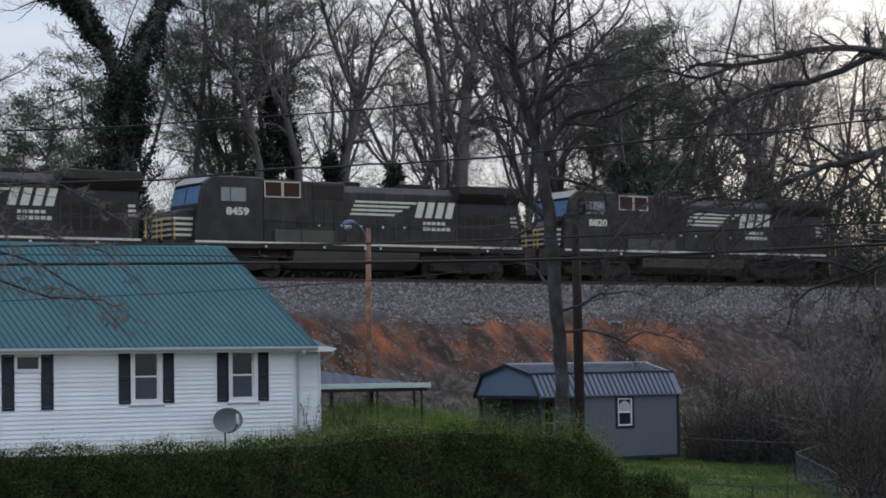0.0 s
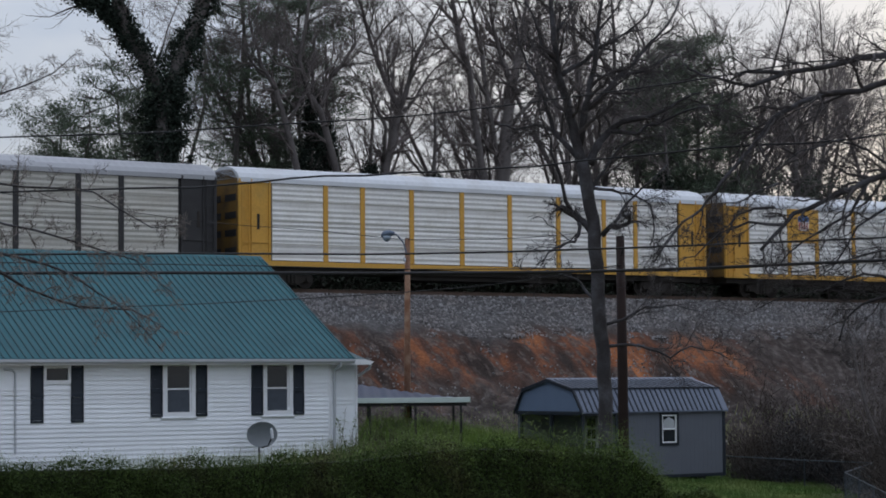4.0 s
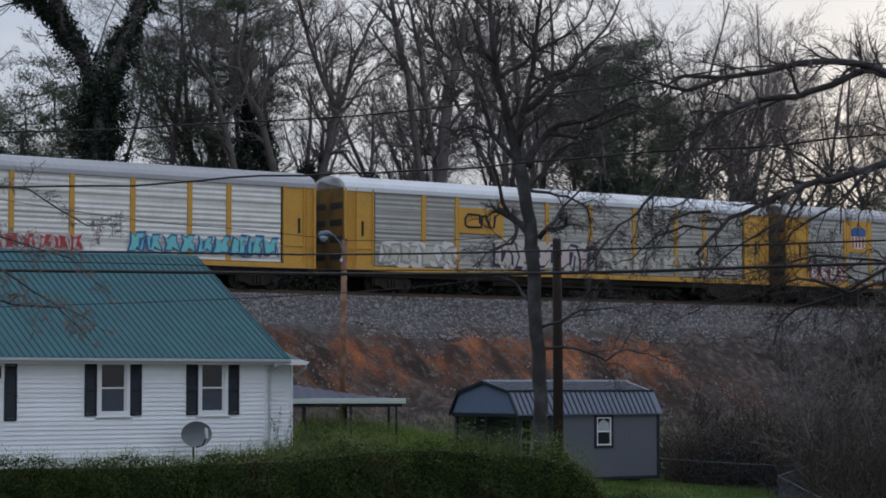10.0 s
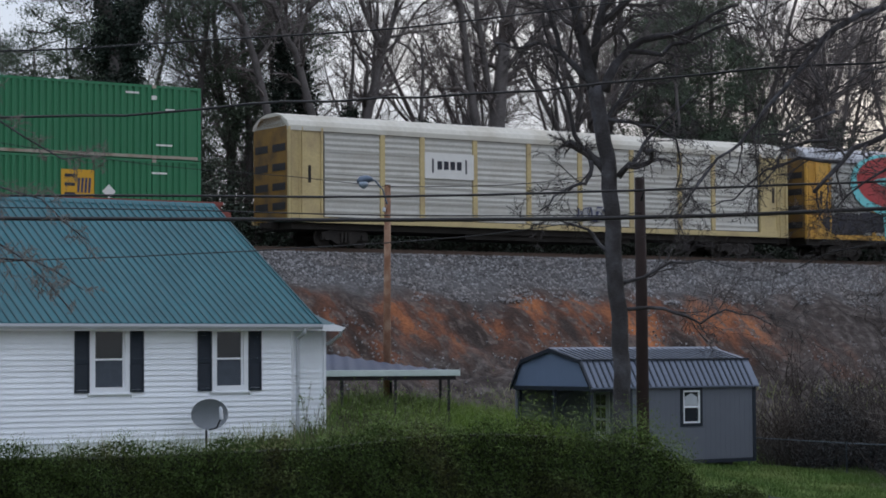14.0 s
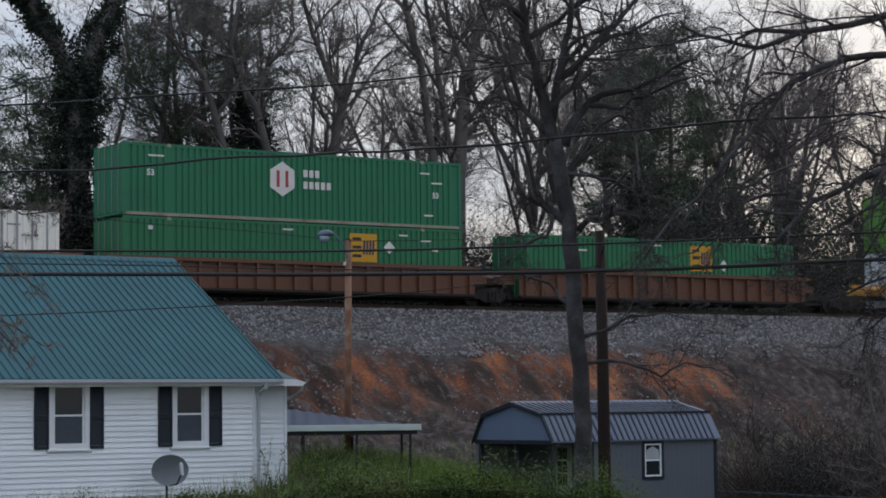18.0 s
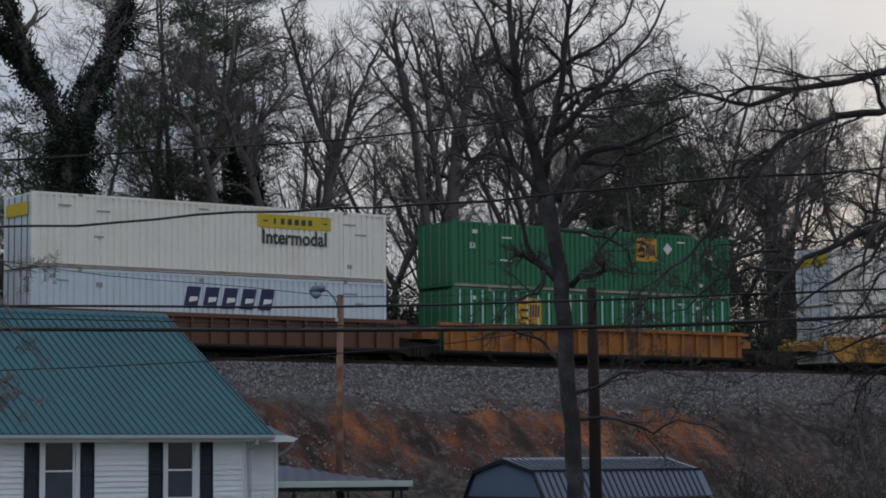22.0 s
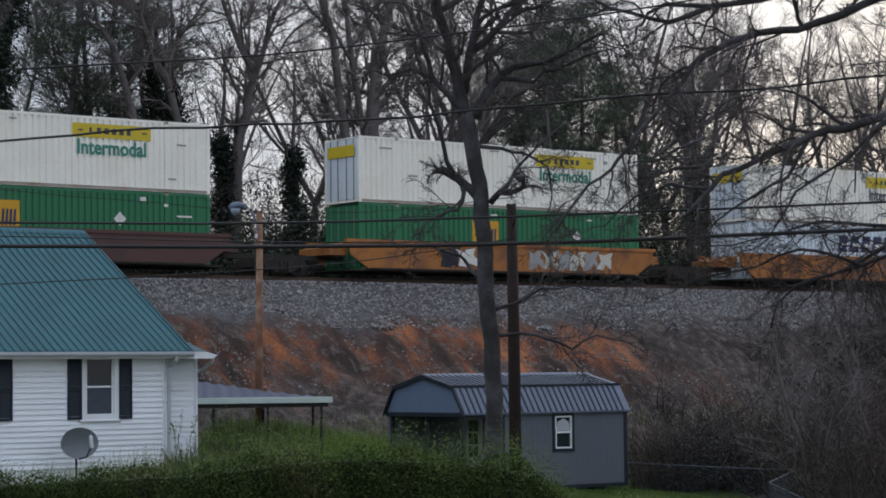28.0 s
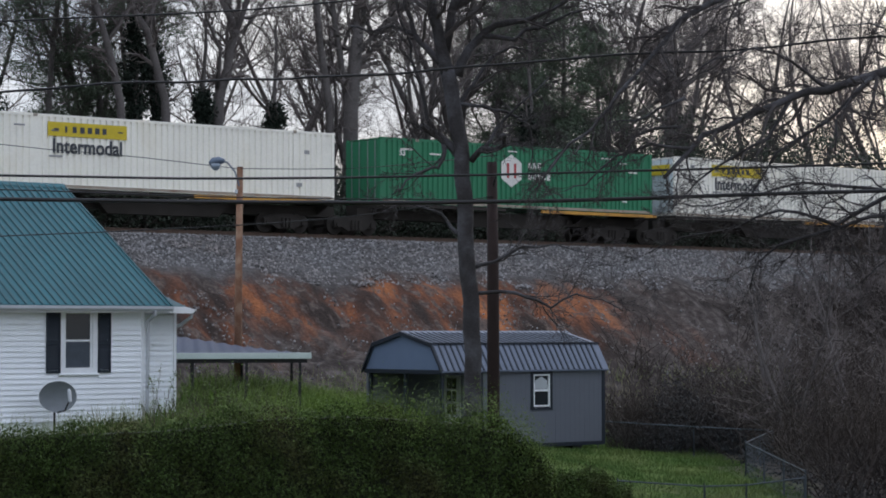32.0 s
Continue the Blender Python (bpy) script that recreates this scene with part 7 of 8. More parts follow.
def limbed_tree(name, label, plan, y, seed, trunks=1, per_metre=1.7, reach=(0.9, 0.42), kids=(7, 6, 4), least=0.006, up=0.05, wild=0.2, mat=None, thin=None, shaggy=False):
    """A bare tree grown on noted limbs: each limb bears side shoots, those bear twigs, and those bear finer twigs."""
    rng = random.Random(seed)
    th = thing(name, Matrix(), label, "tree")
    out, twigs = [], []
    for k, (r0, r1, pts) in enumerate(plan):
        path = []
        # a limb starts at the depth of the limb that bears it
        near = min(((q.x - pts[0][0]) ** 2 + (q.z - pts[0][1]) ** 2, q.y) for _, w, _ in out[:k] for q in w) if k >= trunks else (0, y)
        side = near[1] - y
        drift = 0.0 if k < trunks else rng.uniform(-0.4, 0.4)
        for x, z in pts:
            path.append(Vector((x, y + side, z)))
            side += drift * rng.uniform(0.3, 1.2)
        fine = []
        for a, b in zip(path, path[1:]):
            fine += [a, a.lerp(b, 0.5) + Vector((rng.gauss(0, 0.035), rng.gauss(0, 0.05), rng.gauss(0, 0.035)))]
        fine.append(path[-1])
        n = len(fine) - 1
        radii = [r0 + (r1 - r0) * (i / n) ** 0.8 for i in range(n + 1)]
        out.append((0 if k < trunks else 1, fine, radii))
        ln = sum((b - a).length for a, b in zip(fine, fine[1:]))
        if k < trunks and shaggy:
            spread(twigs, rng, fine, radii, 1, 3, 1.6, 0.1, 0.3, (0, 40, 7), least, 0.1, (0.3, 1.2))
        if k >= trunks:
            shoots = []
            spread(shoots, rng, fine, radii, 0, 3, reach[0] + reach[1] * min(ln, 6.0), up, wild, (max(4, int(ln * per_metre)), *kids), least, 0.12, (0.45, 1.05))
            twigs += [(level_ + 1, q, r) for level_, q, r in shoots]
    wooden(th, out + twigs, mat or bark_mat, thin or dark_twig)
    return th


YARD, STREET, CORNER = [], [], []
branch(YARD, 0.235, 0.2, (3.7, -0.4), (3.68, 1.2), (3.65, 2.95), (3.62, 4.12), (3.53, 5.56), (3.47, 6.71), (3.46, 7.58), (3.39, 8.6), (3.26, 9.33), (3.15, 10.06), (3.02, 10.79))
branch(YARD, 0.2, 0.05, (3.02, 10.72), (2.84, 11.45), (2.63, 12.19), (2.44, 13), (2.29, 13.89), (2.16, 14.93), (2.1, 15.98), (2.02, 17.48))
branch(YARD, 0.14, 0.03, (2.95, 11.23), (3.12, 12.26), (3.29, 13.14), (3.45, 14.03), (3.56, 15.07), (3.84, 16.11), (4.16, 17.6))
branch(YARD, 0.15, 0.03, (3.28, 10.64), (3.58, 11.34), (3.98, 11.78), (4.64, 12.04), (5.38, 12.23), (6.12, 12.64), (6.78, 12.88))
branch(YARD, 0.08, 0.02, (3.91, 11.69), (4.78, 11.58), (5.37, 11.87), (6.18, 12.26), (6.99, 12.44))
branch(YARD, 0.12, 0.025, (3.16, 12.33), (3.75, 12.81), (4.17, 13.35), (4.68, 13.79), (5.01, 14.22), (5.46, 14.72), (6.03, 15.49), (6.42, 16.38))
branch(YARD, 0.07, 0.02, (4.17, 13.35), (4.96, 13.57), (5.71, 14), (6.37, 14.15))
branch(YARD, 0.09, 0.02, (2.4, 13.37), (3.14, 13.81), (3.81, 14.4), (4.48, 14.76), (5.15, 15.35), (5.46, 16.24))
branch(YARD, 0.1, 0.02, (2.95, 10.86), (2.49, 11.34), (2.16, 11.71), (1.94, 12.42), (1.74, 13.01), (1.43, 13.61), (1.14, 14.35), (0.97, 15.39))
branch(YARD, 0.08, 0.02, (2.26, 13.75), (1.83, 14.34), (1.62, 15.09), (1.19, 15.84), (0.91, 16.89))
branch(YARD, 0.07, 0.02, (2.16, 11.68), (1.58, 11.91), (0.99, 11.77), (0.49, 11.96))
branch(YARD, 0.13, 0.1, (3.3, 8.6), (2.96, 8.94), (2.63, 9.19), (2.36, 9.36))
branch(YARD, 0.07, 0.02, (2.73, 9.16), (2.45, 9.89), (2.2, 10.73), (2.08, 11.39), (1.81, 11.95), (1.71, 12.64))
branch(YARD, 0.07, 0.02, (2.92, 8.89), (2.9, 8.48), (2.76, 8.24), (2.37, 8.14), (1.93, 7.89), (1.56, 7.51))
branch(YARD, 0.09, 0.05, (3.63, 8.45), (3.89, 8.74), (4.15, 8.7), (4.44, 8.82), (4.43, 9.04), (4.22, 8.99))
branch(YARD, 0.06, 0.015, (3.97, 8.76), (4.3, 9.31), (4.72, 9.75), (5.19, 10.18), (5.71, 10.69))
branch(YARD, 0.06, 0.015, (3.21, 9.94), (3.95, 9.87), (4.53, 9.78), (5.18, 9.45), (5.31, 8.72), (5.19, 8.21))
branch(YARD, 0.07, 0.015, (3.32, 9.91), (3.74, 10.49), (4.25, 11.22), (4.75, 11.48), (5.36, 11.35))
branch(YARD, 0.06, 0.012, (3.31, 6.54), (2.96, 7), (2.56, 7.21), (1.95, 7.42), (1.37, 7.17))
branch(YARD, 0.06, 0.012, (3.65, 5.05), (4.37, 5.09), (5.01, 4.94), (5.63, 4.67), (6.24, 5.02), (6.89, 4.87), (7.38, 4.58))
branch(YARD, 0.06, 0.012, (3.66, 5.7), (4.24, 5.86), (4.97, 6.26), (5.84, 6.32), (6.7, 6.1))
branch(YARD, 0.05, 0.012, (2.13, 14.49), (2.65, 15.23), (3.03, 16.12), (3.27, 17.16))
branch(YARD, 0.05, 0.012, (3.52, 14.62), (4.12, 15.36), (4.58, 16.25))
limbed_tree("yard_tree", "large leafless tree with a slender grey trunk and broken stubs", YARD, 66, 7, 1, 2.0, (1.0, 0.34), (6, 8), 0.0055, 0.0, 0.26)

branch(STREET, 0.55, 0.4, (21.67, -1.94), (21.36, 0.14), (21.12, 2.08), (20.86, 4.01), (20.46, 6.4), (20.15, 8.49), (20.07, 10.13), (19.96, 11.78), (19.84, 13.57), (19.73, 16.13))
branch(STREET, 0.34, 0.16, (21.36, 2.82), (21.33, 5.21), (21.25, 7.91), (21.14, 10.76), (20.91, 12.41), (20.67, 14.2), (20.6, 16.31))
branch(STREET, 0.234, 0.048, (19.93, 9.45), (19.49, 10.12), (18.87, 10.73), (17.94, 11.15), (16.7, 11.36), (15.63, 11.33), (14.57, 10.89), (13.36, 10.34), (12.16, 9.95), (11.27, 9.78), (10.38, 9.4), (9.36, 8.9), (8.63, 8.42), (7.91, 7.69))
branch(STREET, 0.133, 0.024, (19.8, 8.26), (17.94, 8.36), (16.55, 8.27), (15.79, 8.04), (14.72, 7.65), (13.97, 7.28), (13.37, 6.9), (12.62, 6.57), (11.73, 6.3))
branch(STREET, 0.109, 0.02, (20.27, 6.25), (18.86, 6.89), (17.78, 7.17), (16.55, 7.24), (15.03, 7.14), (13.97, 7.03), (13.22, 6.75), (11.58, 6.27), (11.11, 5.83), (10.92, 5.16))
branch(STREET, 0.187, 0.096, (19.72, 9.79), (18.87, 10.97), (17.78, 11.74), (16.55, 12.39), (15.02, 13.04), (13.5, 13.43), (12.3, 13.55), (11.12, 13.44))
branch(STREET, 0.101, 0.024, (11.12, 13.44), (10.12, 13.19), (8.94, 13.03), (7.92, 12.65), (7.49, 12.72), (6.47, 12.99), (6.11, 13.17), (5.97, 13.33))
branch(STREET, 0.0702, 0.016, (8.94, 13.03), (7.78, 13.06), (7.34, 12.83), (7.05, 12.48), (6.87, 11.98))
branch(STREET, 0.117, 0.024, (13.5, 13.43), (12.3, 12.88), (11.13, 12.49), (10.12, 12.39), (9.39, 12.15), (8.66, 11.76), (8.37, 11.46), (7.93, 10.87), (7.36, 10.21), (6.78, 9.48), (6.35, 8.97), (5.78, 8.6), (5.22, 7.87), (4.94, 7.44))
branch(STREET, 0.0468, 0.012, (8.51, 9.65), (7.8, 9.36), (7.22, 9.06), (6.5, 8.97))
branch(STREET, 0.0468, 0.012, (8.38, 8.94), (7.22, 8.7), (7.04, 8.25), (6.32, 7.66))
branch(STREET, 0.0624, 0.016, (13.36, 10.34), (12.76, 9.82), (12.31, 9.22), (12.24, 8.34))
branch(STREET, 0.0546, 0.012, (14.57, 10.89), (13.96, 11.31), (13.21, 11.59), (12.16, 11.48))
branch(STREET, 0.0624, 0.016, (15.78, 11.33), (16.24, 10.49), (16.47, 9.31), (16.55, 8.42))
branch(STREET, 0.0624, 0.016, (20.07, 10.58), (19.18, 9.51), (18.56, 9.2), (17.78, 9.33))
branch(STREET, 0.0936, 0.024, (19.96, 12.08), (18.87, 13.24), (17.32, 14.08), (15.47, 14.61))
branch(STREET, 0.06, 0.014, (11.27, 9.78), (10.71, 8.78), (9.87, 8.33), (8.95, 7.71), (8.35, 7.05))
branch(STREET, 0.06, 0.014, (13.36, 10.34), (12.24, 9.22), (11.01, 8.47), (10.32, 7.29), (9.66, 7))
branch(STREET, 0.055, 0.013, (14.72, 7.65), (13.52, 7.81), (12.2, 7.91), (10.98, 7.57), (9.81, 7.29), (8.78, 7.39))
branch(STREET, 0.055, 0.013, (13.22, 6.75), (12.17, 7.15), (11.13, 7.05), (10.13, 6.68), (9.22, 6.53), (8.35, 6.12))
branch(STREET, 0.05, 0.012, (8.63, 8.42), (7.61, 8.52), (6.78, 8.22), (6.03, 7.52), (5.53, 7.37))
branch(STREET, 0.05, 0.012, (16.55, 7.24), (15.48, 6.37), (14.57, 6.04), (13.7, 5.3))
branch(STREET, 0.05, 0.012, (12.21, 9.95), (11.27, 10.66), (10.23, 10.92), (9.2, 10.6), (8.33, 10))
limbed_tree("street_tree", "large leafless tree with two stems and long limbs reaching sideways", STREET, 65, 9, 2, 2.2, (0.9, 0.3), (6, 7), 0.005, 0.0, 0.26, shaggy=True)

branch(CORNER, 0.3, 0.14, (-15.2, 0.3), (-15.1, 3.0), (-15.0, 6.5), (-15.1, 10.5))
branch(CORNER, 0.06, 0.012, (-15.0, 7.6), (-13.2, 7.5), (-11.9, 7.26), (-10.58, 6.84), (-9.26, 5.98), (-8.21, 4.9))
branch(CORNER, 0.05, 0.01, (-15.0, 9.0), (-13.4, 9.3), (-11.95, 9.15), (-10.2, 9.03), (-8.72, 8.1), (-7.85, 8.18))
branch(CORNER, 0.05, 0.01, (-15.05, 10.0), (-13.4, 11.2), (-11.8, 11.8), (-10.6, 12.6))
branch(CORNER, 0.05, 0.01, (-15.0, 8.2), (-13.2, 8.4), (-11.6, 8.0), (-10.3, 7.6), (-9.0, 7.2), (-8.0, 6.3))
branch(CORNER, 0.05, 0.01, (-13.2, 7.5), (-11.8, 6.5), (-10.4, 6.0), (-9.0, 5.9), (-8.0, 5.3))
limbed_tree("corner_tree", "leafless tree reaching in with fine pale twigs", CORNER, 55, 15, 1, 3.2, (0.45, 0.12), (6, 6), 0.0045, 0.0, 0.34, thin=pale_twig)

# ---- brush, hedge, grass ----


def saplings():
    """Spindly young trees with crooked stems in the brush beyond the lawn."""
    kinds = []
    for seed in (61, 62, 63):
        rng = random.Random(seed)
        out = []
        th = thing("sapling", Matrix(), "spindly leafless sapling in the brush beyond the lawn", "tree", "saplings beyond the lawn")
        for k in range(2):
            d, p = Vector((rng.gauss(0, 0.15), rng.gauss(0, 0.15), 1)).normalized(), Vector((0.3 * k, 0, -0.2))
            path = [p]
            for i in range(6):
                d = (d + Vector((rng.gauss(0, 0.13), rng.gauss(0, 0.13), 0.05))).normalized()
                p = p + d * 0.95
                path.append(p)
            rad = [0.085 * (1 - 0.14 * i) for i in range(7)]
            out.append((0, path, rad))
            spread(out, rng, path, rad, 0, 3, 2.6, 0.03, 0.24, (9, 6, 5, 3), 0.007, 0.1, (0.5, 1.2))
        wooden(th, out, far_bark, twig_mat)
        kinds.append(th)
    rng = random.Random(64)
    for i in range(17):
        th = kinds[i] if i < 3 else copy_thing(kinds[i % 3], Matrix())
        x, y = (15.0 + 1.15 * i + rng.uniform(-0.4, 0.4), 70 + rng.uniform(0, 16))
        th.matrix_basis = pose(x, y, level(x, y) - 0.1, 0, 0, rng.uniform(0, 360)) @ Matrix.Scale(rng.uniform(0.75, 1.25), 4)
    for i in range(9):
        th = copy_thing(kinds[i % 3], Matrix())
        tagged(th, "crooked leafless sapling on the railway bank", "tree", "saplings on the bank")
        x, y, _ = place(13.5 + 2.3 * i + rng.uniform(-0.6, 0.6), rng.uniform(5.0, 8.5))
        th.matrix_basis = pose(x, y, level(x, y) - 0.2, 0, 0, rng.uniform(0, 360)) @ Matrix.Scale(rng.uniform(0.85, 1.15), 4)


saplings()


def brush():
    """Bare tangled shrubs on the bank to the right, behind the track and by the fence."""
    rng = random.Random(31)
    patches = {"bank_brush": ([(rng.uniform(6, 60), rng.uniform(5.0, 16)) for _ in range(420)] + [(rng.uniform(-3, 10), rng.uniform(9, 14)) for _ in range(50)], (1.0, 2.7), 9),
               "tall_brush": ([(rng.uniform(19, 58), rng.uniform(3.6, 11)) for _ in range(300)], (2.6, 5.2), 9),
               "lineside_brush": ([(rng.uniform(-50, 66), rng.uniform(-9.5, -6.0)) for _ in range(330)], (1.0, 2.8), 9),
               "lineside_thicket": ([(rng.uniform(-50, 60), rng.uniform(-17, -8)) for _ in range(430)], (3.0, 7.0), 8),
               "deep_thicket": ([(rng.uniform(-50, 75), rng.uniform(-26, -13)) for _ in range(190)], (4.0, 8.5), 7),
               "shed_brush": ([along(rng.uniform(10.0, 15.0), rng.uniform(82.5, 89)) for _ in range(110)], (0.8, 2.3), 11),
               "fence_brush": ([along(rng.uniform(13.5, 34), rng.uniform(66, 92)) for _ in range(330)], (1.2, 3.6), 10)}
    for name, (spots, span, stems) in patches.items():
        m = Mesh()
        for s, q in spots:
            x, y, _ = place(s, q)
            z = level(x, y)
            if name == "bank_brush" and s < 14 and rng.random() < 0.5:
                continue
            for _ in range(stems):
                h = rng.uniform(*span)
                d = Vector((rng.gauss(0, 0.45), rng.gauss(0, 0.45), 1)).normalized()
                p = Vector((x + rng.gauss(0, 0.3), y + rng.gauss(0, 0.3), z - 0.1))
                path = [p]
                for k in range(3):
                    d = (d + Vector((rng.gauss(0, 0.25), rng.gauss(0, 0.25), -0.08 * k))).normalized()
                    p = p + d * h / 3
                    path.append(p)
                m.tube(path, [0.008 * h + 0.006, 0.0065 * h + 0.005, 0.012, 0.008], 3, cap=False)
                for k in range(3):
                    b = path[1 + k % 3]
                    e = (d + Vector((rng.gauss(0, 0.8), rng.gauss(0, 0.8), rng.gauss(0.1, 0.5)))).normalized()
                    m.tube([b, b + e * h * 0.22, b + e * h * 0.4 + Vector((rng.gauss(0, 0.1), 0, rng.gauss(0, 0.1)))], [0.011, 0.009, 0.006], 3, cap=False)
        tagged(part(name, m, brush_mat), "tangled leafless brown shrubs on the bank" if name == "bank_brush" else "tangled leafless brown shrubs and saplings", "shrubs", kind="stuff")
    # dark evergreen undergrowth behind the rails
    ng = np.random.default_rng(8)
    c = []
    for _ in range(3400):
        s, q = rng.uniform(-55, 70), rng.uniform(-12, -5.6)
        x, y, _ = place(s, q)
        c.append((x, y, level(x, y) + rng.uniform(0.0, 2.6) * rng.uniform(0.6, 1.3)))
    pts = needles(ng, c, (0.45, 0.45, 0.35), 60)
    tagged(part("undergrowth", cloud_mesh("undergrowth", ivy_mat, pts, ng.uniform(0.05, 0.11, len(pts)), ng, 0.7), ivy_mat), "dark evergreen undergrowth behind the rails", "shrubs", kind="stuff")
    # evergreen thicket at the edge of the wood, tallest along the far stretch
    c = []
    for _ in range(2600):
        s, q = rng.uniform(-20, 44), rng.uniform(-13, -7)
        x, y, _ = place(s, q)
        top = 3.6 + 3.8 * float(smooth(6, 14, s)) * (1 - float(smooth(30, 44, s))) + 1.2 * math.sin(s * 1.3) + 0.8 * math.sin(s * 3.1 + q)
        c.append((x, y, level(x, y) + max(0.4, top) * rng.random() ** 0.8))
    pts = needles(ng, c, (0.42, 0.42, 0.38), 60)
    tagged(part("evergreen_thicket", cloud_mesh("evergreen_thicket", ivy_mat, pts, ng.uniform(0.05, 0.1, len(pts)), ng, 0.6), ivy_mat), "dark evergreen thicket at the edge of the wood", "shrubs", kind="stuff")
    # a dark bush behind the lawn fence
    c = []
    for _ in range(330):
        x, y = rng.uniform(10.8, 16.2), rng.uniform(82.0, 86.5)
        c.append((x, y, level(x, y) + (1.5 + 0.7 * math.sin(x * 1.7)) * rng.random()))
    pts = needles(ng, c, (0.28, 0.28, 0.24), 55)
    tagged(part("dark_bush", cloud_mesh("dark_bush", bush_mat, pts, ng.uniform(0.03, 0.06, len(pts)), ng, 0.6), bush_mat), "dark dense bush behind the lawn fence", "shrub", kind="stuff")
    # low brambles beyond the fence
    c = []
    for _ in range(420):
        x, y = rng.uniform(12.7, 23), rng.uniform(61, 80)
        c.append((x, y, level(x, y) + abs(rng.gauss(0, 0.3))))
    pts = needles(ng, c, (0.3, 0.3, 0.16), 40)
    tagged(part("brambles", cloud_mesh("brambles", bush_mat, pts, ng.uniform(0.03, 0.06, len(pts)), ng, 0.6), bush_mat), "low dark brambles beyond the fence", "shrubs", kind="stuff")


brush()

TOPS = [(-16, 1.8), (-10.5, 1.83), (-8.6, 1.85), (-6.5, 1.92), (-3.5, 2.05), (-2.2, 2.2), (-1.2, 2.32), (0.5, 2.34), (2.0, 2.26), (3.2, 2.14), (4.1, 1.95), (4.7, 1.55), (5.1, 1.05), (6.3, 0.78), (6.8, 0.4)]


def hedge():
    rng = np.random.default_rng(41)
    th = thing("hedge", Matrix(), "dense dark green clipped hedge with ragged young shoots", "hedge")
    xs, zs = [a for a, _ in TOPS], [b for _, b in TOPS]
    n = 120000
    x = rng.uniform(-16, 7.0, n)
    top = np.interp(x, xs, zs) + 0.10 * np.sin(x * 2.1) + 0.07 * np.sin(x * 5.3 + 1) + rng.normal(0, 0.05, n)
    base = np.interp(x, [-16, 0, 7], [-0.65, -0.6, -0.7])
    lump = 0.34 * np.sin(x * 1.7) + 0.2 * np.sin(x * 4.1 + 2) + 0.12 * np.sin(x * 9.3 + 1)
    f = rng.random(n)
    z = base + (top - base) * f ** 0.85
    thick = np.interp(x, [4.6, 5.4, 6.6, 7.0], [0.95, 0.7, 0.6, 0.3]) * (0.75 + 0.25 * np.sqrt(np.clip(1 - (2 * f - 1) ** 4, 0, 1)))
    face = rng.random(n) < 0.72
    y = 61.0 + np.where(face, -thick + np.abs(rng.normal(0, 0.14, n)) + lump * 0.5 + 0.1 * np.sin(z * 5 + x * 3), rng.uniform(-thick, thick))
    keep = rng.random(n) < np.where(x < 5.0, 1.0, 0.9)
    pts = np.stack([x, y, z], -1)[keep]
    tagged(part("foliage", cloud_mesh("foliage", hedge_mat, pts, rng.uniform(0.022, 0.05, len(pts)), rng, 0.5), hedge_mat, th), kind="stuff")
    # young shoots on the crown
    n = 30000
    x = rng.uniform(-16, 5.2, n)
    t2 = np.interp(x, xs, zs) + 0.10 * np.sin(x * 2.1) + 0.07 * np.sin(x * 5.3 + 1)
    more = smooth(-4.0, -1.0, x)
    keep = rng.random(n) < 0.25 + 0.75 * more
    face = rng.random(n) < 0.45
    deep = np.abs(rng.normal(0, 0.3, n))
    pts = np.stack([x, np.where(face, 60.12 + 0.17 * np.sin(x * 1.7) + 0.1 * np.sin(x * 4.1 + 2) + rng.normal(0, 0.1, n) - 0.06 * deep, 61 + rng.normal(-0.1, 0.5, n)), np.where(face, t2 - deep, t2 + np.abs(rng.normal(0, 0.12 + 0.2 * more, n)))], -1)[keep]
    tagged(part("young_growth", cloud_mesh("young_growth", sprout_mat, pts, rng.uniform(0.02, 0.045, len(pts)), rng, 0.22), sprout_mat, th, "yellow-green young shoots"), kind="stuff")
    # Near-black slabs stand in for the shade between the leaves.
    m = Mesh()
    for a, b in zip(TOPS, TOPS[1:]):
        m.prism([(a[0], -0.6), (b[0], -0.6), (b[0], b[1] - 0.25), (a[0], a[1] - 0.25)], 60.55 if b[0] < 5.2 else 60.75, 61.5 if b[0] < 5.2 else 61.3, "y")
    part("core", m, hedge_shade_core, th, "solid core coloured as the shade inside the hedge")


hedge()


def loose_shrub(name, label, centres, mat, seed, h=1.3):
    """A thin shrub: slender stems with small young leaves along them."""
    rng, ng = random.Random(seed), np.random.default_rng(seed)
    th = thing(name, Matrix(), label, "shrub")
    m, tips = Mesh(), []
    for x, y in centres:
        z = level(x, y)
        for _ in range(14):
            d = Vector((rng.gauss(0, 0.28), rng.gauss(0, 0.28), 1)).normalized()
            p, path = Vector((x + rng.gauss(0, 0.15), y + rng.gauss(0, 0.15), z - 0.05)), []
            top = h * rng.uniform(0.6, 1.15)
            for k in range(5):
                path.append(p)
                p = p + d * top / 4
                d = (d + Vector((rng.gauss(0, 0.14), rng.gauss(0, 0.14), 0))).normalized()
            m.tube(path, [0.012, 0.01, 0.008, 0.006, 0.004], 3, cap=False)
            for k in range(9):
                t = rng.uniform(1.0, 4.0)
                tips.append(tuple(path[int(t)].lerp(path[min(int(t) + 1, 4)], t % 1)))
    tagged(part("stem_work", m, brush_mat, th), kind="stuff")
    pts = needles(ng, tips, (0.06, 0.06, 0.06), 6)
    tagged(part("leafage", cloud_mesh("leafage", mat, pts, ng.uniform(0.018, 0.04, len(pts)), ng, 0.45), mat, th, "small yellow-green leaves"), kind="stuff")


rs = random.Random(90)
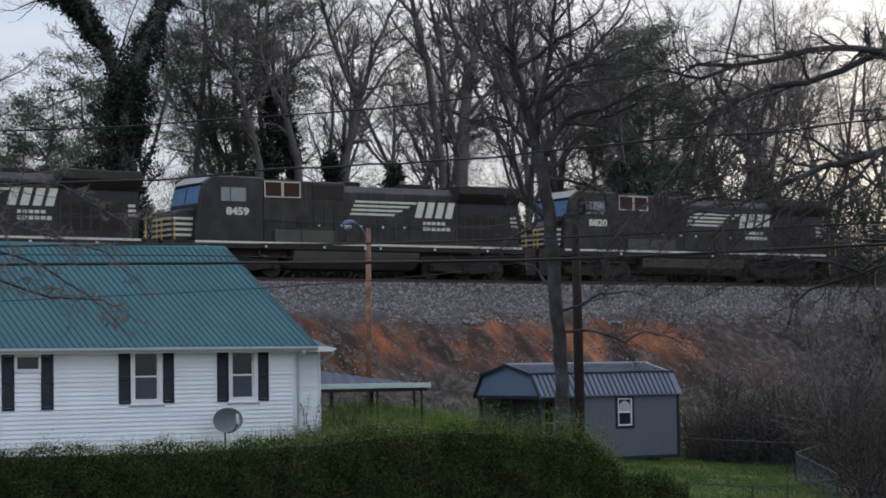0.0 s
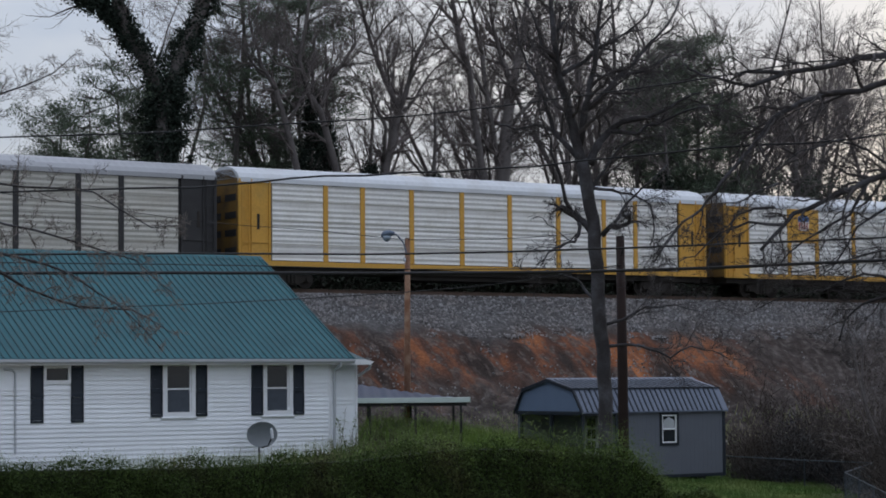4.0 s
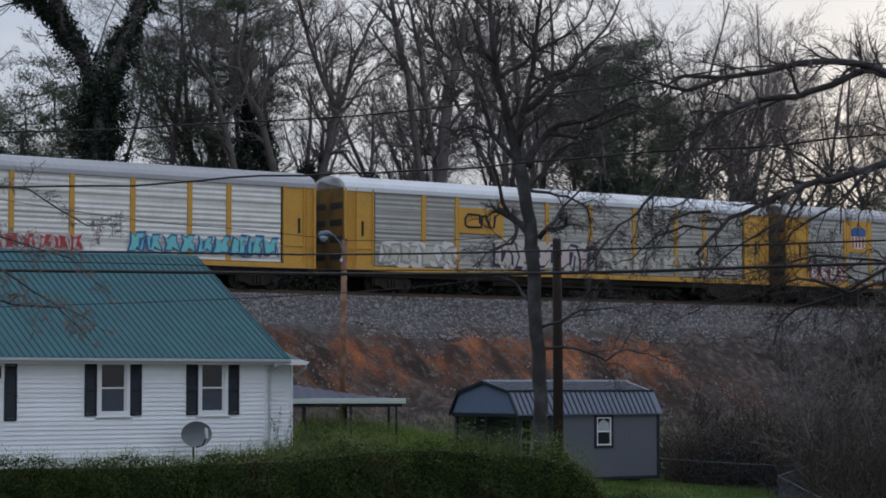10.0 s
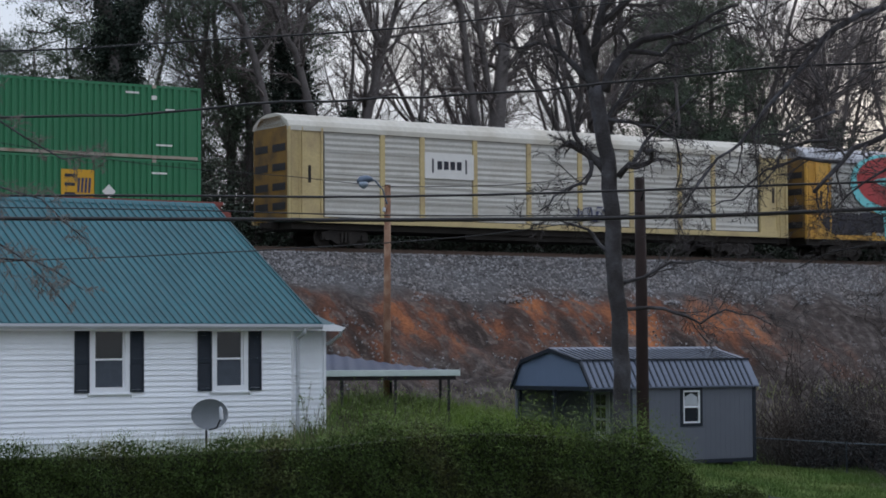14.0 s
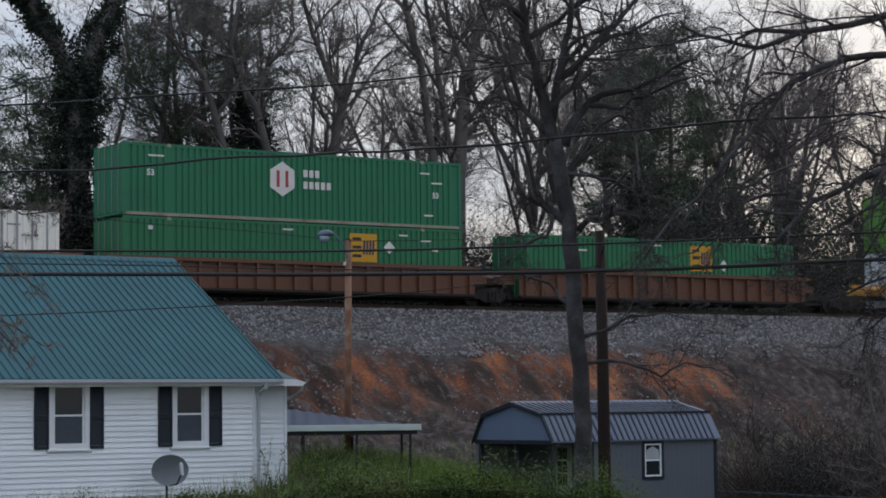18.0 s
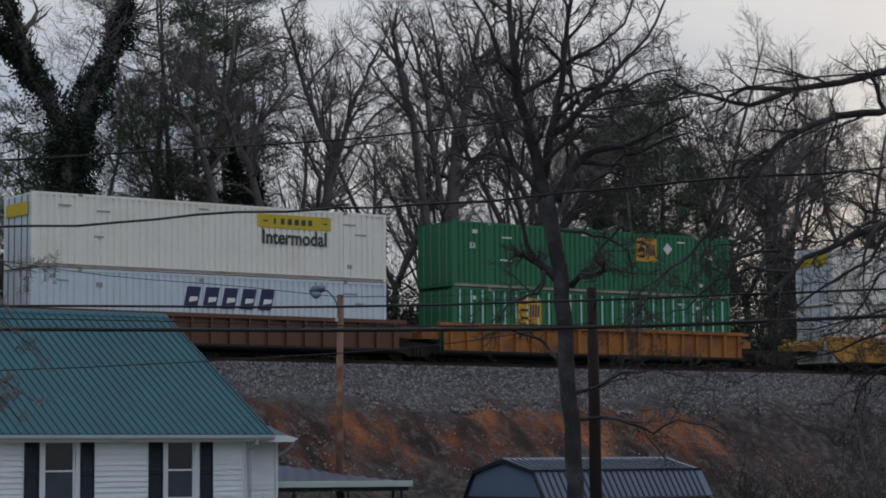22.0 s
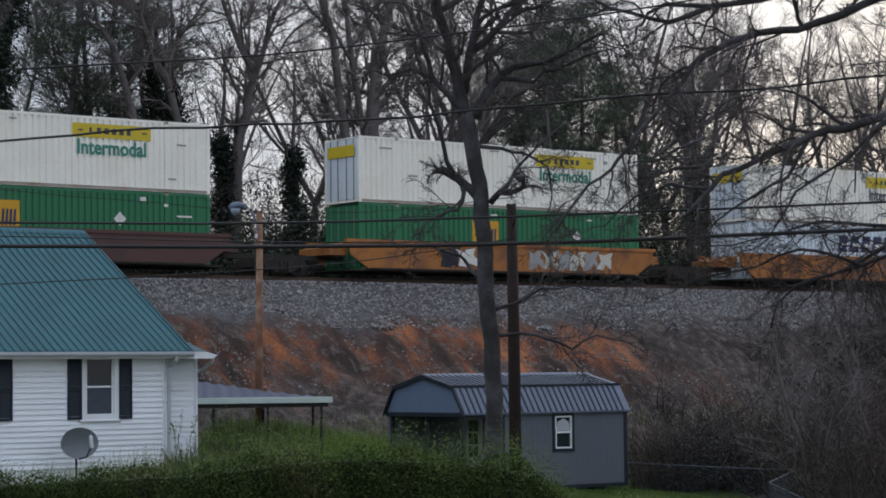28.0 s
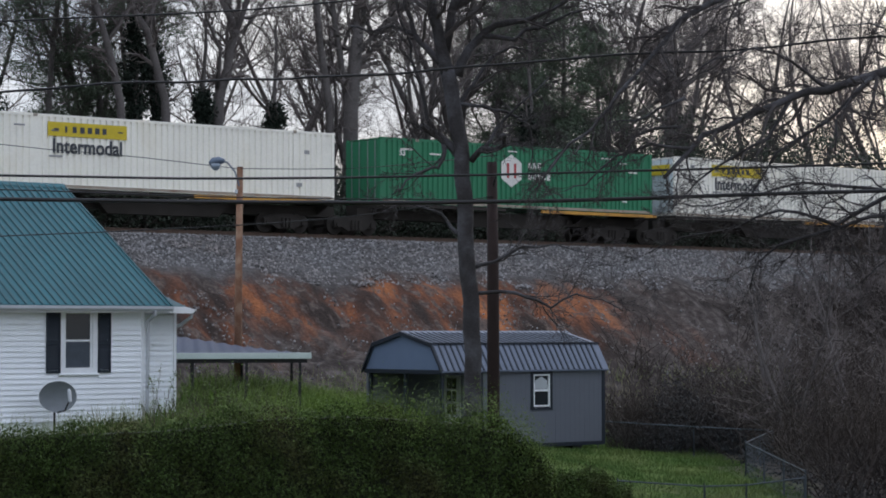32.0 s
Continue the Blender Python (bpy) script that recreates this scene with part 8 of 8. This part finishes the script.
loose_shrub("yard_shrub", "airy yellow-green shrub in young leaf behind a hedge", [(rs.uniform(-4.6, -1.2), rs.uniform(64.5, 69)) for _ in range(26)], sprout_mat, 91, 1.9)
loose_shrub("yard_shrub", "low airy shrub in young leaf before a shed", [(rs.uniform(-0.8, 3.6), rs.uniform(64.0, 68)) for _ in range(24)], sprout_mat, 92, 1.5)


def blades(name, label, centres, heights, mat, rng, lean=0.25, width=0.012):
    n = len(centres)
    c = np.asarray(centres, float)
    a = rng.uniform(0, 6.28, n)
    w = np.stack([np.cos(a), np.sin(a), np.zeros(n)], -1) * width
    tip = c + np.stack([rng.normal(0, lean, n), rng.normal(0, lean, n), np.ones(n)], -1) * np.asarray(heights)[:, None]
    v = np.stack([c - w, c + w, tip], 1).reshape(-1, 3)
    me = bpy.data.meshes.new(name)
    me.from_pydata(v.tolist(), [], (np.arange(n)[:, None] * 3 + np.arange(3)).tolist())
    me.materials.append(mat)
    tagged(new(name, me), label, "grass", kind="stuff")


def grasses():
    rng = np.random.default_rng(51)
    n = 60000
    x, y = rng.uniform(3, 13, n), rng.uniform(61.5, 88, n)
    k = (x - TX) * SN - (y - TY) * CS > 14.5
    x, y = x[k], y[k]
    blades("lawn_grass", "short bright green lawn grass", np.stack([x, y, height(x, y) - 0.01], -1), rng.uniform(0.05, 0.16, len(x)), grass_mat, rng)
    n = 16000
    x, y = rng.uniform(-5, 4, n), rng.uniform(62.3, 76, n)
    blades("yard_grass", "long unmown grass behind the hedge", np.stack([x, y, height(x, y) - 0.01], -1), rng.uniform(0.15, 0.5, n), grass_mat, rng, 0.3, 0.014)
    n = 12000
    x, y = rng.uniform(-4.4, 3.0, n), rng.uniform(74.5, 83, n)
    blades("carport_grass", "bright tufted grass under and behind the carport", np.stack([x, y, height(x, y) - 0.01], -1), rng.uniform(0.35, 0.95, n), tuft_mat, rng, 0.25, 0.02)
    n = 2600
    a, b = rng.uniform(-12, 1.0, n), rng.uniform(-2.2, 0.1, n)
    x, y = HX + a * CS - b * SN, HY + a * SN + b * CS
    blades("wall_weeds", "tall straggling weeds along the house wall", np.stack([x, y, height(x, y) - 0.02], -1), rng.uniform(0.3, 0.95, n), weed_mat, rng, 0.22, 0.011)
    n = 7000
    x, y = rng.uniform(-14, 16, n), rng.uniform(50, 60, n)
    blades("verge_grass", "sparse grass on bare brown soil", np.stack([x, y, height(x, y) - 0.01], -1), rng.uniform(0.03, 0.12, n), grass_mat, rng)
    s, q = rng.uniform(-28, 8, 5000), rng.uniform(9.5, 15, 5000)
    x, y = TX + s * CS + q * SN, TY + s * SN - q * CS
    blades("bank_foot_weeds", "dry weeds at the foot of the bank", np.stack([x, y, height(x, y) - 0.02], -1), rng.uniform(0.2, 0.7, 5000), weed_mat, rng, 0.35, 0.014)


grasses()

# ---- poles, wires, lamp, fences, sign ----


def lamp_pole():
    x, y = -2.92, 80.0
    th = thing("lamp_pole", pose(x, y, 0), "weathered wooden pole with a cowled yard lamp", "lamp post")
    g = level(x, y)
    part("pole", Mesh().tube([(0, 0, g - 0.3), (0.01, 0, 5), (0.05, 0, 9.35)], [0.135, 0.12, 0.1], 12), pole_mat, th, smooth=True)
    part("cap", Mesh().cyl((0.05, 0, 9.35), (0.05, 0, 9.37), 0.105, 12), dark_pole_mat, th)
    part("bracket", Mesh().tube([(0.03, -0.1, 8.75), (-0.1, -0.14, 9.2), (-0.35, -0.16, 9.5), (-0.55, -0.16, 9.52)], [0.028] * 4, 8), lamp_mat, th, "bent steel arm")
    lamp = part("lamp_head", Mesh().tube([(-0.42, -0.16, 9.54), (-0.6, -0.16, 9.55), (-0.8, -0.16, 9.5), (-0.93, -0.16, 9.46)], [0.06, 0.13, 0.15, 0.05], 12), lamp_mat, th, "grey-blue cowl", smooth=True)
    part("lens", Mesh().tube([(-0.72, -0.16, 9.24), (-0.72, -0.16, 9.33), (-0.72, -0.16, 9.45)], [0.05, 0.15, 0.17], 12), lens_mat, lamp, "pale prismatic lens", smooth=True)
    part("insulator", Mesh().cyl((-0.06, -0.14, 8.5), (-0.06, -0.1, 8.62), 0.05, 8), gutter_mat, th)


lamp_pole()


def plain_pole(x, y, top, label, r=0.16, mat=dark_pole_mat):
    th = thing("utility_pole", pose(x, y, 0), label, "utility pole")
    part("pole", Mesh().tube([(0, 0, level(x, y) - 0.4), (-0.01, 0, top * 0.6), (-0.03, 0, top)], [r * 1.1, r, r * 0.85], 12), mat, th, smooth=True)
    return th


p = plain_pole(4.27, 67.0, 8.5, "dark creosoted utility pole beside a tree")
part("hook", Mesh().tube([(0.0, -0.14, 7.9), (0.0, -0.34, 7.95), (0.05, -0.38, 8.1)], [0.025] * 3, 6), dark_metal, p)
for px in (-52.0, 52.0):
    q_ = plain_pole(px, 63.3, 13.6, "tall wooden utility pole that carries the street cables", 0.17)
    part("crossarm", Mesh().box(-0.9, 0.9, -0.12, 0.0, 12.9, 13.05), dark_pole_mat, q_)


CABLE_RNG = random.Random(77)


def cable(name, r, kink, label, *pts):
    """A cable hung smoothly through the given points, a little kinked."""
    rng = CABLE_RNG
    P = [Vector(p) for p in pts]
    fine = []
    for i in range(len(P) - 1):
        a, b, c, d = P[max(i - 1, 0)], P[i], P[i + 1], P[min(i + 2, len(P) - 1)]
        n = max(2, int((c - b).length / 1.2))
        for k in range(n):
            t = k / n
            m0, m1 = (c - a) * 0.5 * ((c - b).length / max((c - a).length, 0.01)) * 1.0, (d - b) * 0.5 * ((c - b).length / max((d - b).length, 0.01))
            h = (2 * t ** 3 - 3 * t ** 2 + 1) * b + (t ** 3 - 2 * t ** 2 + t) * m0 * 2 + (-2 * t ** 3 + 3 * t ** 2) * c + (t ** 3 - t ** 2) * m1 * 2
            fine.append(h + Vector((0, 0, rng.gauss(0, kink))))
    fine.append(P[-1])
    ob = part(name, Mesh().tube(fine, [r] * len(fine), 6), wire_mat, None, smooth=True)
    tagged(ob, label, "cable")


cable("power_cable", 0.022, 0, "thin black overhead cable", (-52, 63, 12.9), (-30, 63, 11.3), (-10.77, 63, 11.4), (-6.64, 63, 11.61), (-1.95, 63, 11.86), (1.64, 63, 12.24), (5.79, 63, 12.75), (10.9, 63, 13.4), (52, 63, 13.4))
cable("bundled_cable", 0.03, 0.02, "twisted black bundled cable", (-52, 63.1, 10.6), (-25, 63.1, 9.6), (-10.76, 63.1, 9.78), (-8.56, 63.1, 9.81), (-6.64, 63.1, 9.97), (-4.71, 63.1, 10.06), (-2.24, 63.1, 10.17), (-0.31, 63.1, 10.25), (1.61, 63.1, 10.34), (4.37, 63.1, 10.61), (10.82, 63.1, 11.05), (20, 63.1, 11.9), (52, 63.1, 13.2))
cable("phone_cable", 0.03, 0.005, "black telephone cable between poles", (-52, 63.2, 9), (-25, 63.2, 8), (-7.9, 63.2, 7.84), (-2.23, 63.2, 7.78), (3.79, 63.2, 7.89), (13.62, 63.2, 8.2), (20.7, 63.2, 8.62), (52, 63.2, 10.4))
cable("thick_cable", 0.05, 0.006, "thick black overhead cable", (-52, 63, 8.4), (-25, 63, 7.45), (-7.9, 63, 7.26), (-2.5, 63, 7.2), (3.92, 63, 7.21), (10.86, 63, 7.42), (20.7, 63, 7.78), (52, 63, 9.6))
cable("upper_thin_cable", 0.016, 0.003, "thin black service cable", (-52, 63.2, 8.6), (-20, 63.2, 7.75), (-7.9, 63.2, 7.5), (-2.5, 63.2, 7.33), (4.2, 66.9, 7.5))
cable("drop_wire", 0.014, 0.003, "thin sagging service wire", (-19, 62.5, 6), (-11.01, 63, 6.27), (-5.67, 63.4, 6.48), (0, 64.8, 6.9), (4.3, 66.9, 7.6))
cable("lamp_wire", 0.012, 0.003, "thin wire running to the lamp pole", (-17.5, 76, 10.9), (-10.34, 79, 9.99), (-5.93, 79.5, 9.62), (-2.95, 79.9, 9.3))
cable("lamp_wire", 0.012, 0.003, "thin wire running to the lamp pole", (-2.85, 79.9, 9.3), (0.5, 79.5, 9.28), (4.4, 67.2, 8.7))


def chain_fence(points, h, label):
    """Posts, a top rail and woven wire between the given corners."""
    th = thing("chain_link_fence", Matrix(), label, "fence", "chain-link fences")
    for (x0, y0), (x1, y1) in zip(points, points[1:]):
        z0, z1 = level(x0, y0), level(x1, y1)
        L = math.hypot(x1 - x0, y1 - y0)
        at = lambda f, z: (x0 + (x1 - x0) * f, y0 + (y1 - y0) * f, z0 + (z1 - z0) * f + z)
        n = max(1, round(L / 2.6))
        for i in range(n + 1):
            part("post", Mesh().cyl(at(i / n, -0.2), at(i / n, h + 0.06), 0.024, 8), fence_mat, th)
        part("top_rail", Mesh().cyl(at(0, h), at(1, h), 0.022, 6), fence_mat, th)
        w = Mesh()
        k, step = -h, 0.09
        while k < L:
            for a, b in ((max(k, 0), min(k + h, L)),):
                w.tube([at(a / L, a - k), at(b / L, b - k)], [0.0013] * 2, 3, cap=False)
                w.tube([at(a / L, h - (a - k)), at(b / L, h - (b - k))], [0.0013] * 2, 3, cap=False)
            k += step
        tagged(part("wire_mesh", w, fence_mat, th), kind="stuff")


chain_fence([(9.0, 83.0), (11.9, 81.0), (14.2, 79.5), (12.25, 74.0), (12.35, 66.5)], 1.0, "galvanised chain-link fence round the back of the lawn")
chain_fence([(7.1, 64.0), (9.44, 65.0), (10.6, 65.5), (12.3, 66.4)], 0.85, "low chain-link fence across the front of the lawn")


def sign():
    th = thing("road_sign", pose(14.75, 62, 0), "backs of two weathered green metal signs on one post", "sign")
    g = level(14.75, 62)
    part("post", Mesh().tube([(0, 0.05, g - 0.3), (0.0, 0.05, 3.0), (0.08, 0.05, 6.6)], [0.04, 0.04, 0.03], 8), dark_metal, th)
    part("upper_plate", Mesh().box(-0.42, 0.48, -0.012, 0.012, 2.08, 3.32), sign_mat, th, "pale green upper plate", bevel=0.004)
    part("lower_plate", Mesh().box(-0.55, 0.38, -0.012, 0.012, 1.08, 1.98), sign_mat, th, "pale green lower plate", bevel=0.004)
    part("clamp", Mesh().box(-0.1, 0.1, -0.05, -0.012, 1.95, 2.12), dark_metal, th)


sign()


def porch_house():
    """The gable end of the next house, with a porch post."""
    th = thing("neighbour_house", pose(15.07, 58, 0, 0, 0, -24), "white-trimmed gable of a pale sided house with a porch", "house")
    g = level(18, 58) - 0.3
    rise = (3.69 - 1.63) / 3.62
    W = 9.0
    half = W / 2
    top = 1.72 + rise * half
    prof = [(0, 1.66), (half, top), (W, 1.66), (W, 1.5), (half, top - 0.18), (0, 1.5)]
    part("roof", Mesh().prism([(a, z + 0.05) for a, z in prof], 0.06, 12, "y"), shingle_mat, th, "dark shingle roof")
    part("rake_board", Mesh().prism([(-0.02, 1.72), (half, top + 0.06), (half, top - 0.24), (-0.02, 1.42)], 0.0, 0.055, "y"), rake_mat, th, "white rake board")
    part("rake_board", Mesh().prism([(W + 0.02, 1.72), (half, top + 0.06), (half, top - 0.24), (W + 0.02, 1.42)], 0.0, 0.055, "y"), rake_mat, th)
    gable = part("gable", Mesh().prism([(0.25, 1.5), (W - 0.25, 1.5), (half, top - 0.2)], 0.32, 0.42, "y"), gable_mat, th, "pale lapped gable boards")
    z = 1.52
    while z < top - 0.42:
        a = (z + 0.17 - 1.5) / ((top - 0.2 - 1.5) / (half - 0.25)) + 0.26
        part("siding_board", Mesh().prism([(0.32, z), (0.29, z), (0.31, z + 0.17), (0.32, z + 0.17)], a, W - a), gable_mat, gable)
        z += 0.165
    part("beam", Mesh().box(0.5, W - 0.5, 0.3, 0.46, 1.28, 1.5), rake_mat, th)
    for x in (1.0, 1.22):
        part("porch_post", Mesh().box(x, x + 0.07, 0.32, 0.4, g, 1.28), dark_metal, th, "dark iron porch post")
    part("wall", Mesh().box(2.75, W - 0.5, 0.75, 11.5, g - 0.2, 1.5), gable_mat, th, "pale sided wall")
    part("corner_board", Mesh().box(2.68, 2.85, 0.68, 0.8, g - 0.2, 1.3), rake_mat, th)
    part("porch_floor", Mesh().box(0.4, W - 0.4, 0.3, 11.5, g - 0.25, g - 0.05), shingle_mat, th)
    part("vent_pipe", Mesh().cyl((2.2, 3.2, 2.6), (2.3, 3.2, 3.05), 0.05, 8), gutter_mat, th)


porch_house()


motions()
